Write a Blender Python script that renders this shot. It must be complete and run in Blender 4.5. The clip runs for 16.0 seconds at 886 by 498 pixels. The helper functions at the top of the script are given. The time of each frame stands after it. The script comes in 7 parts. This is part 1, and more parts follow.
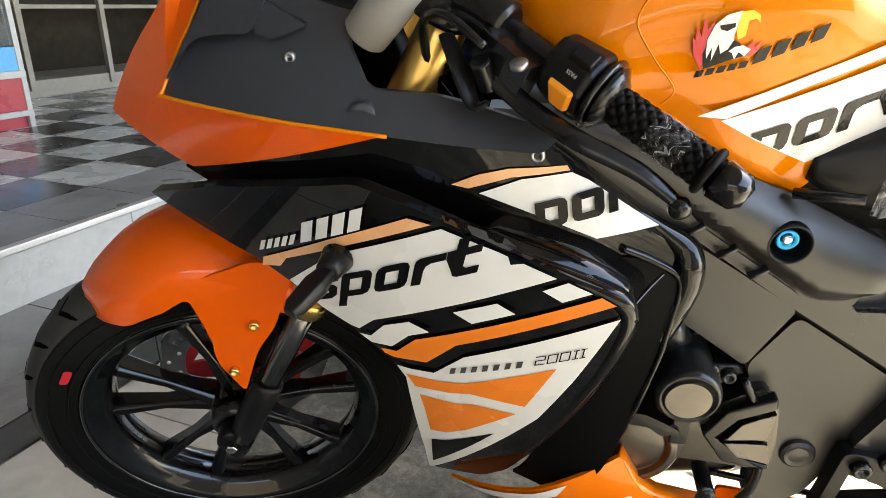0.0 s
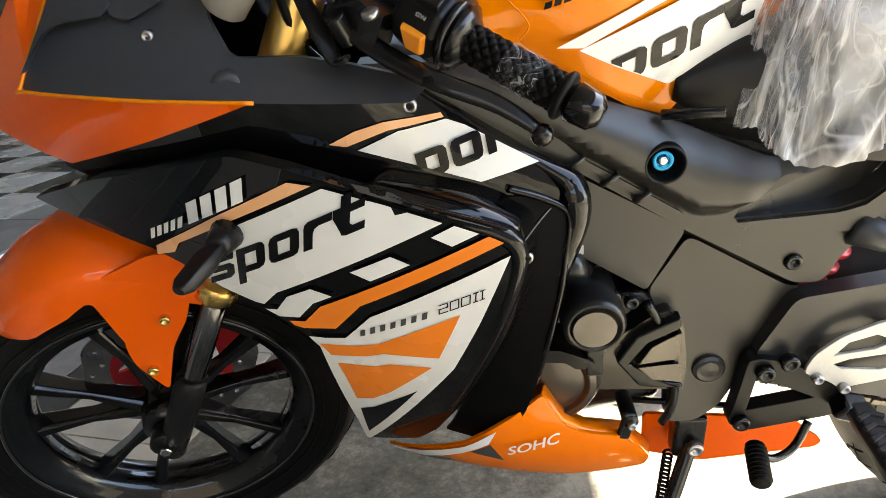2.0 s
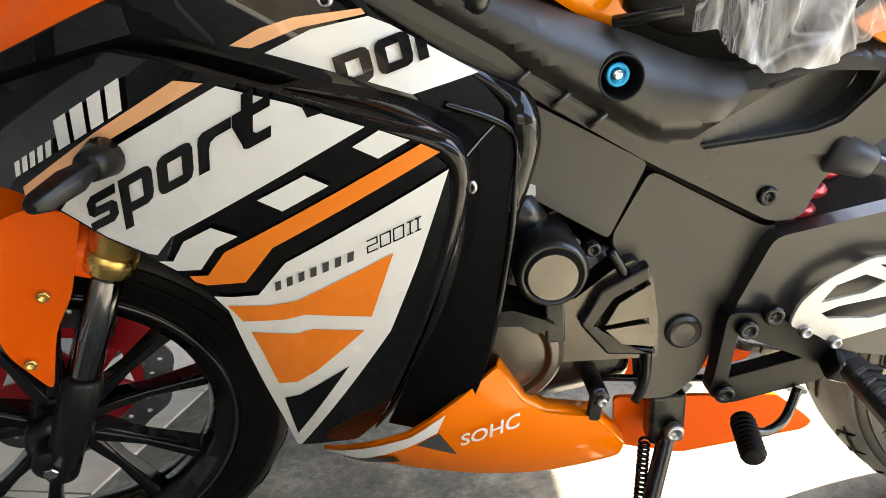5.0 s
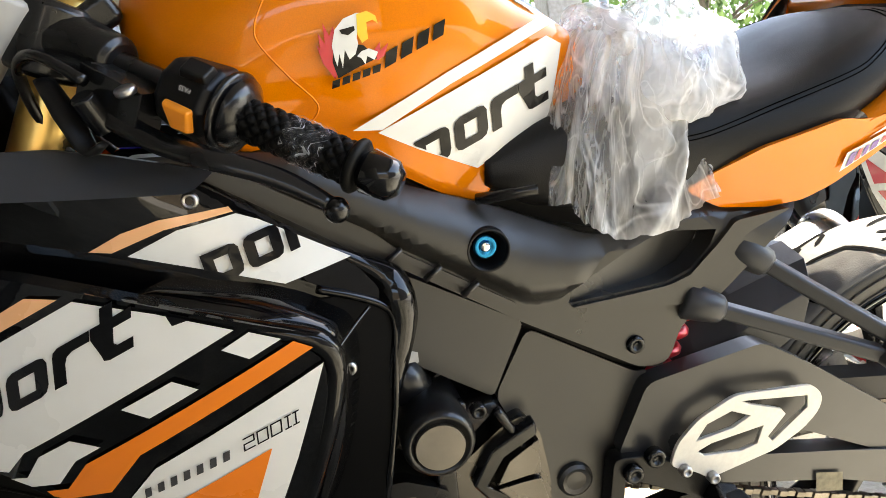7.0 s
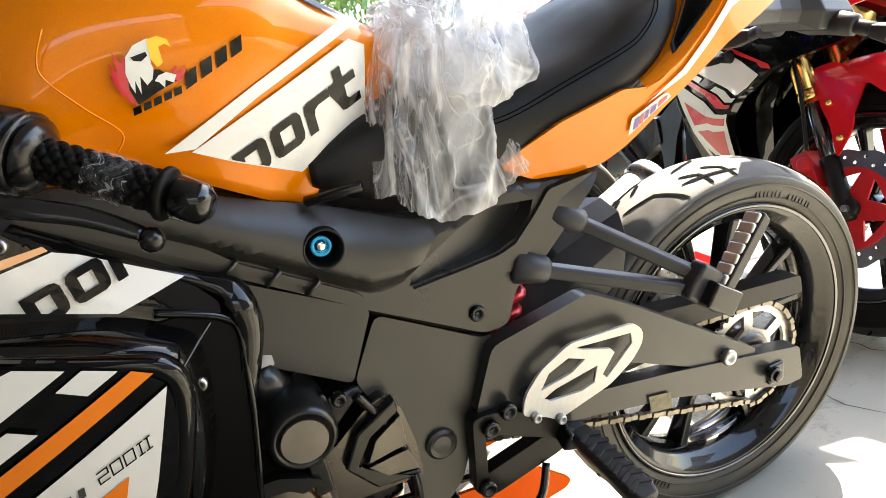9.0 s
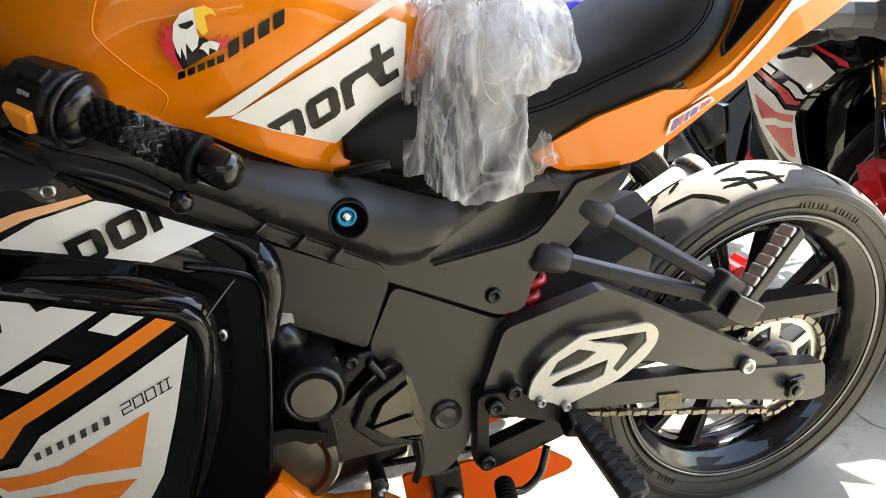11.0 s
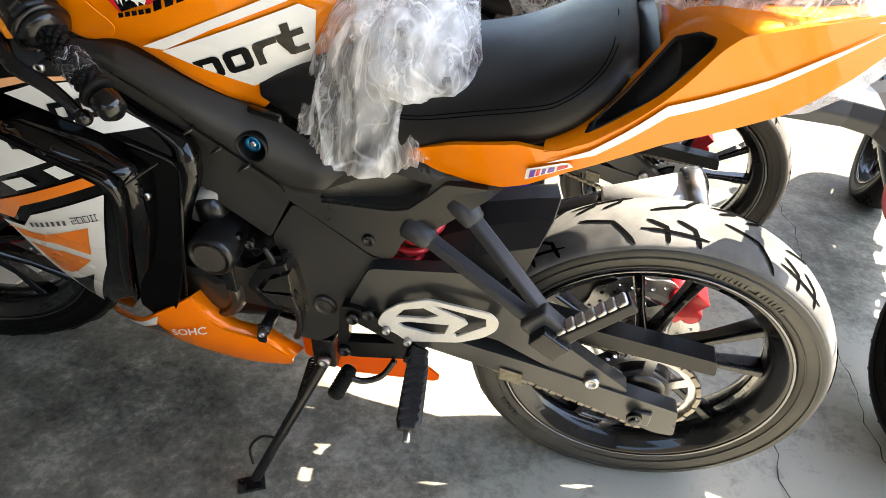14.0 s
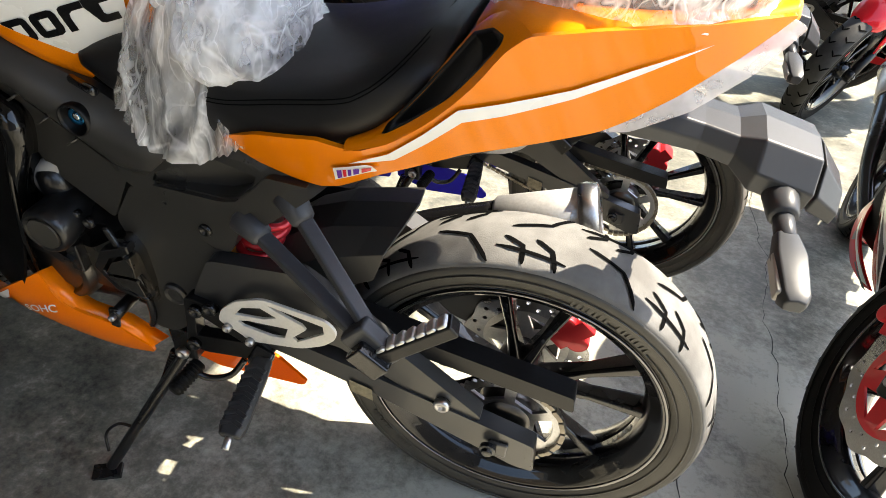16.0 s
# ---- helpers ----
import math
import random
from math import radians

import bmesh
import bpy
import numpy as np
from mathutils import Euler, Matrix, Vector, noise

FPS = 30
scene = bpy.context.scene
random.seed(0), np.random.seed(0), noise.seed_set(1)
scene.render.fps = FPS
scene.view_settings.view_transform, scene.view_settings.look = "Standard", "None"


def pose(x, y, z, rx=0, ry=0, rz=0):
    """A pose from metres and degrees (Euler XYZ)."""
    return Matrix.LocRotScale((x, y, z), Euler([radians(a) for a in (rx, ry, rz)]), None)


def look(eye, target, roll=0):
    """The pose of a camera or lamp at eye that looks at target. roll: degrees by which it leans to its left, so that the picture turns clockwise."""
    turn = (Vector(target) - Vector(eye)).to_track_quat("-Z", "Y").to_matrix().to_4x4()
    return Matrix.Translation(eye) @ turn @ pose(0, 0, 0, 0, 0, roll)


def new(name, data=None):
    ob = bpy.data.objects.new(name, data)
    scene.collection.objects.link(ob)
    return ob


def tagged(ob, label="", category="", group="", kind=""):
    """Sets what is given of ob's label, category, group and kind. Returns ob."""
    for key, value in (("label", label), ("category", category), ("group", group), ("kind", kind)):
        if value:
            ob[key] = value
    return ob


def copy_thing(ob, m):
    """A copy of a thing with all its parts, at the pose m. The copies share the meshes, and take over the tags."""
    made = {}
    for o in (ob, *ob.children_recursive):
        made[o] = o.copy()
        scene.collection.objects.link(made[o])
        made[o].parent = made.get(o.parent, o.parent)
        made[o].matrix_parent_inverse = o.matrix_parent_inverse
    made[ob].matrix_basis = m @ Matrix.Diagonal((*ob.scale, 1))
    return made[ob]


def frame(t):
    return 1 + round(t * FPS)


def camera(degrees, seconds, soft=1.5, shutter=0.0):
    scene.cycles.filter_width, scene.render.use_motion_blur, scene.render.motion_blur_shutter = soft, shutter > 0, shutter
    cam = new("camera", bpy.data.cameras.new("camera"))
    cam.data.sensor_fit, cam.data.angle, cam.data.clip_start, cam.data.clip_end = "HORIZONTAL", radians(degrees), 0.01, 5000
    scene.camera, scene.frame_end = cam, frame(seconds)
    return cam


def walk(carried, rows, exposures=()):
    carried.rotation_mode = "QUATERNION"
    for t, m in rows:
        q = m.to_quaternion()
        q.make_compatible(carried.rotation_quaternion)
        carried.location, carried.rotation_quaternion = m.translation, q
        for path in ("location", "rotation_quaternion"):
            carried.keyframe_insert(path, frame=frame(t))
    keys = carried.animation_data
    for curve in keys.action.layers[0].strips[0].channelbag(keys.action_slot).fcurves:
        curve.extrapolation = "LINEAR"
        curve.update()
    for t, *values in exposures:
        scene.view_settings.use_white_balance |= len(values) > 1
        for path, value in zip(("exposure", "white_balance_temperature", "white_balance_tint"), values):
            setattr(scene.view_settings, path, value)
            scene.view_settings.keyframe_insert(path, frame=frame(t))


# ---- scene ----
cam = camera(69.4, 16.0, soft=0.6)
METRES, EYE, TILT, LEAN, TURN = 2.0, 1.05, -22.0, 0.0, 0.0
PATH = [
    (0, (-0.892, -0.9, 0.922), (-1.169, 0.947, 0.207), 0.5),
    (0.5, (-0.871, -0.917, 0.919), (-1.071, 0.922, 0.159), -3.3),
    (1, (-0.856, -0.933, 0.917), (-0.938, 0.896, 0.114), -6.0),
    (1.5, (-0.832, -0.933, 0.906), (-0.889, 0.9, 0.109), -7.8),
    (2, (-0.824, -0.914, 0.884), (-0.966, 0.939, 0.145), -5.5),
    (2.5, (-0.823, -0.84, 0.751), (-0.869, 1.053, 0.108), -1.2),
    (3, (-0.832, -0.822, 0.673), (-0.854, 1.069, 0.023), -1.5),
    (3.2, (-0.827, -0.824, 0.668), (-0.821, 1.056, -0.015), -2.7),
    (5.3, (-0.812, -0.859, 0.73), (-0.785, 1.07, 0.205), -6.7),
    (5.5, (-0.809, -0.857, 0.738), (-0.742, 1.075, 0.227), -7.2),
    (6, (-0.801, -0.844, 0.764), (-0.652, 1.113, 0.377), -7.4),
    (6.5, (-0.79, -0.845, 0.784), (-0.54, 1.115, 0.472), -7.3),
    (7, (-0.774, -0.852, 0.795), (-0.458, 1.1, 0.497), -7.9),
    (7.5, (-0.763, -0.858, 0.797), (-0.357, 1.067, 0.437), -8.6),
    (8, (-0.754, -0.865, 0.79), (-0.284, 1.029, 0.354), -10.5),
    (8.5, (-0.746, -0.874, 0.798), (-0.231, 1.009, 0.363), -13.8),
    (9, (-0.723, -0.899, 0.814), (-0.103, 0.948, 0.363), -14.1),
    (9.5, (-0.711, -0.922, 0.819), (-0.215, 0.96, 0.355), -11.3),
    (9.7, (-0.711, -0.919, 0.819), (-0.181, 0.944, 0.322), -10.5),
    (11.8, (-0.605, -0.941, 0.886), (-0.256, 0.934, 0.285), -7.8),
    (12, (-0.571, -0.959, 0.982), (-0.23, 0.848, 0.195), -6.2),
    (12.5, (-0.515, -0.992, 1.084), (-0.246, 0.797, 0.232), -1.7),
    (13, (-0.457, -0.988, 1.074), (-0.316, 0.736, 0.07), 2.3),
    (13.5, (-0.375, -0.982, 1.066), (-0.449, 0.732, 0.038), 1.7),
    (14, (-0.234, -0.991, 1.068), (-0.483, 0.677, -0.007), 4.5),
    (14.5, (-0.123, -0.991, 1.079), (-0.467, 0.691, 0.053), 5.2),
    (15, (-0.072, -0.962, 1.079), (-0.377, 0.707, 0.02), 6.1),
    (15.5, (-0.018, -0.892, 1.074), (-0.319, 0.748, -0.03), 8.3),
    (16, (0.011, -0.858, 1.066), (-0.326, 0.777, -0.034), 8.1),
]
LIGHT = [(0.0, 3.44, 7550, 10), (2.5, 3.3, 7500, 10), (5.4, 3.43, 7400, 10), (6.2, 3.45, 7400, 10), (7.0, 3.15, 7400, 10), (8.3, 3.14, 7400, 10), (9.0, 3.06, 7400, 10), (12.0, 2.7, 7250, 10), (13.0, 2.7, 7250, 10), (14.5, 2.92, 7250, 10), (15.5, 2.57, 7250, 10), (16.0, 2.36, 7250, 10)]
walk(cam, [(t, look(eye, target, roll)) for t, eye, target, roll in PATH], LIGHT)

# ---------------------------------------------------------------- world, sun, exposure
SUN_FROM = Vector((0.66, 0.3, 1.0)).normalized()
world = bpy.data.worlds.new("world")
scene.world = world
world.use_nodes = True
wn = world.node_tree.nodes
sky = wn.new("ShaderNodeTexSky")
sky.sky_type = "NISHITA"
sky.sun_disc = False
sky.sun_elevation = math.asin(SUN_FROM.z)
sky.sun_rotation = math.atan2(SUN_FROM.x, SUN_FROM.y)
world.node_tree.links.new(sky.outputs[0], wn["Background"].inputs[0])
wn["Background"].inputs[1].default_value = 0.15
sun = new("sun", bpy.data.lights.new("sun", "SUN"))
sun.data.energy, sun.data.angle, sun.data.color = 3.8, radians(0.5), (1.0, 0.95, 0.86)
sun.matrix_world = look(SUN_FROM * 20, (0, 0, 0))


# ---------------------------------------------------------------- materials
def material(name, color, rough=0.5, metal=0.0, coat=0.0, coat_rough=0.03, scale=30.0, vary=0.12, bump=0.0, bump_scale=200.0, spec=0.5,
             rough_vary=0.1, transmission=0.0, alpha=1.0, ior=1.45, dark=None, dark_at=0.62, dark_scale=6.0, island=0.0):
    """Principled surface with colour and gloss varied at two scales, and fine relief."""
    m = bpy.data.materials.new(name)
    m.use_nodes = True
    nt = m.node_tree
    n, l = nt.nodes, nt.links
    b = n["Principled BSDF"]
    b.inputs["Metallic"].default_value = metal
    b.inputs["Coat Weight"].default_value = coat
    b.inputs["Coat Roughness"].default_value = coat_rough
    b.inputs["Transmission Weight"].default_value = transmission
    b.inputs["Alpha"].default_value = alpha
    b.inputs["IOR"].default_value = ior
    b.inputs["Specular IOR Level"].default_value = spec
    tc = n.new("ShaderNodeTexCoord")
    big = n.new("ShaderNodeTexNoise")
    big.inputs["Scale"].default_value = dark_scale
    big.inputs["Detail"].default_value = 6
    fine = n.new("ShaderNodeTexNoise")
    fine.inputs["Scale"].default_value = scale
    fine.inputs["Detail"].default_value = 4
    l.new(tc.outputs["Object"], big.inputs["Vector"])
    l.new(tc.outputs["Object"], fine.inputs["Vector"])
    ramp = n.new("ShaderNodeMapRange")
    ramp.inputs["From Min"].default_value, ramp.inputs["From Max"].default_value = 0.3, 0.7
    ramp.inputs["To Min"].default_value, ramp.inputs["To Max"].default_value = 1 - vary, 1 + vary
    l.new(fine.outputs["Fac"], ramp.inputs["Value"])
    mul = n.new("ShaderNodeVectorMath")
    mul.operation = "SCALE"
    mul.inputs[0].default_value = color
    l.new(ramp.outputs[0], mul.inputs["Scale"])
    out = mul.outputs[0]
    if dark:
        mr = n.new("ShaderNodeMapRange")
        mr.inputs["From Min"].default_value, mr.inputs["From Max"].default_value = dark_at - 0.12, dark_at + 0.1
        l.new(big.outputs["Fac"], mr.inputs["Value"])
        mix = n.new("ShaderNodeMix")
        mix.data_type = "RGBA"
        l.new(mr.outputs[0], mix.inputs["Factor"])
        l.new(out, mix.inputs["A"])
        mix.inputs["B"].default_value = (*dark, 1)
        out = mix.outputs["Result"]
    l.new(out, b.inputs["Base Color"])
    rr = n.new("ShaderNodeMapRange")
    rr.inputs["From Min"].default_value, rr.inputs["From Max"].default_value = 0.3, 0.7
    rr.inputs["To Min"].default_value, rr.inputs["To Max"].default_value = max(0.0, rough - rough_vary), min(1.0, rough + rough_vary)
    l.new(big.outputs["Fac"], rr.inputs["Value"])
    l.new(rr.outputs[0], b.inputs["Roughness"])
    if bump:
        bn = n.new("ShaderNodeTexNoise")
        bn.inputs["Scale"].default_value = bump_scale
        bn.inputs["Detail"].default_value = 3
        l.new(tc.outputs["Object"], bn.inputs["Vector"])
        bp = n.new("ShaderNodeBump")
        bp.inputs["Strength"].default_value = bump
        bp.inputs["Distance"].default_value = 0.002
        l.new(bn.outputs["Fac"], bp.inputs["Height"])
        l.new(bp.outputs[0], b.inputs["Normal"])
    return m


def paint(name, color, flake=0.06):
    return material(name, color, rough=0.4, metal=0.1 if sum(color) > 0.1 else 0.0, coat=0.65 if sum(color) > 0.1 else 0.75, coat_rough=0.012, scale=900, vary=flake, rough_vary=0.05, spec=0.05)


ORANGE = paint("orange_paint", (0.76, 0.2, 0.002))
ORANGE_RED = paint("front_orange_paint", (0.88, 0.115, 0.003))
BELLY_ORANGE = paint("belly_orange_paint", (0.9, 0.19, 0.003))
BLUE = paint("blue_paint", (0.02, 0.015, 0.42))
RED = paint("red_paint", (0.62, 0.012, 0.02))
BLACK_GLOSS = paint("black_gloss", (0.001, 0.001, 0.0012), 0.1)
WHITE_DECAL = material("white_decal", (0.72, 0.72, 0.7), rough=0.3, coat=0.6, vary=0.02)
ORANGE_DECAL = material("orange_decal", (0.84, 0.21, 0.015), rough=0.3, coat=0.6, vary=0.02)
PEACH_DECAL = material("peach_decal", (0.82, 0.42, 0.2), rough=0.3, coat=0.6, vary=0.02)
RED_DECAL = material("red_decal", (0.6, 0.015, 0.03), rough=0.3, coat=0.6, vary=0.02)
BLACK_DECAL = material("black_decal", (0.003, 0.003, 0.0035), rough=0.3, spec=0.1, coat=0.35, vary=0.05)
GREY_DECAL = material("grey_decal", (0.05, 0.05, 0.052), rough=0.35, coat=0.5, vary=0.03)
YELLOW_DECAL = material("yellow_decal", (0.85, 0.55, 0.03), rough=0.3, coat=0.5, vary=0.03)
PURPLE_DECAL = material("purple_decal", (0.12, 0.03, 0.3), rough=0.3, coat=0.5, vary=0.03)
DEEP_BLACK = material("matt_black_channel", (0.002, 0.002, 0.0022), rough=0.55, spec=0.08, vary=0.05)
BLACK_PLASTIC = material("satin_black_plastic", (0.006, 0.006, 0.0065), rough=0.36, spec=0.28, vary=0.15, bump=0.12, bump_scale=1500, scale=60)
COWL_PLASTIC = material("matt_cowl_plastic", (0.027, 0.03, 0.036), spec=0.75, rough=0.42, vary=0.08, bump=0.1, bump_scale=1800)
GREY_PLASTIC = material("dark_grey_plastic", (0.021, 0.02, 0.0182), spec=0.8, rough=0.36, vary=0.06, bump=0.12, bump_scale=1400)
SWING_METAL = material("grey_painted_metal", (0.026, 0.026, 0.026), spec=0.5, rough=0.34, vary=0.08, coat=0.15)
STAY_GREY = material("blue_grey_painted_bar", (0.036, 0.038, 0.043), spec=0.5, rough=0.42, vary=0.08, bump=0.1, bump_scale=1300)
BRACKET_GREY = material("grey_bracket_plastic", (0.04, 0.042, 0.046), spec=0.3, rough=0.38, vary=0.06, bump=0.08, bump_scale=1500)
RUBBER = material("tyre_rubber", (0.0045, 0.0044, 0.0042), spec=0.12, rough=0.55, vary=0.12, bump=0.2, bump_scale=700, dark=(0.009, 0.0088, 0.008), dark_at=0.6)
DUSTY_RUBBER = material("dusty_sidewall_rubber", (0.042, 0.039, 0.032), rough=0.5, vary=0.15, bump=0.2, bump_scale=600, dark=(0.026, 0.0245, 0.021), dark_at=0.55)
TREAD = material("dusty_tread_rubber", (0.155, 0.151, 0.142), rough=0.75, vary=0.2, bump=0.25, bump_scale=500, dark=(0.09, 0.086, 0.08), dark_at=0.55, dark_scale=9)
FRONT_TREAD = material("front_tread_rubber", (0.03, 0.0295, 0.0275), spec=0.25, rough=0.6, vary=0.2, bump=0.2, bump_scale=600)
GROOVE = material("tread_groove_rubber", (0.0015, 0.0015, 0.0015), rough=0.9, spec=0.05)
RIM_BLACK = material("gloss_black_rim", (0.0025, 0.0025, 0.003), rough=0.25, spec=0.2, coat=0.6, vary=0.1)
STEEL = material("brushed_steel", (0.42, 0.42, 0.43), rough=0.3, metal=1.0, vary=0.1, scale=300)
DARK_CHROME = material("dark_fork_tube", (0.16, 0.16, 0.165), rough=0.15, metal=1.0, vary=0.06)
CHROME = material("chrome", (0.75, 0.75, 0.76), rough=0.1, metal=1.0, vary=0.04)
ALU = material("raw_aluminium", (0.62, 0.61, 0.59), rough=0.42, metal=0.7, vary=0.08, scale=200, bump=0.05)
SILVER_PLATE = material("silver_coated_plate", (0.62, 0.61, 0.58), rough=0.45, metal=0.25, vary=0.05, scale=200)
GOLD = material("gold_anodised", (0.75, 0.5, 0.16), rough=0.25, metal=1.0, vary=0.05)
BLUE_ANO = material("blue_anodised", (0.02, 0.24, 0.5), rough=0.25, metal=1.0, vary=0.05)
RED_ANO = material("red_anodised", (0.6, 0.02, 0.03), rough=0.35, metal=0.3, vary=0.06, coat=0.3)
ENGINE_BLACK = material("engine_black", (0.005, 0.005, 0.0055), spec=0.35, rough=0.26, vary=0.15, coat=0.3, bump=0.15, bump_scale=600)
BRACKET_PALE = material("pale_grey_plastic", (0.3, 0.29, 0.27), rough=0.42, vary=0.05)
STICKER = material("worn_paper", (0.16, 0.14, 0.09), rough=0.6, vary=0.3, scale=120)
PEG_RUBBER = material("worn_peg_rubber", (0.02, 0.0205, 0.022), spec=0.3, rough=0.5, vary=0.15, bump=0.1, bump_scale=900)
CAP_GREY = material("dull_cap_grey", (0.2, 0.185, 0.165), metal=1.0, rough=0.36, vary=0.1, bump=0.06, bump_scale=500)
ENGINE_GREY = material("engine_grey", (0.085, 0.078, 0.07), spec=0.5, coat=0.4, coat_rough=0.1, rough=0.3, vary=0.1, metal=0.95, bump=0.1, bump_scale=600)
SEAT_VINYL = material("black_seat_vinyl", (0.007, 0.007, 0.008), spec=0.38, rough=0.46, vary=0.12, bump=0.18, bump_scale=1100)
CHAIN = material("oiled_chain", (0.2, 0.18, 0.15), rough=0.4, metal=0.9, vary=0.3)
ORANGE_PLASTIC = material("orange_button", (0.85, 0.28, 0.02), rough=0.35, vary=0.03)


LENS = material("clear_lamp_lens", (0.75, 0.72, 0.72), rough=0.1, alpha=0.35, vary=0.2, scale=40, coat=0.8)


def plastic_film(name, thin, dense, white):
    """Thin crumpled polythene: clear, clouded, with fine whitish creases that run along the folds of the sheet."""
    m = bpy.data.materials.new(name)
    m.use_nodes = True
    nt = m.node_tree
    n, l = nt.nodes, nt.links
    b = n["Principled BSDF"]
    b.inputs["Base Color"].default_value = (0.95, 0.955, 0.96, 1)
    b.inputs["Roughness"].default_value = 0.18
    b.inputs["Specular IOR Level"].default_value = 0.8

    def math_node(kind, x, y=None, clamp=False):
        nd = n.new("ShaderNodeMath")
        nd.operation, nd.use_clamp = kind, clamp
        for k, v in enumerate((x, y)):
            if v is None:
                continue
            if isinstance(v, (int, float)):
                nd.inputs[k].default_value = v
            else:
                l.new(v, nd.inputs[k])
        return nd.outputs[0]
    fold = n.new("ShaderNodeAttribute")
    fold.attribute_name = "fold"
    tc = n.new("ShaderNodeTexCoord")
    spread = n.new("ShaderNodeMapping")
    spread.inputs["Scale"].default_value = (1, 1, 0.42)
    l.new(fold.outputs["Vector"], spread.inputs["Vector"])
    cloudy = n.new("ShaderNodeTexNoise")
    cloudy.inputs["Scale"].default_value, cloudy.inputs["Detail"].default_value, cloudy.inputs["Distortion"].default_value = 2.1, 4, 0.5
    l.new(spread.outputs[0], cloudy.inputs["Vector"])
    height = None
    for scale, along, bend, width, amount in ((1.5, 0.5, 0.6, 0.02, 0.4), (3.4, 0.4, 0.5, 0.03, 0.26), (9.0, 0.3, 0.4, 0.06, 0.1)):
        mp = n.new("ShaderNodeMapping")
        mp.inputs["Scale"].default_value = (1, 1, along)
        l.new(fold.outputs["Vector"], mp.inputs["Vector"])
        nz = n.new("ShaderNodeTexNoise")
        nz.inputs["Scale"].default_value, nz.inputs["Detail"].default_value, nz.inputs["Distortion"].default_value = scale, 2, bend
        l.new(mp.outputs[0], nz.inputs["Vector"])
        # a crease wherever the noise passes its middle value
        off = math_node("ABSOLUTE", math_node("SUBTRACT", nz.outputs["Fac"], 0.5))
        mr = n.new("ShaderNodeMapRange")
        mr.interpolation_type = "SMOOTHSTEP"
        mr.inputs["From Min"].default_value, mr.inputs["From Max"].default_value = 0.0, width
        mr.inputs["To Min"].default_value, mr.inputs["To Max"].default_value = amount * white, 0.0
        l.new(off, mr.inputs["Value"])
        height = mr.outputs[0] if height is None else math_node("ADD", height, mr.outputs[0])
    cloud = n.new("ShaderNodeMapRange")
    cloud.inputs["From Min"].default_value, cloud.inputs["From Max"].default_value = 0.42, 0.64
    cloud.inputs["To Min"].default_value, cloud.inputs["To Max"].default_value = thin, dense
    l.new(cloudy.outputs["Fac"], cloud.inputs["Value"])
    cover = math_node("ADD", height, cloud.outputs[0], True)
    back = n.new("ShaderNodeBsdfTranslucent")
    back.inputs["Color"].default_value = (0.95, 0.955, 0.96, 1)
    clear = n.new("ShaderNodeBsdfTransparent")
    body, film = n.new("ShaderNodeMixShader"), n.new("ShaderNodeMixShader")
    body.inputs[0].default_value = 0.45
    l.new(b.outputs[0], body.inputs[1])
    l.new(back.outputs[0], body.inputs[2])
    l.new(cover, film.inputs[0])
    l.new(clear.outputs[0], film.inputs[1])
    l.new(body.outputs[0], film.inputs[2])
    l.new(film.outputs[0], n["Material Output"].inputs["Surface"])
    bp = n.new("ShaderNodeBump")
    bp.inputs["Strength"].default_value, bp.inputs["Distance"].default_value = 0.6, 0.003
    l.new(height, bp.inputs["Height"])
    l.new(bp.outputs[0], b.inputs["Normal"])
    return m


FILM = plastic_film("polythene_film", 0.22, 0.9, 1.0)
GRIP_FILM = plastic_film("stretched_film", 0.0, 0.06, 0.8)


# ---------------------------------------------------------------- mesh helpers
def mesh_of(bm, mat, name, smooth=True):
    me = bpy.data.meshes.new(name)
    bm.to_mesh(me)
    bm.free()
    if smooth:
        for p in me.polygons:
            p.use_smooth = True
    me.materials.append(mat)
    return me


def part(name, bm, mat, parent=None, label="", smooth=True, bevel=0.0, sub=0, crease_angle=35, solid=0.0):
    """One mesh object, under a thing or a part where parent is given."""
    ob = new(name, mesh_of(bm, mat, name, smooth))
    if parent:
        ob.parent = parent
    if solid:
        md = ob.modifiers.new("solid", "SOLIDIFY")
        md.thickness, md.offset = solid, -1
    if bevel:
        md = ob.modifiers.new("bevel", "BEVEL")
        md.width, md.segments, md.limit_method, md.angle_limit, md.harden_normals = bevel, 2, "ANGLE", radians(crease_angle), True
    if sub:
        md = ob.modifiers.new("sub", "SUBSURF")
        md.levels = md.render_levels = sub
    if label:
        tagged(ob, label)
    return ob


def empty(name, m=None, parent=None):
    ob = new(name)
    ob.empty_display_size = 0.05
    if m:
        ob.matrix_basis = m
    if parent:
        ob.parent = parent
    return ob


def surf(*ctrl):
    """A gently curved surface y(x, z) through control points (x, z, y)."""
    c = np.array(ctrl, float)
    mid = c[:, :2].mean(0)
    u = (c[:, :2] - mid)
    cols = [np.ones(len(c)), u[:, 0], u[:, 1], u[:, 0] * u[:, 0], u[:, 0] * u[:, 1], u[:, 1] * u[:, 1]]
    a = np.stack(cols, 1)
    ridge = np.diag([0, 1e-5, 1e-5, 2e-5, 2e-5, 2e-5])
    k = np.linalg.solve(a.T @ a + ridge, a.T @ c[:, 2])

    def f(x, z):
        p, q = x - mid[0], z - mid[1]
        return k[0] + k[1] * p + k[2] * q + k[3] * p * p + k[4] * p * q + k[5] * q * q
    return f


def flat(y):
    return lambda x, z: y


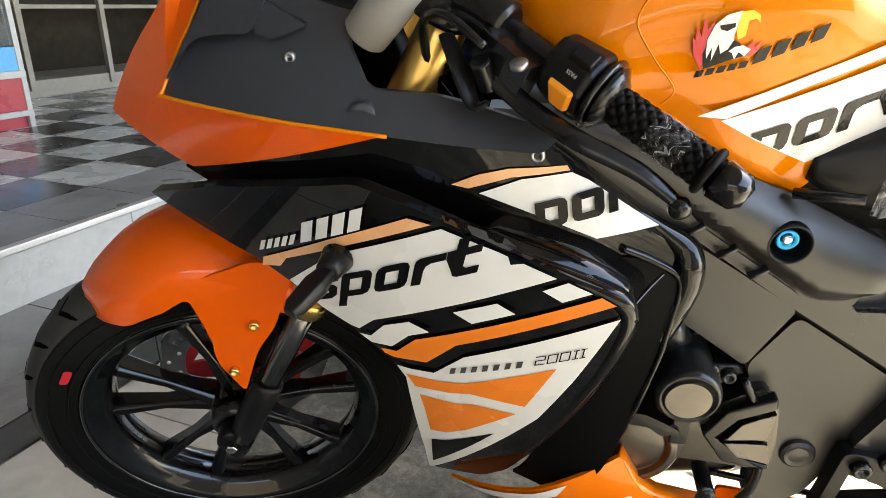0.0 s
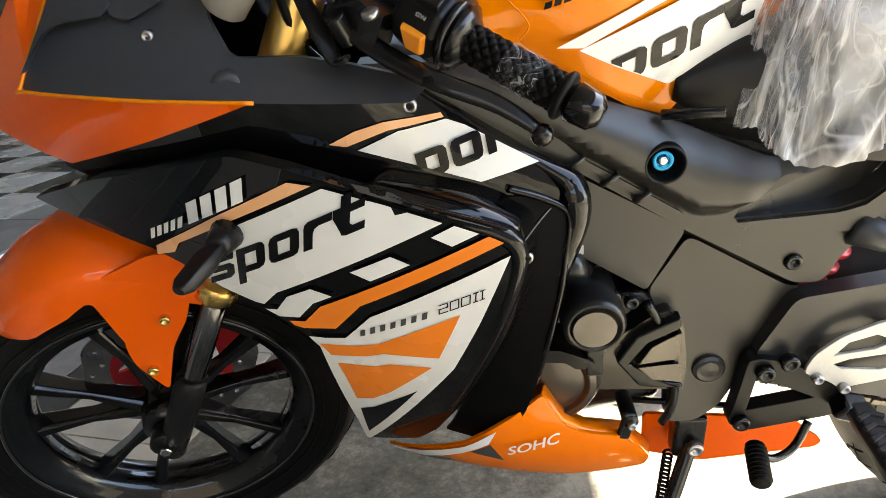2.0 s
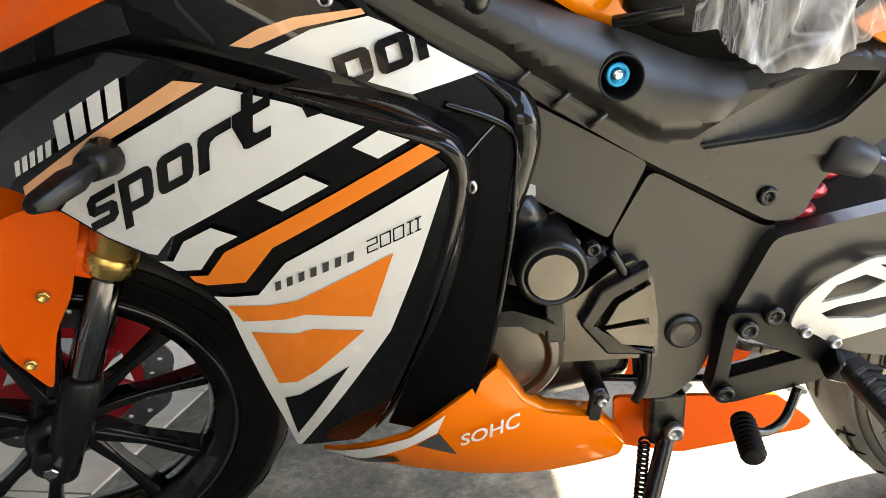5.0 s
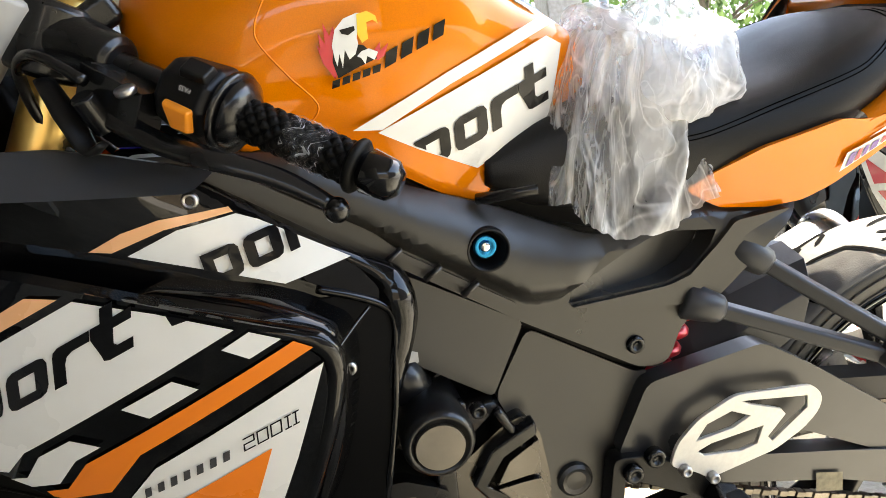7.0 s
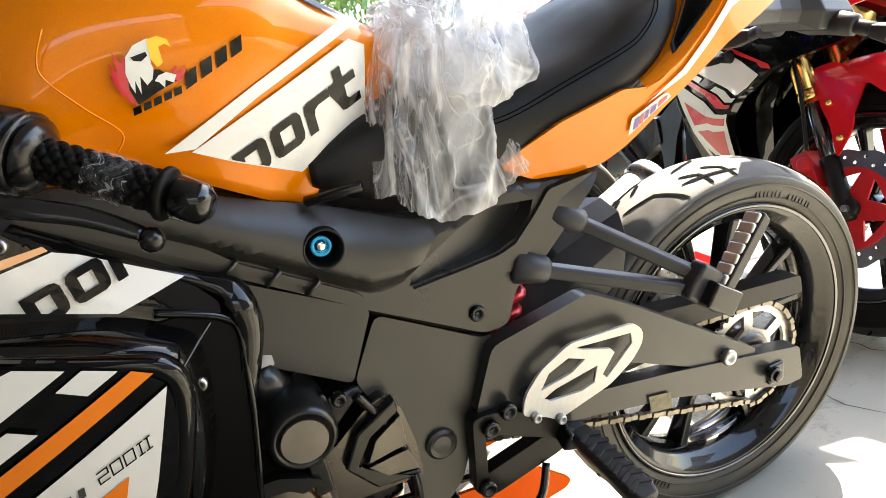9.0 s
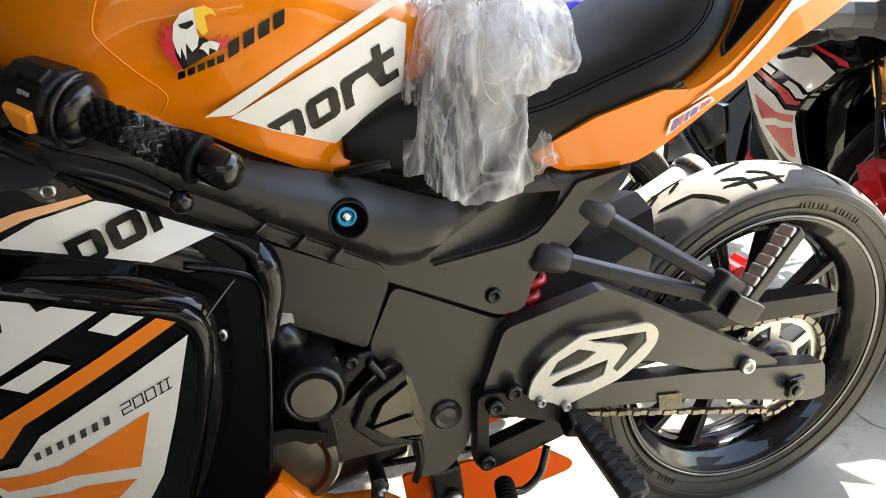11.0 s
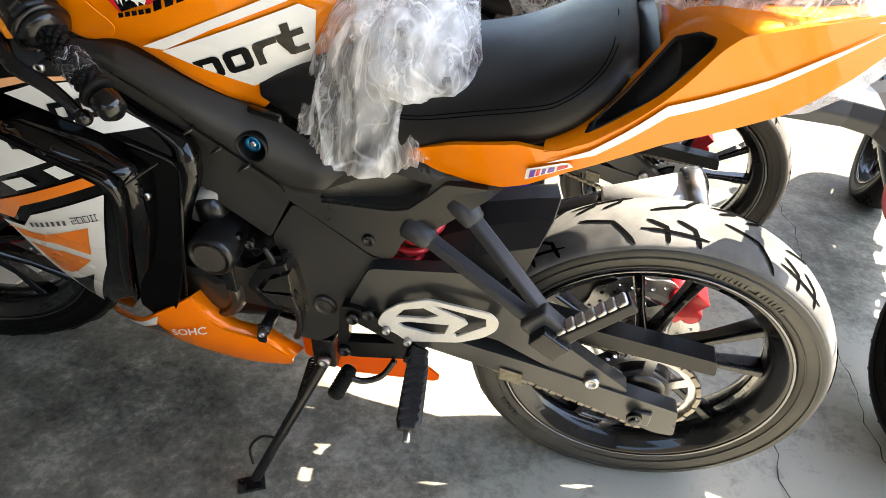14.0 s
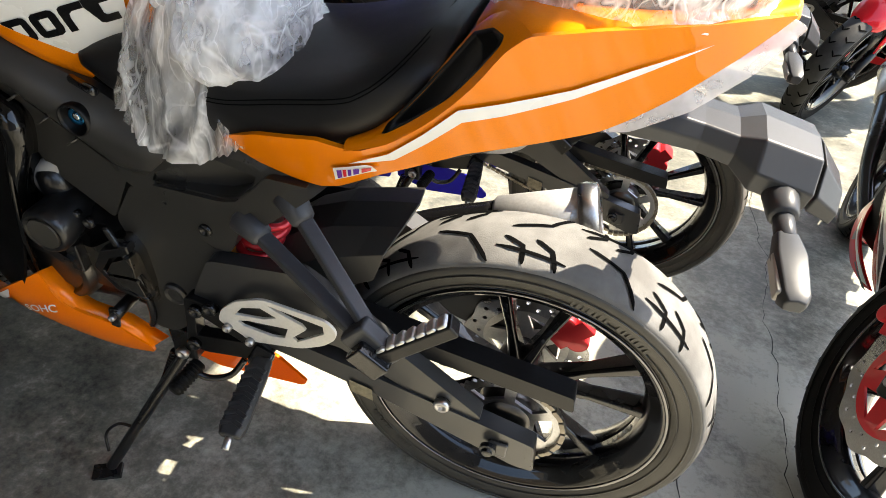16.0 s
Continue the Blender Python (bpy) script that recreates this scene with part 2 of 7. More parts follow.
def round_poly(pts, r, seg=3):
    """The outline with its corners rounded by about r."""
    out, n = [], len(pts)
    for i in range(n):
        p, a, b = Vector(pts[i]), Vector(pts[i - 1]), Vector(pts[(i + 1) % n])
        da, db = a - p, b - p
        ra, rb = min(r, da.length * 0.45), min(r, db.length * 0.45)
        s, e = p + da.normalized() * ra, p + db.normalized() * rb
        for k in range(seg + 1):
            t = k / seg
            out.append(tuple(s * (1 - t) ** 2 + p * 2 * t * (1 - t) + e * t * t))
    return out


def spline(pts, n=6):
    """A smooth open run through the points (x, z)."""
    out, k = [], len(pts)
    for i in range(k - 1):
        q = [Vector(pts[max(i - 1, 0)]), Vector(pts[i]), Vector(pts[i + 1]), Vector(pts[min(i + 2, k - 1)])]
        for j in range(n):
            t = j / n
            out.append(tuple(q[0] * (-0.5 * t + t * t - 0.5 * t ** 3) + q[1] * (1 - 2.5 * t * t + 1.5 * t ** 3) + q[2] * (0.5 * t + 2 * t * t - 1.5 * t ** 3) + q[3] * (-0.5 * t * t + 0.5 * t ** 3)))
    return out + [tuple(pts[-1])]


def sheet(pts, yf, cell=0.025, lift=0.0, holes=()):
    """A bmesh of the outline (x, z), cut fine and laid on y(x, z)."""
    bm = bmesh.new()
    rings = [pts, *holes]
    edges = []
    for ring in rings:
        vs = [bm.verts.new((x, 0, z)) for x, z in ring]
        edges += [bm.edges.new((vs[i - 1], vs[i])) for i in range(len(vs))]
    if holes:
        bmesh.ops.triangle_fill(bm, edges=edges, use_beauty=True, normal=(0, -1, 0))
    else:
        bm.faces.new([v for v in bm.verts])
        bmesh.ops.triangulate(bm, faces=bm.faces[:])
    xs, zs = [p[0] for p in pts], [p[1] for p in pts]
    for lo, hi, no in ((min(xs), max(xs), (1, 0, 0)), (min(zs), max(zs), (0, 0, 1))):
        for i in range(1, int((hi - lo) / cell) + 1):
            c = lo + (hi - lo) * i / (int((hi - lo) / cell) + 1)
            bmesh.ops.bisect_plane(bm, geom=bm.verts[:] + bm.edges[:] + bm.faces[:], plane_co=Vector(no) * c, plane_no=no, dist=1e-5)
    bmesh.ops.dissolve_degenerate(bm, dist=1e-6, edges=bm.edges[:])
    for v in bm.verts:
        v.co.y = yf(v.co.x, v.co.z) - lift
    for f in bm.faces:
        f.normal_update()
        if f.normal.y > 0:
            f.normal_flip()
    return bm


def thick(bm, depth):
    """Gives a sheet that faces -y a depth towards +y, closed all round."""
    back = bmesh.ops.extrude_face_region(bm, geom=bm.faces[:])
    moved = [g for g in back["geom"] if isinstance(g, bmesh.types.BMVert)]
    for v in moved:
        v.co.y += depth
    bmesh.ops.recalc_face_normals(bm, faces=bm.faces[:])
    return bm


def flipped(bm):
    """The same on the other side, y to -y."""
    for v in bm.verts:
        v.co.y = -v.co.y
    bmesh.ops.reverse_faces(bm, faces=bm.faces[:])
    return bm


def panel(parent, name, pts, yf, mat, depth=0.006, bevel=0.0025, r=0.008, cell=0.025, label="", both=True, holes=()):
    """A moulded side panel; both: also its twin on the other side. Returns the near one."""
    ring = round_poly(pts, r) if r else pts
    near = part(name, thick(sheet(ring, yf, cell, holes=holes), depth), mat, parent, label, bevel=bevel)
    if both:
        part(name, flipped(thick(sheet(ring, yf, cell, holes=holes), depth)), mat, parent, label, bevel=bevel)
    return near


def decal(parent, name, pts, yf, mat, lift=0.0035, cell=0.03, both=True, label=""):
    part(name, sheet(pts, yf, cell, lift), mat, parent, label)
    if both:
        part(name, flipped(sheet(pts, yf, cell, lift)), mat, parent, label)


def lettering(parent, name, text, origin, along, up, yf, mat, lift=0.0045, bold=0.0, shear=0.0, side=-1, label="", clip=()):
    """Words in the built-in font, laid on a side surface. origin, along and up are (x, z): the base line's start, its whole run, the height."""
    cu = bpy.data.curves.new(name, "FONT")
    cu.body, cu.shear, cu.offset, cu.resolution_u = text, shear, bold, 3
    tmp = bpy.data.objects.new(name, cu)
    scene.collection.objects.link(tmp)
    dg = bpy.context.evaluated_depsgraph_get()
    me = bpy.data.meshes.new_from_object(tmp.evaluated_get(dg))
    bpy.data.objects.remove(tmp)
    bpy.data.curves.remove(cu)
    bm = bmesh.new()
    bm.from_mesh(me)
    bpy.data.meshes.remove(me)
    x0, x1 = min(v.co.x for v in bm.verts), max(v.co.x for v in bm.verts)
    y1 = 0.72
    for v in bm.verts:
        s, t = (v.co.x - x0) / (x1 - x0), v.co.y / y1
        x, z = origin[0] + along[0] * s + up[0] * t, origin[1] + along[1] * s + up[1] * t
        v.co = (x, 0, z)
    for (ax, az), (bx, bz) in clip:
        bmesh.ops.bisect_plane(bm, geom=bm.verts[:] + bm.edges[:] + bm.faces[:], plane_co=(ax, 0, az), plane_no=(az - bz, 0, bx - ax), clear_inner=True)
    for v in bm.verts:
        v.co.y = side * (-yf(v.co.x, v.co.z) + lift)
    return part(name, bm, mat, parent, label, smooth=False)


# a squared, heavy face on a unit grid: outline, then counters
GLYPHS = {
    "s": (1.12, [[(0, 0), (0.82, 0), (1, 0.14), (1, 0.48), (0.84, 0.61), (0.3, 0.63), (0.3, 0.74), (1, 0.74), (1.02, 1), (0.18, 1), (0, 0.86), (0, 0.52), (0.16, 0.38), (0.7, 0.37), (0.7, 0.26), (0, 0.26)]]),
    "p": (1.2, [[(0, -0.42), (0.3, -0.42), (0.3, 0), (0.82, 0), (1, 0.08), (1.06, 0.26), (1.06, 0.82), (0.98, 0.95), (0.84, 1), (0, 1)], [(0.32, 0.26), (0.74, 0.26), (0.74, 0.74), (0.32, 0.74)]]),
    "o": (1.2, [[(0.2, 0), (0.84, 0), (1, 0.07), (1.06, 0.24), (1.06, 0.8), (0.98, 0.95), (0.84, 1), (0.2, 1), (0.06, 0.93), (0, 0.78), (0, 0.2), (0.06, 0.06)], [(0.32, 0.26), (0.74, 0.26), (0.74, 0.74), (0.32, 0.74)]]),
    "r": (0.94, [[(0, 0), (0.31, 0), (0.31, 0.5), (0.36, 0.66), (0.5, 0.73), (0.92, 0.73), (0.92, 1), (0.14, 1), (0.03, 0.93), (0, 0.8)]]),
    "t": (1.0, [[(0, 0.73), (0, 1), (0.24, 1), (0.24, 1.36), (0.55, 1.36), (0.55, 1), (0.98, 1), (0.98, 0.73), (0.55, 0.73), (0.55, 0.36), (0.64, 0.27), (1.02, 0.27), (1.02, 0), (0.44, 0), (0.3, 0.06), (0.24, 0.22)]]),
}
THIN = {"2": [[(0, 1), (0.8, 1), (0.8, 0.52), (0, 0.52), (0, 0), (0.8, 0)]], "0": [[(0, 0), (0.8, 0), (0.8, 1), (0, 1), (0, 0)]], "I": [[(0.25, 0), (0.25, 1)], [(0.05, 0), (0.45, 0)], [(0.05, 1), (0.45, 1)]]}


def squared(parent, name, word, origin, along, up, yf, mat, lift=0.0045, clip=()):
    """A word in the heavy face; origin, along (the whole run) and up (the x-height) are (x, z)."""
    run = sum(GLYPHS[c][0] for c in word)
    bm, pen = bmesh.new(), 0.0
    for c in word:
        edges = []
        for ring in GLYPHS[c][1]:
            vs = [bm.verts.new((origin[0] + along[0] * (pen + a) / run + up[0] * b, 0, origin[1] + along[1] * (pen + a) / run + up[1] * b)) for a, b in ring]
            edges += [bm.edges.new((vs[i - 1], vs[i])) for i in range(len(vs))]
        bmesh.ops.triangle_fill(bm, edges=edges, use_beauty=True, normal=(0, -1, 0))
        pen += GLYPHS[c][0]
    for (ax, az), (bx, bz) in clip:
        bmesh.ops.bisect_plane(bm, geom=bm.verts[:] + bm.edges[:] + bm.faces[:], plane_co=(ax, 0, az), plane_no=(az - bz, 0, bx - ax), clear_inner=True)
    for v in bm.verts:
        v.co.y = yf(v.co.x, v.co.z) - lift
    return part(name, bm, mat, parent, smooth=False)


def thin_figures(parent, name, word, origin, along, up, yf, mat, width=0.12, lift=0.0045):
    """Figures drawn with a fine line of even width."""
    bm, pen, run = bmesh.new(), 0.0, 0.0
    run = sum(1.08 if c != "I" else 0.62 for c in word)
    for c in word:
        for line in THIN[c]:
            for (a0, b0), (a1, b1) in zip(line, line[1:]):
                d = Vector((a1 - a0, b1 - b0)).normalized() * width * 0.5
                n = Vector((-d.y, d.x))
                q = [Vector((a0, b0)) - d + n, Vector((a1, b1)) + d + n, Vector((a1, b1)) + d - n, Vector((a0, b0)) - d - n]
                vs = []
                for p in q:
                    x, z = origin[0] + along[0] * (pen + p.x) / run + up[0] * p.y, origin[1] + along[1] * (pen + p.x) / run + up[1] * p.y
                    vs.append(bm.verts.new((x, yf(x, z) - lift, z)))
                bm.faces.new(vs)
        pen += 1.08 if c != "I" else 0.62
    return part(name, bm, mat, parent, smooth=False)


def lathe(profile, seg=48, axis="y", closed=False, centre=(0, 0, 0)):
    """Revolves (along, radius) points round an axis."""
    bm = bmesh.new()
    rings = []
    for a, r in profile:
        ring = []
        for i in range(seg):
            w = 2 * math.pi * i / seg
            c, s = r * math.cos(w), r * math.sin(w)
            p = {"y": (c, a, s), "x": (a, c, s), "z": (c, s, a)}[axis]
            ring.append(bm.verts.new(Vector(p) + Vector(centre)))
        rings.append(ring)
    pairs = list(zip(rings, rings[1:])) + ([(rings[-1], rings[0])] if closed else [])
    for a, b in pairs:
        for i in range(seg):
            bm.faces.new((a[i - 1], a[i], b[i], b[i - 1]))
    if not closed:
        for ring in (rings[0], rings[-1]):
            bm.faces.new(ring)
    bmesh.ops.recalc_face_normals(bm, faces=bm.faces[:])
    return bm


def rod(a, b, r0, r1=None, seg=16, ends=0.0):
    """A straight round bar from a to b, with softened ends."""
    a, b = Vector(a), Vector(b)
    r1 = r0 if r1 is None else r1
    n = (b - a).length
    e = min(ends or 0.15 * min(r0, r1), n * 0.3)
    bm = lathe([(0, r0 - e), (e, r0), (n - e, r1), (n, r1 - e)], seg, "z")
    m = Matrix.Translation(a) @ (b - a).to_track_quat("Z", "Y").to_matrix().to_4x4()
    bm.transform(m)
    return bm


def box(size, at=(0, 0, 0), rot=(0, 0, 0)):
    bm = bmesh.new()
    bmesh.ops.create_cube(bm, size=1)
    bm.transform(pose(*at, *rot) @ Matrix.Diagonal((*size, 1)))
    return bm


def joined(*bms):
    out = bms[0]
    for b in bms[1:]:
        me = bpy.data.meshes.new("tmp")
        b.to_mesh(me)
        b.free()
        out.from_mesh(me)
        bpy.data.meshes.remove(me)
    return out


def sweep(path, r, seg=10, flat_y=1.0):
    """A tube along a smooth line through the given places; r may be a list."""
    pts = [Vector(p) for p in path]
    fine, rad = [], []
    n = len(pts)
    rs = r if isinstance(r, (list, tuple)) else [r] * n
    for i in range(n - 1):
        p0, p1, p2, p3 = pts[max(i - 1, 0)], pts[i], pts[i + 1], pts[min(i + 2, n - 1)]
        for k in range(6):
            t = k / 6
            fine.append(0.5 * ((2 * p1) + (p2 - p0) * t + (2 * p0 - 5 * p1 + 4 * p2 - p3) * t * t + (3 * p1 - p0 - 3 * p2 + p3) * t ** 3))
            rad.append(rs[i] * (1 - t) + rs[i + 1] * t)
    fine.append(pts[-1])
    rad.append(rs[-1])
    bm = bmesh.new()
    rings, side = [], None
    for i, p in enumerate(fine):
        d = (fine[min(i + 1, len(fine) - 1)] - fine[max(i - 1, 0)]).normalized()
        if side is None:
            side = d.orthogonal().normalized()
        side = (side - d * side.dot(d)).normalized()
        up = d.cross(side)
        rings.append([bm.verts.new(p + side * math.cos(w) * rad[i] + up * math.sin(w) * rad[i] * flat_y) for w in (2 * math.pi * k / seg for k in range(seg))])
    for a, b in zip(rings, rings[1:]):
        for i in range(seg):
            bm.faces.new((a[i - 1], a[i], b[i], b[i - 1]))
    bm.faces.new(rings[0])
    bm.faces.new(rings[-1])
    bmesh.ops.recalc_face_normals(bm, faces=bm.faces[:])
    return bm


def loft(sections, cap=True):
    """A body, alike on both sides, through half sections (x, [(y, z), ...]) given from the bottom's middle to the top's."""
    bm = bmesh.new()
    rings = []
    for x, half in sections:
        full = [(x, -y, z) for y, z in half] + [(x, y, z) for y, z in reversed(half) if y > 1e-5]
        if half[0][0] < 1e-5:
            full = full
        rings.append([bm.verts.new(p) for p in full])
    n = len(rings[0])
    for a, b in zip(rings, rings[1:]):
        for i in range(n):
            bm.faces.new((a[i - 1], a[i], b[i], b[i - 1]))
    if cap:
        bm.faces.new(rings[0])
        bm.faces.new(rings[-1])
    bmesh.ops.recalc_face_normals(bm, faces=bm.faces[:])
    return bm


# ---------------------------------------------------------------- the large structure
def old_concrete():
    """Trodden dark concrete: broad stains, mottling, pale specks and scuffed lines, with bounced light painted by the
    rear wheel.
    """
    m = bpy.data.materials.new("worn_concrete")
    m.use_nodes = True
    n, l = m.node_tree.nodes, m.node_tree.links
    b = n["Principled BSDF"]
    tc = n.new("ShaderNodeTexCoord")
    total = None
    for scale, detail, rough, weight in ((1.7, 5, 0.6, 0.4), (9, 6, 0.7, 0.4), (60, 6, 0.75, 0.3)):
        nz = n.new("ShaderNodeTexNoise")
        nz.inputs["Scale"].default_value, nz.inputs["Detail"].default_value, nz.inputs["Roughness"].default_value = scale, detail, rough
        l.new(tc.outputs["Object"], nz.inputs["Vector"])
        mu = n.new("ShaderNodeMath")
        mu.operation = "MULTIPLY"
        mu.inputs[1].default_value = weight
        l.new(nz.outputs["Fac"], mu.inputs[0])
        if total is None:
            total = mu.outputs[0]
        else:
            ad = n.new("ShaderNodeMath")
            ad.operation = "ADD"
            l.new(total, ad.inputs[0])
            l.new(mu.outputs[0], ad.inputs[1])
            total = ad.outputs[0]
    ramp = n.new("ShaderNodeValToRGB")
    el = ramp.color_ramp.elements
    el[0].position, el[0].color = 0.42, (0.04, 0.0395, 0.031, 1)
    el[1].position, el[1].color = 0.66, (0.42, 0.4, 0.33, 1)
    mid = el.new(0.54)
    mid.color = (0.165, 0.16, 0.127, 1)
    # bounced light near the rear wheel, painted as a soft round paler patch
    bounce_patch = n.new("ShaderNodeTexGradient")
    bounce_patch.gradient_type = "SPHERICAL"
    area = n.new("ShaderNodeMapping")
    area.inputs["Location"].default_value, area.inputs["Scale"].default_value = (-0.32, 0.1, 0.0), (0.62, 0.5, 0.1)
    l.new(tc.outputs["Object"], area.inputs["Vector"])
    l.new(area.outputs[0], bounce_patch.inputs["Vector"])
    # the painted lightening is added onto the stain and mottling noise
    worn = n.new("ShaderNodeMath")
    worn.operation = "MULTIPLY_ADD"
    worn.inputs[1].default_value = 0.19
    l.new(bounce_patch.outputs["Fac"], worn.inputs[0])
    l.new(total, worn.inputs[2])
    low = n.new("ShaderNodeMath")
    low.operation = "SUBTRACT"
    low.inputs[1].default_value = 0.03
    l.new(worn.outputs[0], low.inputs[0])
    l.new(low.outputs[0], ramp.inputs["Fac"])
    # thin pale scuffs
    mp = n.new("ShaderNodeMapping")
    mp.inputs["Scale"].default_value, mp.inputs["Rotation"].default_value = (1.0, 0.16, 1.0), (0, 0, 0.5)
    l.new(tc.outputs["Object"], mp.inputs["Vector"])
    sc = n.new("ShaderNodeTexNoise")
    sc.noise_type = "RIDGED_MULTIFRACTAL"
    sc.inputs["Scale"].default_value, sc.inputs["Detail"].default_value = 14, 3
    l.new(mp.outputs[0], sc.inputs["Vector"])
    lim = n.new("ShaderNodeMapRange")
    lim.inputs["From Min"].default_value, lim.inputs["From Max"].default_value = 0.78, 1.0
    lim.inputs["To Min"].default_value, lim.inputs["To Max"].default_value = 0.0, 0.45
    l.new(sc.outputs["Fac"], lim.inputs["Value"])
    mix = n.new("ShaderNodeMix")
    mix.data_type = "RGBA"
    l.new(lim.outputs[0], mix.inputs["Factor"])
    l.new(ramp.outputs["Color"], mix.inputs["A"])
    mix.inputs["B"].default_value = (0.3, 0.29, 0.27, 1)
    l.new(mix.outputs["Result"], b.inputs["Base Color"])
    rr = n.new("ShaderNodeMapRange")
    rr.inputs["From Min"].default_value, rr.inputs["From Max"].default_value = 0.4, 0.7
    rr.inputs["To Min"].default_value, rr.inputs["To Max"].default_value = 0.38, 0.8
    l.new(total, rr.inputs["Value"])
    l.new(rr.outputs[0], b.inputs["Roughness"])
    bp = n.new("ShaderNodeBump")
    bp.inputs["Strength"].default_value, bp.inputs["Distance"].default_value = 0.35, 0.004
    l.new(total, bp.inputs["Height"])
    l.new(bp.outputs[0], b.inputs["Normal"])
    return m


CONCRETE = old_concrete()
ROOF_PAINT = material("roof_underside", (0.2, 0.195, 0.185), rough=0.7, vary=0.1)
# for the added south-east wall that hides sunlit ground from the black panels
DARK_BLOCKER = material("dark_blocker_paint", (0.04, 0.04, 0.042), rough=0.8, vary=0.12, scale=3, bump=0.2, bump_scale=40)
# for the unseen south wall, tan to stand in for warm reflected surroundings
SOUTH_REFLECTOR = material("tan_south_reflector", (0.3, 0.245, 0.18), rough=0.85, vary=0.12, scale=3, dark=(0.2, 0.17, 0.13), dark_scale=0.8, bump=0.2, bump_scale=40)
WALL_PAINT = material("wall_paint", (0.34, 0.33, 0.3), rough=0.7, vary=0.1, dark=(0.3, 0.28, 0.25))
TILE_WHITE = material("white_floor_tile", (0.46, 0.45, 0.42), rough=0.25, vary=0.05, dark=(0.36, 0.35, 0.32), dark_at=0.6)
TILE_BLACK = material("black_floor_tile", (0.04, 0.042, 0.042), rough=0.25, vary=0.12)
TILE_GREY = material("grey_step_tile", (0.2, 0.195, 0.185), rough=0.35, vary=0.06, dark=(0.15, 0.145, 0.14))
TILE_CREAM = material("cream_tile", (0.62, 0.57, 0.48), rough=0.4, vary=0.05, dark=(0.45, 0.41, 0.35))
GROUT = material("grout", (0.2, 0.19, 0.18), rough=0.9)
STREET = material("sunlit_concrete_street", (0.44, 0.43, 0.4), rough=0.85, vary=0.1, scale=8, dark=(0.33, 0.32, 0.3), dark_scale=1.2, bump=0.2)

# ground: one sheet to the horizon
gm = bmesh.new()
bmesh.ops.create_grid(gm, x_segments=24, y_segments=24, size=300)
ground = part("ground", gm, STREET, smooth=False)
ground.location.z = -0.012
tagged(ground, "pale sunlit concrete ground reaching into the distance", "ground", kind="structure")

# the shop's forecourt slab
fm = box((6.6, 14, 0.2), (-0.9, 0.0, -0.1))
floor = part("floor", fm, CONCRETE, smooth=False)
tagged(floor, "dark worn grey concrete forecourt floor", "floor", kind="structure")


def crack(points, w):
    bm = bmesh.new()
    ring = []
    for i, (x, y) in enumerate(points):
        k = w * (0.5 + random.random())
        ring.append((bm.verts.new((x - k, y, 0.003)), bm.verts.new((x + k, y, 0.003))))
    for a, b in zip(ring, ring[1:]):
        bm.faces.new((a[0], a[1], b[1], b[0]))
    return bm


CRACK = material("floor_crack", (0.02, 0.02, 0.02), rough=0.9)
random.seed(3)
for x0, y0, n, w in ((0.62, -0.1, 60, 0.001), (0.36, -0.25, 16, 0.0012)):
    pts, x = [], x0
    for i in range(n):
        x += random.uniform(-0.012, 0.013)
        pts.append((x, y0 + i * 0.035))
    part("crack", crack(pts, w), CRACK, floor)

# roof over the forecourt: its edge throws the shade line
# stretched south, unseen, to shade the ground there and dim the bike's reflections
roof = part("ceiling", box((8.3, 11.9, 0.12), (1.2 - 4.15, -0.55, 3.06)), ROOF_PAINT, smooth=False)
tagged(roof, "plain painted forecourt roof slab", "ceiling", kind="structure")
beam = part("roof_beam", box((0.16, 11.9, 0.26), (1.08, -0.55, 2.87)), ROOF_PAINT, smooth=False)
tagged(beam, "painted edge beam under the forecourt roof", "beam", kind="structure")

# showroom: step, platform, chequered tiles; its edge runs at a slant
EDGE = pose(-2.425, 0.0, 0, 0, 0, -12.7)


def laid(bm):
    bm.transform(EDGE)
    return bm


step = part("step", laid(box((0.5, 8, 0.081), (0.165, 1.0, 0.0405))), GROUT, smooth=False)
tagged(step, "low grey tiled step with a black riser", "step", kind="structure")
platform = part("platform", laid(box((4.2, 8, 0.256), (-2.17, 1.0, 0.128))), GROUT, smooth=False)
tagged(platform, "raised showroom floor with black and white tiles", "floor", kind="structure")


def tile(w, d, h, at):
    bm = box((w - 0.004, d - 0.004, h), at)
    return laid(bm)


for j in range(-4, 7):
    part("tile", tile(0.335, 0.6, 0.006, (0.1 + 0.08 * 0, 0.3 + 0.6 * j, 0.084)), TILE_GREY, step, smooth=False, bevel=0.0012)
    part("riser_tile", tile(0.012, 0.6, 0.075, (0.418, 0.3 + 0.6 * j, 0.04)), TILE_BLACK, step, smooth=False, bevel=0.0012)
    part("riser_tile", tile(0.012, 0.6, 0.168, (-0.066, 0.12 + 0.6 * j, 0.17)), TILE_WHITE, platform, smooth=False, bevel=0.0012)
part("nosing", laid(box((0.03, 8, 0.022), (-0.062, 1.0, 0.262))), ALU, platform, "bright aluminium stair nosing", smooth=False, bevel=0.004)
T = 0.333
for i in range(12):
    for j in range(-5, 14):
        x, y = -0.25 - T * i, T * j
        border = i == 0
        part("tile", tile(T, T, 0.008, (x, y, 0.258)), TILE_GREY if border else (TILE_WHITE if (i + j) % 2 else TILE_BLACK), platform, smooth=False)
for j in range(-6, 4):
    part("tile", tile(0.4, 0.4, 0.012, (0.63, 0.2 + 0.4 * j, 0.0)), TILE_CREAM, floor, smooth=False, bevel=0.001)

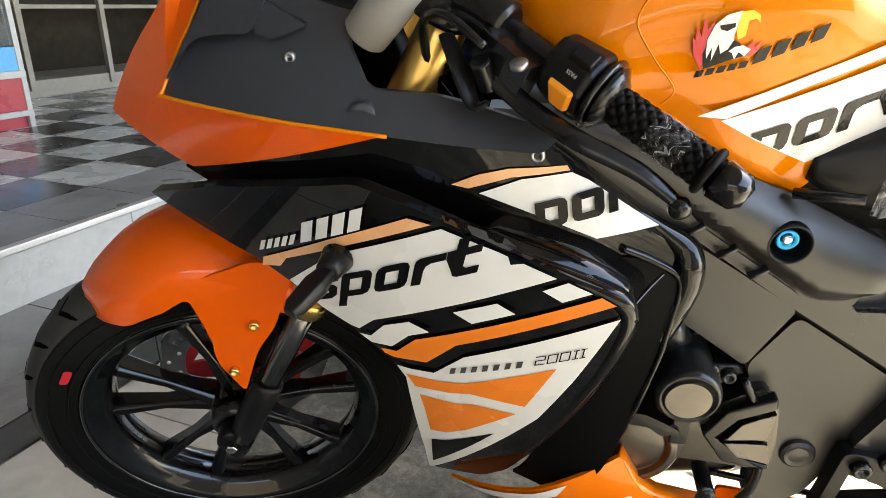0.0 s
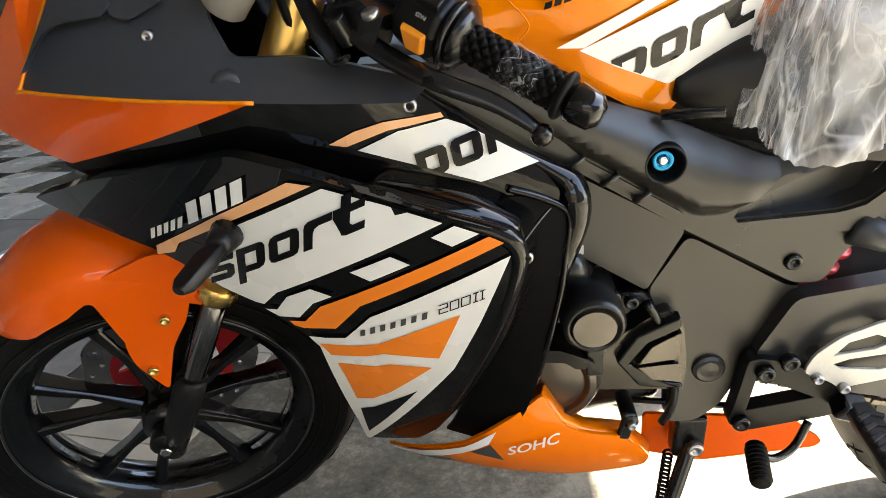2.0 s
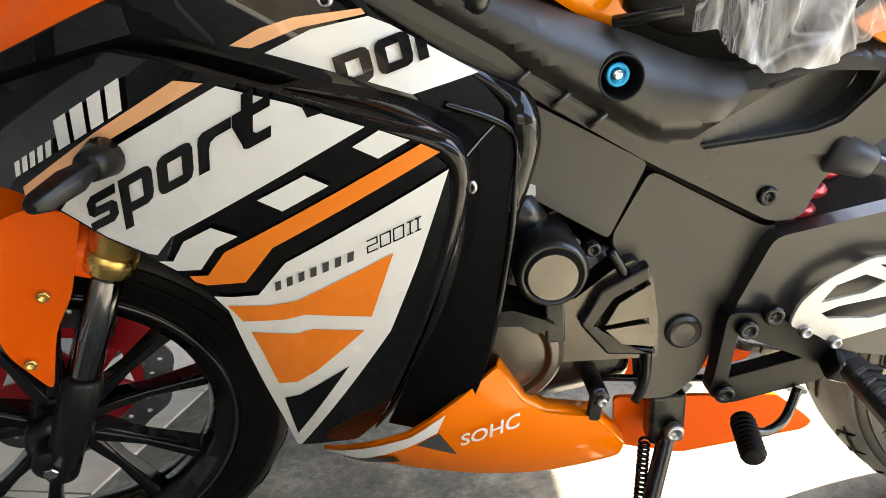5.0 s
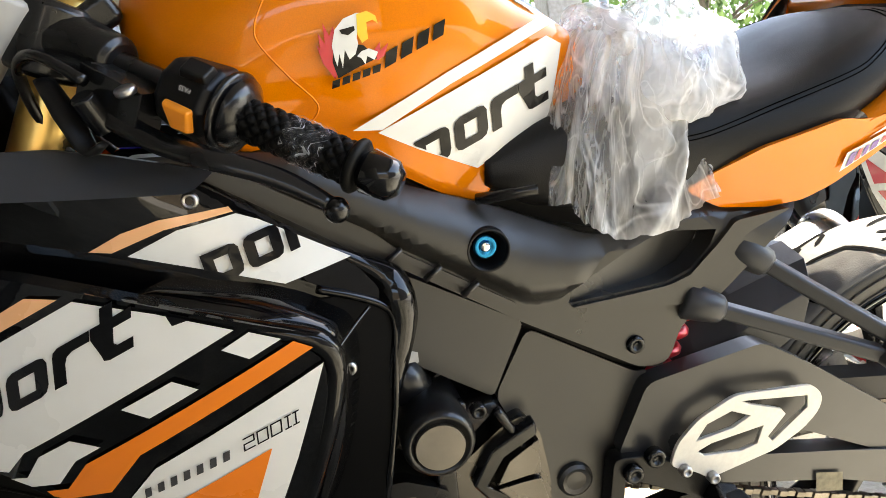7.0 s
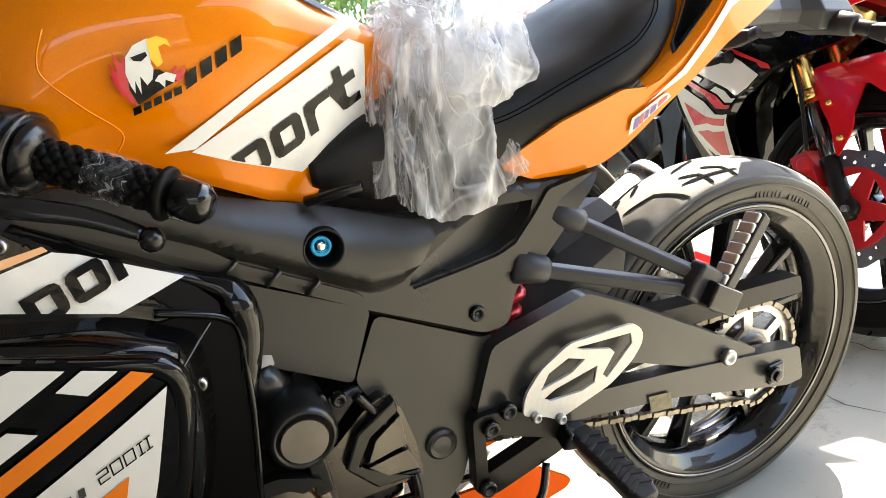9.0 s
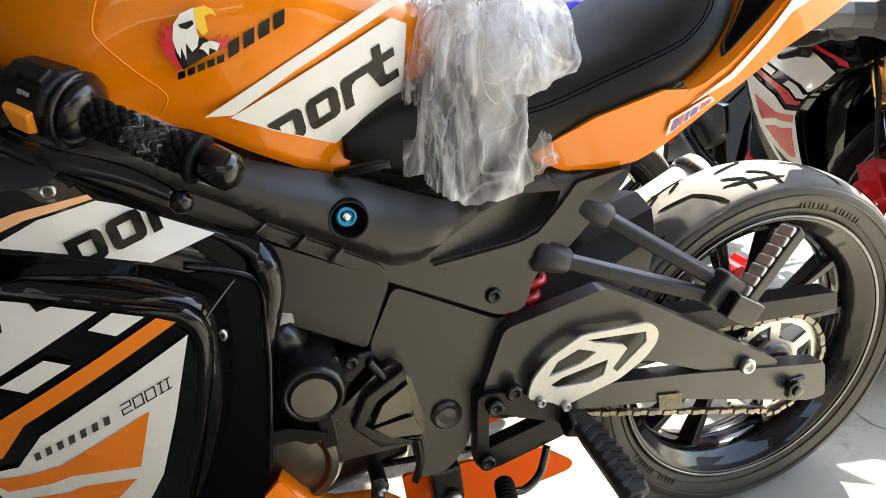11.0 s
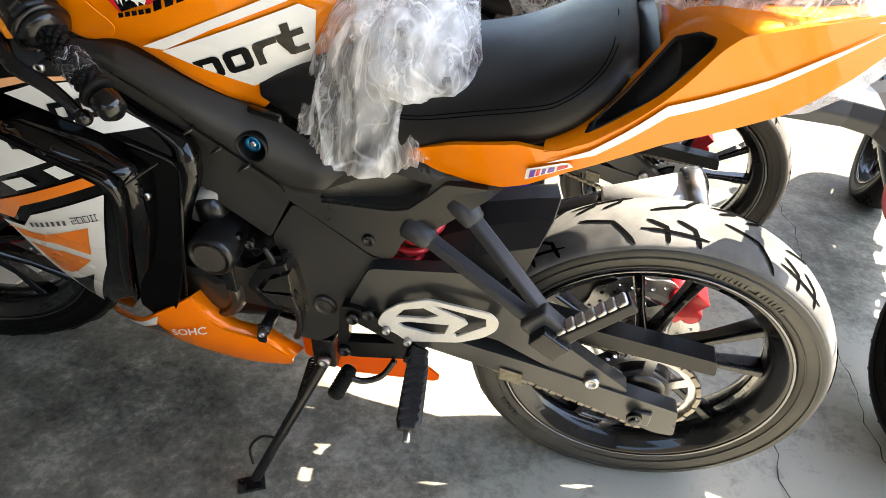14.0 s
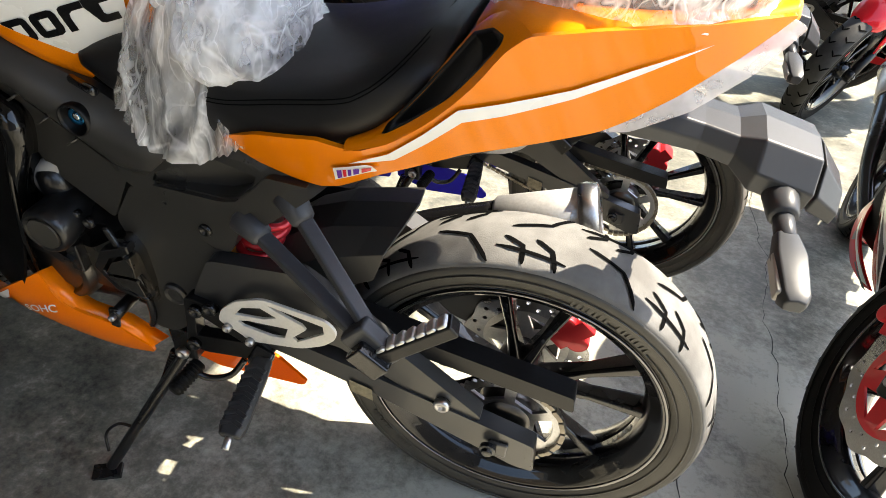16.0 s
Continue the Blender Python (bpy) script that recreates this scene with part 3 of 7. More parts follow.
# closing walls: the showroom's back and side; the south pair is unseen, added for reflections
for nm, size, at in (("wall_west", (0.2, 12, 3.1), (-6.6, 0.6, 1.55)), ("wall_north_west", (4.4, 0.2, 3.1), (-4.4, 5.4, 1.55)), ("wall_south_west", (5.2, 0.2, 3.1), (-4.2, -2.9, 1.55)), ("wall_south", (26, 0.2, 3.0), (-0.5, -9.0, 1.5)), ("wall_south_east", (8.0, 0.2, 2.6), (4.6, -4.4, 1.3))):
    w = part(nm, box(size, at), SOUTH_REFLECTOR if nm == "wall_south" else DARK_BLOCKER if nm == "wall_south_east" else WALL_PAINT, smooth=False)
    tagged(w, "unseen tan wall added to the south for warm reflections" if nm == "wall_south" else "unseen dark wall added to darken reflections in the bike" if nm == "wall_south_east" else "plain painted showroom wall", "wall", kind="structure")

from mathutils.bvhtree import BVHTree


# ---------------------------------------------------------------- the sport motorcycle
STEER_TOP, RAKE, STEER = Vector((-0.99, 0, 0.95)), radians(27.9), radians(18)
FRONT_AXLE, R_FRONT, R_REAR = Vector((-1.36, 0, 0.314)), 0.311, 0.312
GUARD, R_GUARD = Vector((-1.36, 0, 0.303)), 0.303


def wheel(parent, name, centre, R, half, spokes, rear):
    """Cast wheel: tyre with tread, black rim, hub, paired spokes."""
    w = empty(name, Matrix.Translation(centre), parent)
    rim_r = 0.243 if rear else 0.226
    h = half
    prof = []
    rows = ((0.0, 1.0), (0.2, 0.992), (0.4, 0.968), (0.58, 0.925), (0.74, 0.865), (0.87, 0.79), (0.955, 0.71), (0.99, 0.62))
    top = R - rim_r
    outer = [(s * h * a, rim_r + top * b) for s, a, b in [(-1, a, b) for a, b in reversed(rows)] + [(1, a, b) for a, b in rows[1:]]]
    tread = [p for p in outer if abs(p[0]) <= 0.96 * h]
    bm = lathe(tread + [(tread[-1][0] * 0.96, tread[-1][1] - 0.012), (tread[0][0] * 0.96, tread[0][1] - 0.012)], 96, closed=True)
    tyre = part("tyre", bm, TREAD if rear else FRONT_TREAD, w, "dusty road tyre tread" if rear else "")
    wall = []
    for s in (-1, 1):
        pr = [(s * h * 0.95, rim_r + top * 0.715), (s * h * 0.985, rim_r + top * 0.66), (s * h * 1.0, rim_r + top * 0.56), (s * h * 0.985, rim_r + top * 0.42), (s * h * 0.93, rim_r + top * 0.24),
              (s * h * 0.86, rim_r + top * 0.1), (s * h * 0.8, rim_r + 0.002), (s * h * 0.7, rim_r + 0.002), (s * h * 0.8, rim_r + top * 0.66)]
        part("sidewall", lathe(pr, 96, closed=True), DUSTY_RUBBER if rear else RUBBER, w)
    for s in (-1, 1):
        for f, g in ((0.5, 1.0), (0.2, 0.92)):
            part("sidewall_ring", lathe([(s * h * g * 1.0 + s * 0.0012 + 0.0012 * math.cos(w), rim_r + top * f + 0.0014 * math.sin(w)) for w in (k * math.pi / 3 for k in range(6))], 96, closed=True), DUSTY_RUBBER if rear else RUBBER, w)
    if rear:
        for i in range(26):
            a, r0 = 0.9 + 0.033 * i + 0.05 * (i // 7) + (2.2 if i > 13 else 0), rim_r + top * 0.3
            wd = (0.006, 0.004, 0.007, 0.005)[i % 4]
            part("sidewall_mark", box((wd, 0.0016, 0.011), (r0 * math.cos(a), -h * 0.958, r0 * math.sin(a)), (0, 90 - math.degrees(a), 0)), DUSTY_RUBBER, w, smooth=False)
    # tread grooves: slanted cuts, alternately long kinked ones and crossed pairs
    def on_tyre(u, a, lift=0.0012):
        q = abs(u)
        for (a0, b0), (a1, b1) in zip(rows, rows[1:]):
            if q <= a1:
                t = (q - a0) / (a1 - a0)
                rr = rim_r + top * (b0 + (b1 - b0) * t) + lift
                break
        else:
            rr = rim_r + top * 0.7
        return Vector((rr * math.cos(a), u * h * 1.002, rr * math.sin(a)))

    def cut(line, width):
        bm = bmesh.new()
        fine = []
        for (u0, a0), (u1, a1) in zip(line, line[1:]):
            for k in range(5):
                t = k / 5
                fine.append((u0 + (u1 - u0) * t, a0 + (a1 - a0) * t))
        fine.append(line[-1])
        ring = []
        for i, (u, a) in enumerate(fine):
            p = on_tyre(u, a)
            q = on_tyre(*fine[min(i + 1, len(fine) - 1)])
            o = on_tyre(*fine[max(i - 1, 0)])
            d = (q - o).normalized()
            nrm = Vector((p.x, p.y * 0.8, p.z)).normalized()
            s = d.cross(nrm).normalized() * width * (0.35 if i in (0, len(fine) - 1) else 1)
            ring.append((bm.verts.new(p - s), bm.verts.new(p + s)))
        for a, b in zip(ring, ring[1:]):
            bm.faces.new((a[0], a[1], b[1], b[0]))
        return bm
    n = 9 if rear else 26
    for i in range(n):
        for s in (-1, 1):
            a = 2 * math.pi * i / n + (0 if s < 0 else math.pi / n)
            if rear:
                lines = ([(s * 0.06, a), (s * 0.28, a - 0.17), (s * 0.88, a - 0.27)],
                         [(s * 0.26, a - 0.33), (s * 0.48, a - 0.42), (s * 0.86, a - 0.43)],
                         [(s * 0.26, a - 0.47), (s * 0.48, a - 0.55), (s * 0.88, a - 0.58)],
                         [(s * 0.52, a - 0.3), (s * 0.7, a - 0.62)])
            else:
                lines = ([(s * 0.15, a), (s * 0.5, a + 0.06), (s * 0.9, a - 0.03)],)
            for ln in lines:
                part("tread_groove", cut(ln, 0.0033 if rear else 0.0036), GROOVE, tyre)
    # rim
    for s in (-1, 1):
        pr = [(s * h * 0.82, rim_r + 0.006), (s * h * 0.86, rim_r), (s * h * 0.84, rim_r - 0.008), (s * h * 0.7, rim_r - 0.012), (s * h * 0.62, rim_r - 0.024), (s * h * 0.3, rim_r - 0.034), (0, rim_r - 0.036), (0, rim_r - 0.02), (s * h * 0.5, rim_r - 0.01), (s * h * 0.72, rim_r + 0.006)]
        part("rim", lathe(pr, 96, closed=True), RIM_BLACK, w)
        part("rim_lip", lathe([(s * h * 0.875, rim_r + 0.003), (s * h * 0.9, rim_r + 0.001), (s * h * 0.885, rim_r - 0.003), (s * h * 0.86, rim_r - 0.003)], 96, closed=True), DARK_CHROME, w)
    part("hub", lathe([(-0.06, 0.02), (-0.055, 0.036), (-0.03, 0.042), (0.03, 0.042), (0.055, 0.036), (0.06, 0.02)], 32), RIM_BLACK, w)
    for i in range(spokes):
        for e in (-1, 1):
            a0 = 2 * math.pi * i / spokes + e * 0.1 + 0.3
            a1 = 2 * math.pi * i / spokes + e * 0.25 + 0.3
            p0 = Vector((0.036 * math.cos(a0), 0, 0.036 * math.sin(a0)))
            p1 = Vector(((rim_r - 0.033) * math.cos(a1), 0, (rim_r - 0.033) * math.sin(a1)))
            d = (p1 - p0).normalized()
            t = Vector((-d.z, 0, d.x))
            bm = bmesh.new()
            vs = []
            for p, wd, th in ((p0, 0.013, 0.022), (p0.lerp(p1, 0.5), 0.0075, 0.014), (p1, 0.011, 0.02)):
                vs.append([bm.verts.new(p + t * wd * u + Vector((0, th * v, 0))) for u, v in ((-1, -0.7), (-0.6, -1), (0.6, -1), (1, -0.7), (1, 0.7), (0.6, 1), (-0.6, 1), (-1, 0.7))])
            for A, B in zip(vs, vs[1:]):
                for k in range(8):
                    bm.faces.new((A[k - 1], A[k], B[k], B[k - 1]))
            bm.faces.new(vs[0])
            bm.faces.new(vs[-1])
            bmesh.ops.recalc_face_normals(bm, faces=bm.faces[:])
            part("spoke", bm, RIM_BLACK, w, bevel=0.002)
    return w


def disc(parent, y, R, red, z0=(0, 0, 0)):
    """Wave brake disc with holes and a carrier."""
    n = 120
    outer = [((R + 0.004 * math.cos(10 * a)) * math.cos(a), (R + 0.004 * math.cos(10 * a)) * math.sin(a)) for a in (2 * math.pi * i / n for i in range(n))]
    inner = [(R * 0.7 * math.cos(a), R * 0.7 * math.sin(a)) for a in (2 * math.pi * i / 40 for i in range(40))]
    holes = [inner]
    for k in range(30):
        a = 2 * math.pi * k / 30
        rr = R * (0.78 if k % 2 else 0.89)
        holes.append([(rr * math.cos(a) + 0.0042 * math.cos(b), rr * math.sin(a) + 0.0042 * math.sin(b)) for b in (2 * math.pi * j / 8 for j in range(8))])
    d = part("brake_disc", thick(sheet(outer, flat(y), 1.0, holes=holes), 0.004), STEEL, parent, "drilled wavy steel brake disc", smooth=False)
    d.location = z0
    ring = [(R * 0.71 * math.cos(a), R * 0.71 * math.sin(a)) for a in (2 * math.pi * i / 40 for i in range(40))]
    gaps = []
    for k in range(5):
        a = 2 * math.pi * k / 5
        gaps.append([(R * f * math.cos(a + o), R * f * math.sin(a + o)) for f, o in ((0.3, 0), (0.62, 0.42), (0.62, -0.42))])
    c = part("disc_carrier", thick(sheet(ring, flat(y + 0.001), 1.0, holes=gaps), 0.006), red, parent, "red anodised disc carrier" if red is RED_ANO else "", smooth=False)
    c.location = z0


def bolt(parent, at, r=0.009, mat=STEEL, depth=0.008, name="bolt"):
    bm = lathe([(0.004, r * 0.95), (-depth * 0.6, r), (-depth, r * 0.82), (-depth, r * 0.5), (-depth * 0.55, r * 0.45)], 14, centre=(0, 0, 0))
    b = part(name, bm, mat, parent)
    b.location = at
    return b


def motorcycle(lean):
    """The machine, rear axle over the origin, front towards -x, near side -y."""
    m = empty("sport_motorcycle", pose(0, 0, 0, lean, 0, 0))

    # --- rear wheel, swingarm, chain
    rw = wheel(m, "rear_wheel", (0, 0, R_REAR), R_REAR, 0.068, 5, True)
    disc(rw, 0.075, 0.11, ALU)
    part("brake_caliper", joined(box((0.034, 0.05, 0.075), (0.072, 0.085, 0.062), (0, 40, 0)), rod((0.085, 0.06, 0.045), (0.085, 0.112, 0.045), 0.02), rod((0.058, 0.06, 0.078), (0.058, 0.112, 0.078), 0.02)), RED_ANO, rw, "red rear brake caliper", bevel=0.008)
    teeth = []
    for i in range(168):
        a = 2 * math.pi * i / 168
        r = 0.088 + (0.005 if i % 4 in (1, 2) else 0)
        teeth.append((r * math.cos(a), r * math.sin(a)))
    gaps = [[(0.077 * math.cos(2 * math.pi * k / 6 + b), 0.077 * math.sin(2 * math.pi * k / 6 + b)) for b in (-0.4, -0.13, 0.13, 0.4)] + [(0.05 * math.cos(2 * math.pi * k / 6 + b), 0.05 * math.sin(2 * math.pi * k / 6 + b)) for b in (0.35, -0.35)] for k in range(6)]
    part("sprocket", thick(sheet(teeth, flat(-0.092), 1.0, holes=gaps), 0.006), STEEL, rw, "steel rear sprocket", smooth=False)
    part("sprocket_carrier", lathe([(-0.1, 0.02), (-0.1, 0.036), (-0.085, 0.045), (-0.06, 0.05)], 32), ENGINE_GREY, rw)
    sy = -0.137
    part("swingarm", thick(sheet(round_poly([(-0.5, 0.45), (-0.462, 0.535), (-0.318, 0.557), (-0.262, 0.522), (-0.03, 0.358), (-0.07, 0.325), (-0.15, 0.375), (-0.262, 0.43), (-0.33, 0.425), (-0.36, 0.385)], 0.012), flat(sy), 1.0), 0.026), SWING_METAL, m, "dark grey painted swingarm", bevel=0.007)
    low = part("lower_arm", thick(sheet(round_poly([(-0.42, 0.43), (-0.2, 0.388), (0.054, 0.331), (0.062, 0.268), (0.03, 0.268), (-0.2, 0.345), (-0.40, 0.39)], 0.008), flat(sy - 0.004), 1.0), 0.028), SWING_METAL, m, bevel=0.006)
    part("swingarm", flipped(thick(sheet(round_poly([(-0.5, 0.45), (-0.462, 0.535), (-0.318, 0.55), (0.055, 0.335), (0.062, 0.262), (-0.36, 0.385)], 0.012), flat(-0.125), 1.0), 0.04)), SWING_METAL, m, bevel=0.007)
    part("chain_guard", thick(sheet(round_poly([(-0.33, 0.492), (-0.12, 0.46), (0.089, 0.433), (0.094, 0.402), (-0.1, 0.425), (-0.3, 0.45)], 0.006), flat(-0.112), 1.0), 0.035), BLACK_PLASTIC, m, "black plastic chain guard", bevel=0.004)
    part("axle_block", box((0.032, 0.008, 0.034), (0.0, sy - 0.006, 0.305)), SWING_METAL, m, bevel=0.004)
    part("axle_nut", lathe([(0, 0.013), (-0.008, 0.013), (-0.009, 0.009), (-0.014, 0.008), (-0.015, 0.004)], 12, centre=(-0.013, sy - 0.012, 0.312)), ENGINE_BLACK, m, smooth=False, bevel=0.001)
    bolt(m, (-0.094, sy - 0.004, 0.372), 0.013)
    part("sticker", sheet([(-0.243, 0.368), (-0.205, 0.36), (-0.203, 0.332), (-0.241, 0.34)], flat(sy - 0.0075), 1.0), STICKER, m, "worn tan paper sticker")
    chain_path = []
    links = 0
    for (x0, z0, x1, z1) in ((-0.5, 0.385, 0.0, 0.226), (-0.5, 0.445, 0.0, 0.404)):
        n = int(math.dist((x0, z0), (x1, z1)) / 0.0135)
        for i in range(n):
            t = i / n
            chain_path.append((x0 + (x1 - x0) * t, z0 + (z1 - z0) * t, math.atan2(z1 - z0, x1 - x0), i))
    for i in range(22):
        a = -math.pi / 2 + math.pi * i / 21
        chain_path.append((0.0925 * math.cos(a), 0.312 + 0.0925 * math.sin(a), a + math.pi / 2, i))
    bms = []
    for x, z, a, i in chain_path:
        wdt = 0.011 if i % 2 else 0.0075
        b = box((0.0125, wdt, 0.0085), (x, -0.095, z), (0, -math.degrees(a), 0))
        bms.append(b)
    part("chain", joined(*bms), CHAIN, m, "steel drive chain", smooth=False, bevel=0.001)

    # --- heel guard, foot pegs, brackets
    hy = -0.158
    part("heel_guard", thick(sheet(round_poly([(-0.447, 0.436), (-0.438, 0.464), (-0.412, 0.49), (-0.366, 0.511), (-0.268, 0.503), (-0.253, 0.487), (-0.256, 0.468), (-0.275, 0.448), (-0.312, 0.427), (-0.398, 0.408), (-0.412, 0.42)], 0.01), flat(hy), 1.0,
         holes=[[(-0.357, 0.501), (-0.274, 0.49), (-0.273, 0.475), (-0.317, 0.44), (-0.323, 0.447), (-0.301, 0.472), (-0.307, 0.48), (-0.35, 0.496)], [(-0.415, 0.462), (-0.401, 0.481), (-0.371, 0.491), (-0.347, 0.48), (-0.369, 0.469)], [(-0.413, 0.448), (-0.395, 0.455), (-0.33, 0.463), (-0.337, 0.441), (-0.358, 0.436), (-0.404, 0.441)]]), 0.005), SILVER_PLATE, m, "pierced silver heel guard plate", smooth=False, bevel=0.0015)
    for p in ((-0.43, 0.43), (-0.395, 0.412)):
        bolt(m, (p[0], hy - 0.001, p[1]), 0.007)
    part("peg_bracket", thick(sheet(round_poly([(-0.51, 0.455), (-0.47, 0.45), (-0.40, 0.415), (-0.365, 0.375), (-0.39, 0.352), (-0.5, 0.33), (-0.525, 0.345), (-0.52, 0.37)], 0.012), flat(-0.148), 1.0, holes=[[(-0.496, 0.425), (-0.502, 0.368), (-0.42, 0.385)]]), 0.022), BLACK_PLASTIC, m, "black cast foot peg bracket", bevel=0.005)
    for p in ((-0.489, 0.434), (-0.508, 0.35), (-0.462, 0.449)):
        bolt(m, (p[0], -0.15, p[1]), 0.012, ENGINE_BLACK)
    f0, f1 = Vector((-0.375, -0.165, 0.385)), Vector((-0.364, -0.288, 0.36))
    fm = Matrix.Translation(f0) @ (f1 - f0).to_track_quat("Y", "Z").to_matrix().to_4x4()
    pb = bmesh.new()
    ends = [[pb.verts.new((x * k, y, z * k)) for x, z in ((-0.017, -0.011), (-0.019, 0.002), (-0.013, 0.01), (0.013, 0.01), (0.019, 0.002), (0.017, -0.011))] for y, k in ((0, 0.85), (0.03, 1.0), (0.112, 1.08), (0.126, 0.85))]
    for p, q in zip(ends, ends[1:]):
        for k in range(6):
            pb.faces.new((p[k - 1], p[k], q[k], q[k - 1]))
    pb.faces.new(ends[0])
    pb.faces.new(ends[-1])
    bmesh.ops.recalc_face_normals(pb, faces=pb.faces[:])
    peg = part("foot_peg", pb, PEG_RUBBER, m, "ribbed rubber rider foot peg", bevel=0.003)
    peg.matrix_basis = fm
    for k in range(7):
        for sx in (-1, 1):
            part("peg_rib", box((0.018, 0.0065, 0.006), (sx * 0.008, 0.022 + 0.0145 * k, 0.0098), (0, 0, sx * 22)), PEG_RUBBER, peg, bevel=0.0015)
    part("peg_tip", rod((0, 0.124, -0.004), (0, 0.143, -0.006), 0.0065, 0.0055, 12), STEEL, peg)
    part("peg_hinge", box((0.035, 0.03, 0.03), (-0.381, -0.16, 0.378), (20, 20, 0)), ENGINE_BLACK, m, bevel=0.006)

    # pillion peg carrier: two stays that meet at the peg
    for a, b in (((-0.324, -0.114, 0.659), (-0.178, -0.198, 0.548)), ((-0.388, -0.122, 0.612), (-0.192, -0.198, 0.538))):
        a, b = Vector(a), Vector(b)
        d = (b - a).normalized()
        stay = part("peg_stay", box(((b - a).length, 0.022, 0.018)), STAY_GREY, m, bevel=0.005)
        stay.matrix_basis = Matrix.Translation((a + b) / 2) @ d.to_track_quat("X", "Z").to_matrix().to_4x4()
        part("stay_cap", rod(a - d * 0.022, a + d * 0.026, 0.0225, 0.0165, 20, 0.005), STAY_GREY, m)
    part("stay_joint", box((0.07, 0.025, 0.05), (-0.183, -0.2, 0.54), (0, 40, 0)), STAY_GREY, m, bevel=0.006)
    f0, f1 = Vector((-0.178, -0.208, 0.526)), Vector((-0.08, -0.188, 0.606))
    fd = f1 - f0
    pp = part("pillion_peg", box((0.126, 0.026, 0.022)), BLACK_PLASTIC, m, "black folded pillion peg with pale ribs", bevel=0.004)
    pp.matrix_basis = Matrix.Translation(f0 + fd * 0.5) @ fd.to_track_quat("X", "Z").to_matrix().to_4x4()
    for k in range(7):
        rb = part("peg_rib", box((0.0148, 0.021, 0.009), (-0.042 + 0.0155 * k, 0.0, 0.0105), (0, -14, 0)), ALU, pp, bevel=0.003)
    part("peg_base", box((0.05, 0.034, 0.034), (-0.18, -0.212, 0.53), (0, 35, 0)), ENGINE_BLACK, m, bevel=0.004)

    # --- frame covers
    fy = surf((-0.9, 0.84, -0.13), (-0.72, 0.72, -0.115), (-0.62, 0.72, -0.1), (-0.55, 0.68, -0.108), (-0.45, 0.72, -0.125), (-0.28, 0.705, -0.13), (-0.466, 0.575, -0.119), (-0.55, 0.42, -0.125), (-0.7, 0.62, -0.112))
    TOP_X, TOP_Z = (-0.95, -0.8, -0.7, -0.605, -0.5, -0.4, -0.27), (0.86, 0.845, 0.8, 0.758, 0.714, 0.735, 0.72)
    LOW_X, LOW_Z = (-0.95, -0.87, -0.8, -0.735, -0.695, -0.585, -0.549, -0.498, -0.414, -0.27), (0.845, 0.836, 0.788, 0.742, 0.716, 0.641, 0.641, 0.66, 0.69, 0.66)

    def down(x, z):
        """0 at the cover's upper edge, 1 at the ridge below the swell."""
        a, b = np.interp(x, TOP_X, TOP_Z), np.interp(x, LOW_X, LOW_Z)
        return min(1.5, max(0.0, (a - z) / max(0.02, a - b)))

    def rolled(x, z):
        """The cover rolls in under the tank along its upper edge."""
        return fy(x, z) + 0.04 * (1 - min(down(x, z) / 0.6, 1)) ** 2 * min(1, max(0, np.interp(x, TOP_X, TOP_Z) - np.interp(x, LOW_X, LOW_Z)) / 0.08)

    def swollen(x, z):
        v = down(x, z)
        a, b = np.interp(x, TOP_X, TOP_Z), np.interp(x, LOW_X, LOW_Z)
        return rolled(x, z) - 0.018 * min(1, max(0, a - b - 0.02) / 0.06) * (1 if v < 0.75 else max(0, 0.5 + 0.5 * math.cos(math.pi * (v - 0.75) / 0.25)))
    SLOT = [(-0.534, 0.652), (-0.473, 0.685), (-0.432, 0.703), (-0.37, 0.697), (-0.377, 0.68), (-0.4, 0.656), (-0.427, 0.645), (-0.472, 0.641), (-0.54, 0.637)]
    CUP = [(-0.627 + 0.0205 * math.cos(2 * math.pi * k / 20), 0.7165 + 0.0205 * math.sin(2 * math.pi * k / 20)) for k in range(20)]
    up = panel(m, "frame_cover", [(-0.95, 0.855), (-0.80, 0.842), (-0.70, 0.80), (-0.605, 0.756), (-0.555, 0.732), (-0.505, 0.712), (-0.45, 0.716), (-0.395, 0.736), (-0.33, 0.728), (-0.26, 0.721), (-0.286, 0.697), (-0.325, 0.658), (-0.365, 0.62), (-0.41, 0.592), (-0.428, 0.548), (-0.46, 0.546), (-0.589, 0.622), (-0.72, 0.71)], rolled, GREY_PLASTIC, 0.03, 0.006, 0.012, label="matt dark grey plastic frame cover", holes=[SLOT, CUP])
    fg = lambda x, z: fy(x, z) + 0.006
    panel(m, "frame_beam", [(-0.735, 0.712), (-0.59, 0.622), (-0.632, 0.54), (-0.72, 0.6), (-0.745, 0.65)], fg, GREY_PLASTIC, 0.03, 0.004, 0.008)
    panel(m, "frame_plate", [(-0.587, 0.6135), (-0.464, 0.5385), (-0.449, 0.541), (-0.462, 0.47), (-0.5, 0.42), (-0.53, 0.36), (-0.56, 0.335), (-0.6, 0.335), (-0.588, 0.37), (-0.59, 0.43), (-0.605, 0.485), (-0.63, 0.54)], fg, GREY_PLASTIC, 0.03, 0.005, 0.012)
    part("joint_seal", sweep([(x, fy(x, z) + 0.014, z) for x, z in ((-0.6, 0.626), (-0.56, 0.602), (-0.5, 0.565), (-0.45, 0.542))], 0.007, 8), DEEP_BLACK, m)
    part("edge_strip", sweep([(-0.636, -0.128, 0.536), (-0.61, -0.132, 0.485), (-0.595, -0.132, 0.43), (-0.593, -0.132, 0.37), (-0.604, -0.13, 0.335)], 0.006, 8), ENGINE_BLACK, m)
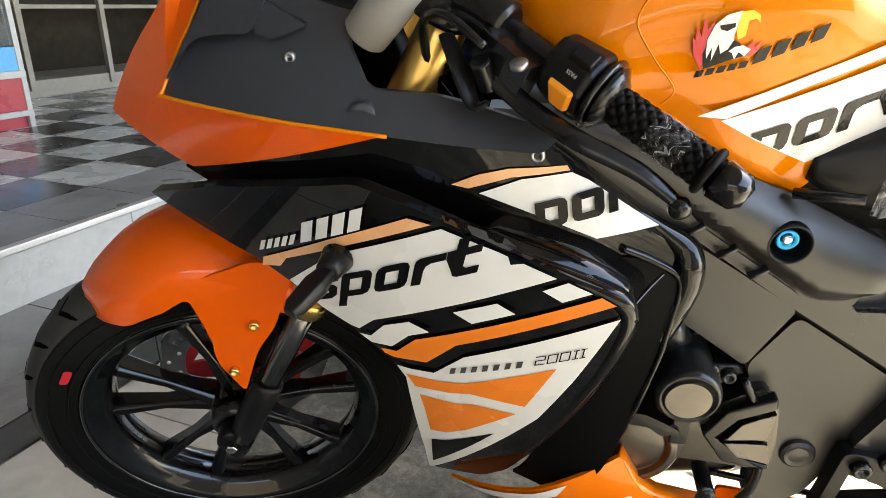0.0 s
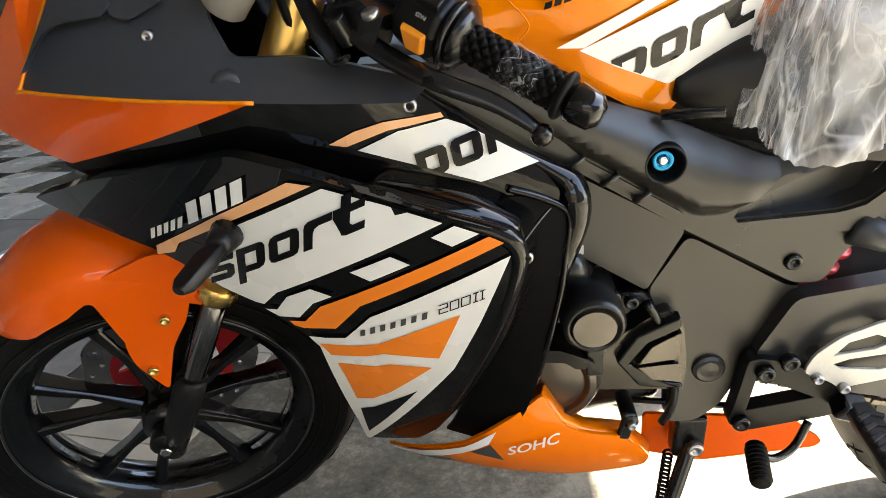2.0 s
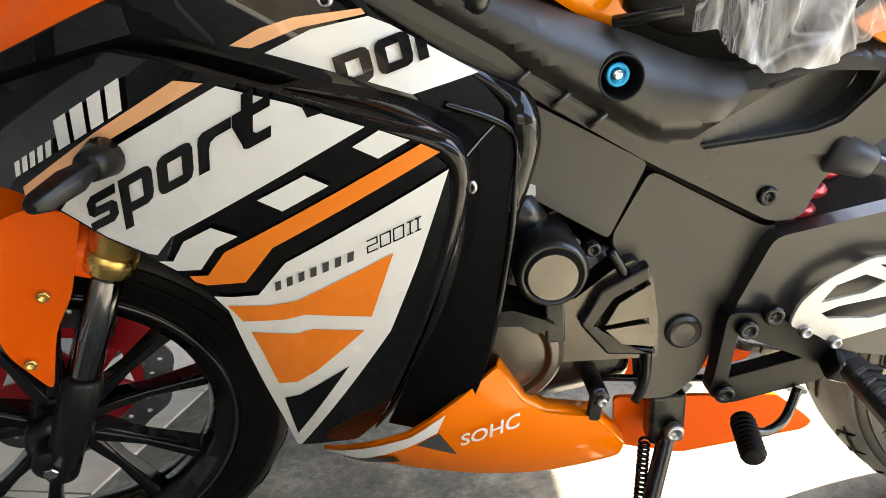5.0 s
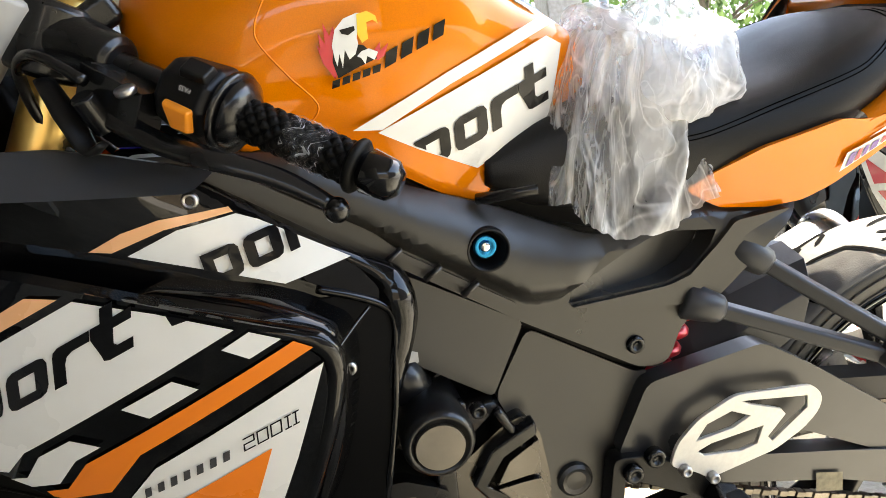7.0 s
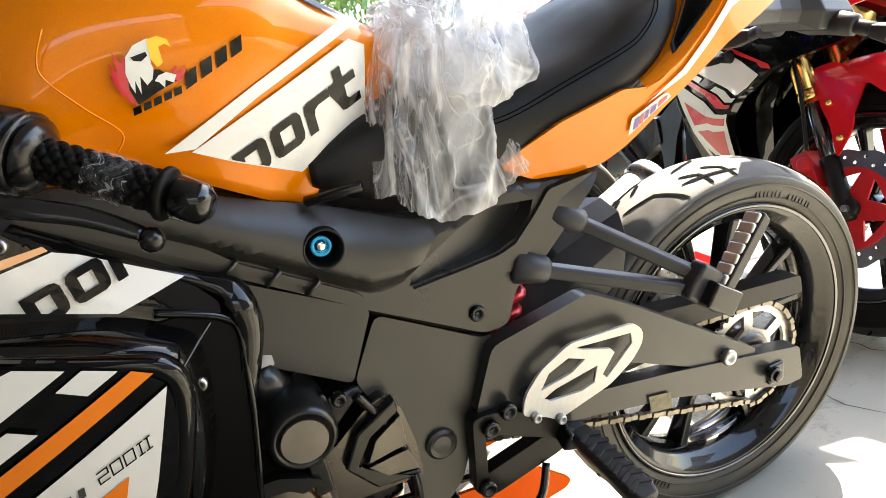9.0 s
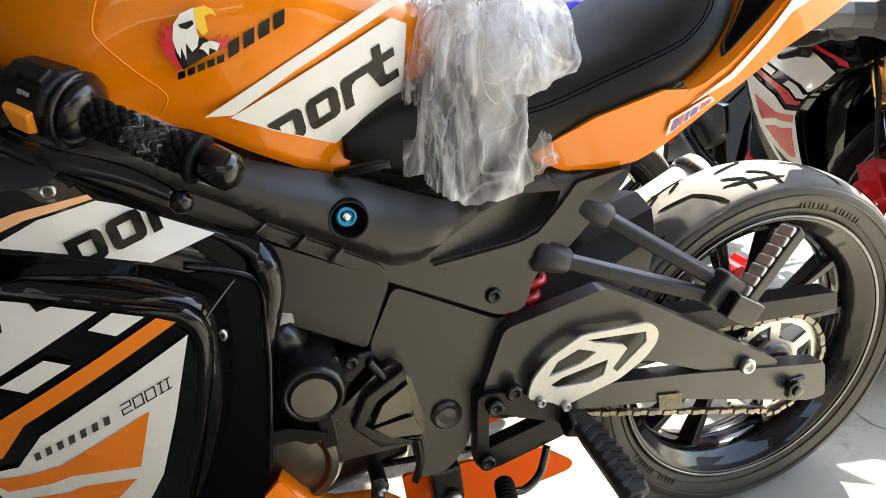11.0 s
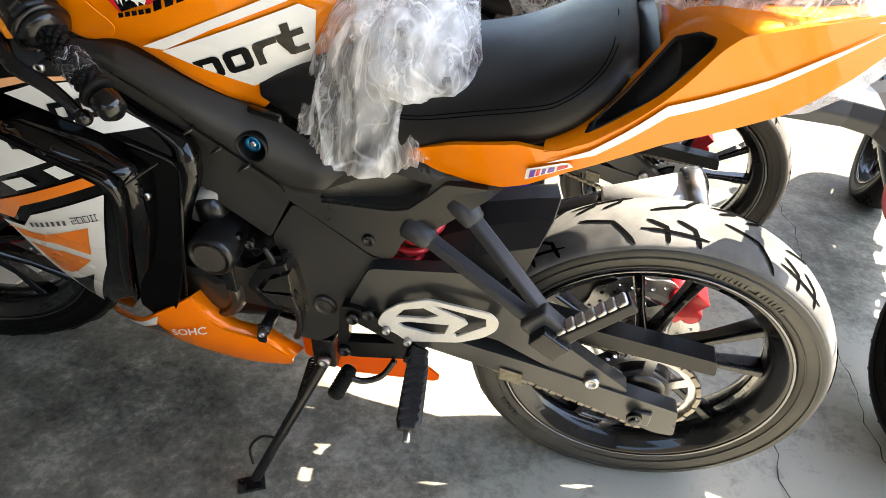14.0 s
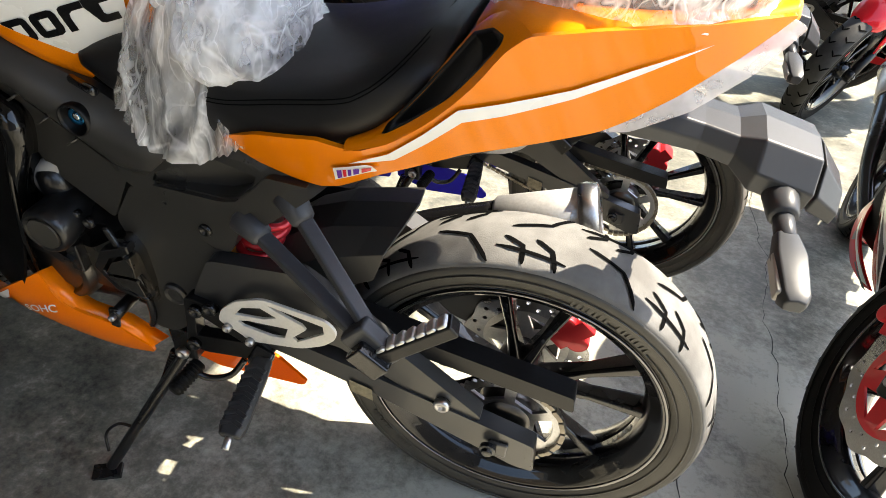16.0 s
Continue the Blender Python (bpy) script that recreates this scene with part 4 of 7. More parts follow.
    bolt(m, (-0.466, -0.115, 0.576), 0.011, ENGINE_BLACK)
    cy0 = swollen(-0.627, 0.7165)
    part("bolt_cup", lathe([(0.004, 0.0235), (-0.0015, 0.0225), (-0.001, 0.0205), (0.004, 0.0192), (0.02, 0.0165), (0.021, 0.001), (0.024, 0.001), (0.024, 0.0235)], 32, closed=True, centre=(-0.627, cy0, 0.7165)), BLACK_PLASTIC, m, "black recess round the blue bolt")
    part("blue_bolt", lathe([(0.004, 0.0125), (-0.006, 0.013), (-0.009, 0.0105), (-0.005, 0.0065), (-0.005, 0.001)], 24, centre=(-0.628, cy0 + 0.015, 0.7185)), BLUE_ANO, m, "blue anodised bolt")
    part("bolt_core", lathe([(0, 0.0055), (-0.003, 0.0055), (-0.004, 0.004), (-0.004, 0.001)], 16, centre=(-0.628, cy0 + 0.0105, 0.7185)), CHROME, m)
    panel(m, "seat_base", [(-0.64, 0.69), (-0.64, 0.79), (-0.5, 0.775), (-0.38, 0.765), (-0.38, 0.68)], flat(-0.082), DEEP_BLACK, 0.01, 0.002, 0.01)
    part("pivot_cap", lathe([(0, 0.022), (-0.006, 0.021), (-0.009, 0.017), (-0.007, 0.012), (-0.008, 0.002)], 28, centre=(-0.547, -0.117, 0.419)), GREY_PLASTIC, m, smooth=False)

    # cover relief: swollen upper half, rear hollow, ribbed rail
    panel(up, "cover_swell", [(-0.86, 0.846), (-0.84, 0.82), (-0.80, 0.79), (-0.735, 0.742), (-0.695, 0.716), (-0.585, 0.641), (-0.549, 0.641), (-0.498, 0.692), (-0.43, 0.704), (-0.415, 0.722), (-0.455, 0.711), (-0.505, 0.707), (-0.555, 0.728), (-0.605, 0.752), (-0.70, 0.791), (-0.8, 0.84)], swollen, GREY_PLASTIC, 0.024, 0.004, 0.012, 0.008, holes=[CUP])
    panel(up, "cover_fin", [(-0.54, 0.634), (-0.47, 0.622), (-0.41, 0.618), (-0.366, 0.655), (-0.34, 0.69), (-0.29, 0.713), (-0.352, 0.706), (-0.374, 0.68), (-0.398, 0.653), (-0.427, 0.6425), (-0.472, 0.6385)], lambda x, z: fy(x, z) - 0.007, GREY_PLASTIC, 0.016, 0.005, 0.006)
    panel(up, "slot_floor", [(-0.545, 0.66), (-0.475, 0.693), (-0.43, 0.709), (-0.362, 0.702), (-0.395, 0.645), (-0.47, 0.632), (-0.55, 0.63)], lambda x, z: fy(x, z) + 0.006 + 0.03 * min(1, max(0, (x + 0.53) / 0.14)), GREY_PLASTIC, 0.004, 0.001, 0.004)
    panel(up, "cover_rail", [(-0.9, 0.838), (-0.865, 0.835), (-0.74, 0.752), (-0.71, 0.723), (-0.6, 0.65), (-0.592, 0.636), (-0.72, 0.722)], lambda x, z: fy(x, z) - 0.005, GREY_PLASTIC, 0.012, 0.003, 0.005)
    for x, z in ((-0.723, 0.725), (-0.685, 0.7), (-0.648, 0.676)):
        part("rail_rib", box((0.022, 0.012, 0.003), (x, fy(x, z) - 0.008, z), (0, -35, 0)), GREY_PLASTIC, up)
    part("panel_bridge", loft([(-0.93, [(0, 0.8), (0.1, 0.8), (0.12, 0.82), (0.11, 0.845), (0, 0.85)]), (-0.62, [(0, 0.72), (0.09, 0.72), (0.1, 0.73), (0.1, 0.75), (0, 0.755)])]), BLACK_PLASTIC, m)

    # --- tank
    def dense(sections, n=5):
        """Smooth run of sections through the given ones."""
        out = []
        k = len(sections)
        for i in range(k - 1):
            q = [sections[max(i - 1, 0)], sections[i], sections[i + 1], sections[min(i + 2, k - 1)]]
            for j in range(n):
                t = j / n
                w = (-0.5 * t + t * t - 0.5 * t ** 3, 1 - 2.5 * t * t + 1.5 * t ** 3, 0.5 * t + 2 * t * t - 1.5 * t ** 3, -0.5 * t * t + 0.5 * t ** 3)
                x = sum(a * b[0] for a, b in zip(w, q))
                out.append((x, [(max(0, sum(a * b[1][e][0] for a, b in zip(w, q))), sum(a * b[1][e][1] for a, b in zip(w, q))) for e in range(len(q[0][1]))]))
        out.append(sections[-1])
        return out

    def ringed(sections, n=3):
        """Rounds each half section, keeping its second point as a sharp lower edge."""
        out = []
        for x, h in sections:
            pts = [h[0], h[1]]
            body = h[1:]
            k = len(body)
            for i in range(k - 1):
                q = [body[max(i - 1, 0)], body[i], body[i + 1], body[min(i + 2, k - 1)]]
                if i == k - 2:
                    q[3] = (-body[i][0], body[i][1])
                for j in range(1, n + 1):
                    t = j / n
                    w = (-0.5 * t + t * t - 0.5 * t ** 3, 1 - 2.5 * t * t + 1.5 * t ** 3, 0.5 * t + 2 * t * t - 1.5 * t ** 3, -0.5 * t * t + 0.5 * t ** 3)
                    pts.append((max(0, sum(a * b[0] for a, b in zip(w, q))), sum(a * b[1] for a, b in zip(w, q))))
            out.append((x, pts))
        return out
    tank = part("fuel_tank", loft(dense(ringed([
        (-0.935, [(0, 0.93), (0.05, 0.93), (0.07, 0.945), (0.075, 0.96), (0.06, 0.985), (0.03, 1.0), (0, 1.003)]),
        (-0.90, [(0, 0.89), (0.09, 0.885), (0.12, 0.91), (0.12, 0.945), (0.1, 0.985), (0.05, 1.015), (0, 1.022)]),
        (-0.85, [(0, 0.85), (0.115, 0.846), (0.142, 0.875), (0.147, 0.925), (0.128, 0.985), (0.07, 1.035), (0, 1.045)]),
        (-0.78, [(0, 0.85), (0.118, 0.848), (0.138, 0.88), (0.15, 0.935), (0.138, 0.995), (0.08, 1.05), (0, 1.062)]),
        (-0.70, [(0, 0.81), (0.11, 0.8), (0.129, 0.855), (0.146, 0.93), (0.137, 0.99), (0.085, 1.05), (0, 1.062)]),
        (-0.64, [(0, 0.775), (0.088, 0.762), (0.109, 0.832), (0.134, 0.925), (0.125, 0.985), (0.075, 1.025), (0, 1.04)]),
        (-0.605, [(0, 0.76), (0.074, 0.75), (0.098, 0.822), (0.12, 0.915), (0.11, 0.962), (0.066, 0.998), (0, 1.01)]),
        (-0.575, [(0, 0.795), (0.066, 0.785), (0.09, 0.84), (0.11, 0.91), (0.099, 0.945), (0.058, 0.97), (0, 0.98)]),
        (-0.53, [(0, 0.835), (0.06, 0.828), (0.078, 0.862), (0.09, 0.905), (0.08, 0.928), (0.046, 0.943), (0, 0.948)]),
        (-0.485, [(0, 0.868), (0.045, 0.862), (0.055, 0.878), (0.06, 0.895), (0.053, 0.906), (0.03, 0.914), (0, 0.917)]),
    ]))), ORANGE, m, "glossy orange fuel tank", crease_angle=60)
    tk = surf((-0.627, 0.788, -0.085), (-0.675, 0.943, -0.14), (-0.525, 0.91, -0.09), (-0.74, 0.855, -0.122), (-0.86, 0.86, -0.135), (-0.8, 0.95, -0.15), (-0.6, 0.85, -0.107), (-0.5, 0.9, -0.07), (-0.7, 0.9, -0.14), (-0.57, 0.88, -0.104))
    tl = lambda x, z: tk(x, z) - 0.0
    decal(tank, "graphic", [(-0.722, 0.848), (-0.544, 0.917), (-0.526, 0.908), (-0.539, 0.833), (-0.623, 0.796), (-0.684, 0.826)], tl, WHITE_DECAL, lift=0.006, cell=0.012)
    decal(tank, "graphic", [(-0.745, 0.853), (-0.65, 0.895), (-0.547, 0.937), (-0.538, 0.928), (-0.65, 0.883), (-0.718, 0.85)], tl, WHITE_DECAL, lift=0.006, cell=0.012)
    squared(tank, "lettering", "port", (-0.686, 0.801), (0.145, 0.054), (-0.003, 0.0325), tl, BLACK_DECAL, lift=0.0072, clip=(((-0.716, 0.8445), (-0.621, 0.7955)),))
    # maker's badge as plain shapes in its colours
    for pts, mat, lift in (
            ([(0.22, 0.0), (0.06, 0.3), (0.0, 0.62), (0.07, 0.5), (0.04, 0.8), (0.13, 0.6), (0.13, 0.95), (0.21, 0.72), (0.28, 0.86), (0.33, 0.5), (0.3, 0.1)], RED_DECAL, 0.0062),
            ([(0.84, 0.3), (0.98, 0.46), (0.98, 0.32), (1.12, 0.42), (1.04, 0.22), (0.92, 0.16)], RED_DECAL, 0.0062),
            ([(0.27, 0.0), (0.21, 0.28), (0.25, 0.5), (0.45, 0.55), (0.72, 0.46), (0.92, 0.2), (0.62, 0.12)], BLACK_DECAL, 0.0066),
            ([(0.25, 0.32), (0.23, 0.55), (0.3, 0.8), (0.45, 0.95), (0.66, 1.0), (0.74, 0.97), (0.66, 0.8), (0.62, 0.62), (0.64, 0.5), (0.58, 0.34), (0.53, 0.48), (0.48, 0.27), (0.42, 0.45), (0.36, 0.15), (0.33, 0.4), (0.28, 0.2)], WHITE_DECAL, 0.007),
            ([(0.6, 0.3), (0.68, 0.37), (0.8, 0.39), (0.94, 0.3), (0.84, 0.29), (0.87, 0.18), (0.76, 0.27), (0.72, 0.14), (0.66, 0.26)], WHITE_DECAL, 0.007),
            ([(0.66, 0.98), (0.82, 1.0), (0.95, 0.9), (0.98, 0.76), (0.9, 0.84), (0.8, 0.82), (0.74, 0.7), (0.8, 0.55), (0.7, 0.5), (0.64, 0.66)], YELLOW_DECAL, 0.0073),
            ([(0.37, 0.78), (0.6, 0.8), (0.61, 0.73), (0.5, 0.67), (0.4, 0.71)], BLACK_DECAL, 0.0076)):
        decal(tank, "badge", [(-0.766 + 0.055 * a + 0.001 * b, 0.899 + 0.005 * a + 0.049 * b) for a, b in pts], tl, mat, lift=lift, cell=0.02, both=False)
    for k in range(5):
        u = k * 0.0092
        decal(tank, "brand_bar", [(-0.758 + u, 0.892 + 0.23 * u), (-0.751 + u, 0.8935 + 0.23 * u), (-0.7495 + u, 0.9 + 0.23 * u), (-0.7565 + u, 0.8985 + 0.23 * u)], tl, BLACK_DECAL, lift=0.0066, cell=0.02, both=False)
    for k in range(4):
        u = k * 0.0153
        decal(tank, "brand_bar", [(-0.71 + u, 0.904 + 0.4 * u), (-0.699 + u, 0.9085 + 0.4 * u), (-0.696 + u, 0.922 + 0.4 * u), (-0.707 + u, 0.9175 + 0.4 * u)], tl, BLACK_DECAL, lift=0.0066, cell=0.02, both=False)
    for side in (-1, 1):
        part("tank_seam", sweep([(x, -side * (tk(x, z) - 0.005), z) for x, z in ((-0.8, 0.972), (-0.812, 0.951), (-0.812, 0.935), (-0.793, 0.907), (-0.772, 0.88), (-0.782, 0.864))], 0.0009, 6), ORANGE, tank)
    skin = BVHTree.FromPolygons([v.co for v in tank.data.vertices], [p.vertices for p in tank.data.polygons])
    for side in (-1, 1):
        pad = bmesh.new()
        for k in range(8):
            u = k / 7
            for e in (-1, 1):
                x, y = -0.612 + 0.072 * u, 0.056 + 0.014 * u + e * 0.013 * math.sin(math.pi * min(0.97, u * 0.85 + 0.12)) + 0.006
                hit = skin.ray_cast(Vector((x, side * y, 1.3)), Vector((0, 0, -1)))[0]
                pad.verts.new(hit + Vector((0, side * 0.002, 0.003)))
        pad.verts.ensure_lookup_table()
        for k in range(7):
            pad.faces.new((pad.verts[2 * k], pad.verts[2 * k + 1], pad.verts[2 * k + 3], pad.verts[2 * k + 2]))
        part("tank_vent", pad, BLACK_PLASTIC, tank, "dark leaf-shaped tank vent")

    # --- seat and tail
    seat = part("rider_seat", loft(dense(ringed([
        (-0.615, [(0, 0.78), (0.07, 0.77), (0.092, 0.778), (0.098, 0.79), (0.09, 0.805), (0.05, 0.815), (0, 0.82)]),
        (-0.56, [(0, 0.76), (0.085, 0.745), (0.105, 0.76), (0.11, 0.79), (0.098, 0.825), (0.055, 0.84), (0, 0.845)]),
        (-0.47, [(0, 0.75), (0.095, 0.735), (0.12, 0.755), (0.126, 0.795), (0.11, 0.835), (0.06, 0.85), (0, 0.855)]),
        (-0.38, [(0, 0.755), (0.11, 0.74), (0.136, 0.758), (0.142, 0.797), (0.122, 0.83), (0.065, 0.845), (0, 0.849)]),
        (-0.29, [(0, 0.775), (0.125, 0.765), (0.15, 0.782), (0.156, 0.812), (0.136, 0.845), (0.072, 0.859), (0, 0.864)]),
        (-0.21, [(0, 0.81), (0.125, 0.8), (0.152, 0.818), (0.158, 0.846), (0.14, 0.88), (0.075, 0.893), (0, 0.896)]),
        (-0.165, [(0, 0.85), (0.12, 0.84), (0.142, 0.856), (0.145, 0.88), (0.125, 0.9), (0.068, 0.91), (0, 0.912)]),
        (-0.14, [(0, 0.88), (0.1, 0.872), (0.118, 0.884), (0.12, 0.893), (0.1, 0.902), (0.055, 0.909), (0, 0.91)]),
    ]))), SEAT_VINYL, m, "black stitched vinyl rider seat")
    shell = BVHTree.FromPolygons([v.co for v in seat.data.vertices], [p.vertices for p in seat.data.polygons])
    for off in (0.0, 0.0045):
        for side in (-1, 1):
            run = []
            for x, z in spline([(-0.43, 0.803), (-0.387, 0.808), (-0.316, 0.828), (-0.242, 0.85), (-0.215, 0.864), (-0.19, 0.885), (-0.165, 0.912)], 4):
                hit = shell.ray_cast(Vector((x, side * 0.4, z - off)), Vector((0, -side, 0)))[0]
                if hit:
                    run.append(hit + Vector((0, side * 0.0004, 0)))
            part("stitching", sweep(run, 0.0007, 5), GROOVE, seat)
    part("seat_strap_bolt", rod((-0.63, -0.105, 0.766), (-0.572, -0.132, 0.773), 0.006, 0.006, 12), ENGINE_BLACK, m)
    ty = surf((-0.39, 0.735, -0.13), (-0.35, 0.715, -0.128), (-0.28, 0.7, -0.128), (-0.255, 0.748, -0.138), (-0.181, 0.832, -0.171), (-0.096, 0.937, -0.178), (-0.091, 0.91, -0.19), (-0.03, 0.87, -0.165), (0.03, 0.86, -0.135), (0.17, 0.97, -0.06), (-0.3, 0.78, -0.146), (0.08, 0.95, -0.095), (-0.2, 0.8, -0.158))
    tail = panel(m, "tail_cowl", [(-0.41, 0.748), (-0.393, 0.736), (-0.365, 0.72), (-0.312, 0.714), (-0.275, 0.718), (-0.247, 0.732), (-0.193, 0.772), (-0.143, 0.802), (-0.1, 0.826), (-0.024, 0.852), (0.023, 0.868), (0.047, 0.882), (0.082, 0.906), (0.13, 0.946), (0.168, 0.981), (0.09, 0.973), (0.003, 0.967), (-0.055, 0.96), (-0.072, 0.945), (-0.098, 0.905), (-0.135, 0.862), (-0.181, 0.822), (-0.215, 0.802), (-0.236, 0.802), (-0.262, 0.806), (-0.34, 0.787), (-0.383, 0.766)], ty, ORANGE, 0.008, 0.004, 0.006, label="glossy orange tail cowl with white flash")
    # the shelf between the seat and the cowl's crest, with a hollow vent in it
    outer = [Vector(p) for p in spline([(x, ty(x, z) - 0.001, z) for x, z in ((-0.23, 0.799), (-0.181, 0.822), (-0.135, 0.862), (-0.098, 0.905), (-0.072, 0.945), (-0.052, 0.962))], 6)]
    inner = [Vector(p) for p in spline(((-0.226, -0.145, 0.806), (-0.192, -0.146, 0.832), (-0.157, -0.135, 0.873), (-0.128, -0.122, 0.916), (-0.112, -0.112, 0.938), (-0.095, -0.1, 0.953)), 6)]

    def shelf(u, v):
        f = min(max(u, 0), 0.9999) * (len(outer) - 1)
        i, r = int(f), f - int(f)
        p, q = outer[i].lerp(outer[i + 1], r), inner[i].lerp(inner[i + 1], r)
        return p.lerp(q, v) + Vector((-0.3, -0.2, 0.9)) * 0.006 * (1 - (2 * v - 1) ** 2)
    VENT = round_poly([(0.2, 0.3), (0.24, 0.62), (0.58, 0.84), (0.74, 0.84), (0.83, 0.5), (0.84, 0.22), (0.79, 0.13), (0.5, 0.14)], 0.03)
    hollow = Vector((0.62, 0.45, -0.64))
    for side in (-1, 1):
        bm = sheet([(0, 0), (0.2, 0), (0.4, 0), (0.6, 0), (0.8, 0), (1, 0), (1, 1), (0.8, 1), (0.6, 1), (0.4, 1), (0.2, 1), (0, 1)], flat(0), 0.09, holes=[VENT])
        for v in bm.verts:
            p = shelf(v.co.x, v.co.z)
            v.co = (p.x, -side * p.y, p.z)
        bmesh.ops.recalc_face_normals(bm, faces=bm.faces[:])
        part("tail_shelf", bm, ORANGE, tail, "orange shelf round the tail vent")
        bm = bmesh.new()
        rows = []
        for u, w in VENT:
            row = []
            for f, o in ((1.02, -0.0012), (0.97, -0.0016), (0.94, 0.004), (0.88, 0.013), (0.45, 0.024), (0.0, 0.03)):
                p = shelf(0.56 + (u - 0.56) * f, 0.45 + (w - 0.45) * f) + hollow * o
                row.append(bm.verts.new((p.x, -side * p.y, p.z)))
            rows.append(row)
        for p, q in zip(rows, rows[1:] + rows[:1]):
            for e in range(5):
                bm.faces.new((p[e], q[e], q[e + 1], p[e + 1]))
        bmesh.ops.recalc_face_normals(bm, faces=bm.faces[:])
        part("tail_vent", bm, BLACK_PLASTIC, tail, "black hollow tail vent")
    decal(tail, "flash", [(-0.226, 0.782), (-0.172, 0.804), (-0.136, 0.836), (-0.104, 0.867), (-0.067, 0.879), (-0.007, 0.903), (0.045, 0.929), (0.1, 0.957), (0.038, 0.933), (-0.009, 0.912), (-0.068, 0.893), (-0.108, 0.881), (-0.142, 0.845), (-0.178, 0.811), (-0.2, 0.798)], ty, WHITE_DECAL, cell=0.012)
    decal(tail, "brand_plate", [(-0.2475, 0.747), (-0.2465, 0.768), (-0.205, 0.7875), (-0.198, 0.788), (-0.192, 0.782), (-0.206, 0.7745)], ty, WHITE_DECAL, lift=0.0042, cell=0.02)
    for p, q, mat in ((0.04, 0.17, PURPLE_DECAL), (0.2, 0.29, RED_DECAL), (0.33, 0.42, PURPLE_DECAL), (0.47, 0.62, PURPLE_DECAL), (0.68, 0.92, RED_DECAL)):
        decal(tail, "brand_bar", [(-0.245 + 0.05 * p, 0.7505 + 0.033 * p), (-0.245 + 0.05 * q, 0.7505 + 0.033 * q), (-0.244 + 0.05 * q, 0.7655 + 0.022 * q), (-0.244 + 0.05 * p, 0.7655 + 0.022 * p)], ty, mat, lift=0.005, cell=0.02)
    part("tail_top", loft(dense([(x, [(0, z - 0.035), (w - 0.03, z - 0.035), (w - 0.004, z - 0.02), (w, z - 0.006), (w - 0.012, z + 0.003), (0, z + 0.006)]) for x, z, w in ((-0.118, 0.93, 0.1), (-0.095, 0.952, 0.12), (-0.06, 0.959, 0.158), (0.0, 0.963, 0.138), (0.05, 0.967, 0.114), (0.1, 0.971, 0.086), (0.14, 0.976, 0.062), (0.172, 0.981, 0.042))])), ORANGE, m)
    part("pillion_seat", loft(dense(ringed([(-0.1, [(0, 0.94), (0.05, 0.94), (0.06, 0.95), (0.065, 0.958), (0.058, 0.97), (0.035, 0.976), (0, 0.978)]), (-0.06, [(0, 0.945), (0.07, 0.945), (0.08, 0.955), (0.081, 0.972), (0.07, 0.99), (0.04, 1.0), (0, 1.003)]), (0.04, [(0, 0.95), (0.072, 0.95), (0.08, 0.962), (0.08, 0.98), (0.068, 0.998), (0.038, 1.008), (0, 1.011)]), (0.13, [(0, 0.97), (0.04, 0.97), (0.05, 0.978), (0.05, 0.99), (0.04, 1.0), (0.02, 1.005), (0, 1.006)])]))), SEAT_VINYL, m, "black pillion seat pad")

    # --- fairing
    fo = surf((-1.369, 0.719, -0.09), (-1.2, 0.7, -0.145), (-1.07, 0.78, -0.195), (-0.965, 0.658, -0.218), (-0.859, 0.597, -0.215), (-0.877, 0.704, -0.23), (-0.93, 0.36, -0.135), (-1.025, 0.284, -0.081), (-1.02, 0.45, -0.145), (-0.8, 0.66, -0.21), (-0.795, 0.55, -0.2), (-1.093, 0.709, -0.205))
    fi = surf((-1.3, 0.765, -0.1), (-1.03, 0.83, -0.178), (-0.893, 0.814, -0.146), (-0.774, 0.737, -0.141), (-0.711, 0.694, -0.14), (-0.74, 0.6, -0.15), (-0.81, 0.38, -0.13), (-1.0, 0.72, -0.165))
    fs = fi
    fi = lambda x, z: fs(x, z) + 2 * max(0, z - (0.728 - 0.5 * (x + 0.8))) ** 2 * min(1, max(0, (x + 0.9) / 0.06))
    inner = panel(m, "inner_fairing", [(-1.313, 0.762), (-1.036, 0.84), *spline([(-0.884, 0.826), (-0.808, 0.77), (-0.747, 0.723), (-0.723, 0.697), (-0.723, 0.666), (-0.742, 0.606), (-0.786, 0.491), (-0.828, 0.342)]), (-0.9, 0.33), (-1.0, 0.36), (-1.02, 0.45), (-1.06, 0.56), (-1.15, 0.68)], fi, BLACK_GLOSS, 0.05, 0.009, 0.012, 0.02)
    # deep black channel between the two skins, and the polished lip behind it
    CHANNEL = [*spline([(-0.768, 0.703), (-0.738, 0.683), (-0.735, 0.66), (-0.747, 0.574), (-0.764, 0.496), (-0.79, 0.41), (-0.83, 0.335)], 4), (-0.9, 0.335), (-0.862, 0.43), (-0.818, 0.54), (-0.8, 0.62), (-0.797, 0.68), (-0.82, 0.708)]
    panel(inner, "channel", CHANNEL, lambda x, z: fs(x, z) - 0.004 - 0.04 * min(1, max(0, (0.5 - z) / 0.14)), DEEP_BLACK, 0.006, 0.001, 0, 0.02, "matt black fairing channel")
    for side in (-1, 1):
        part("fairing_lip", sweep([(x, -side * (fs(x, z) - 0.003), z) for x, z in ((-0.8, 0.715), (-0.768, 0.701), (-0.74, 0.684), (-0.733, 0.665), (-0.739, 0.621), (-0.746, 0.574), (-0.763, 0.496), (-0.784, 0.418), (-0.82, 0.34))], 0.0042, 10), BLACK_GLOSS, m)
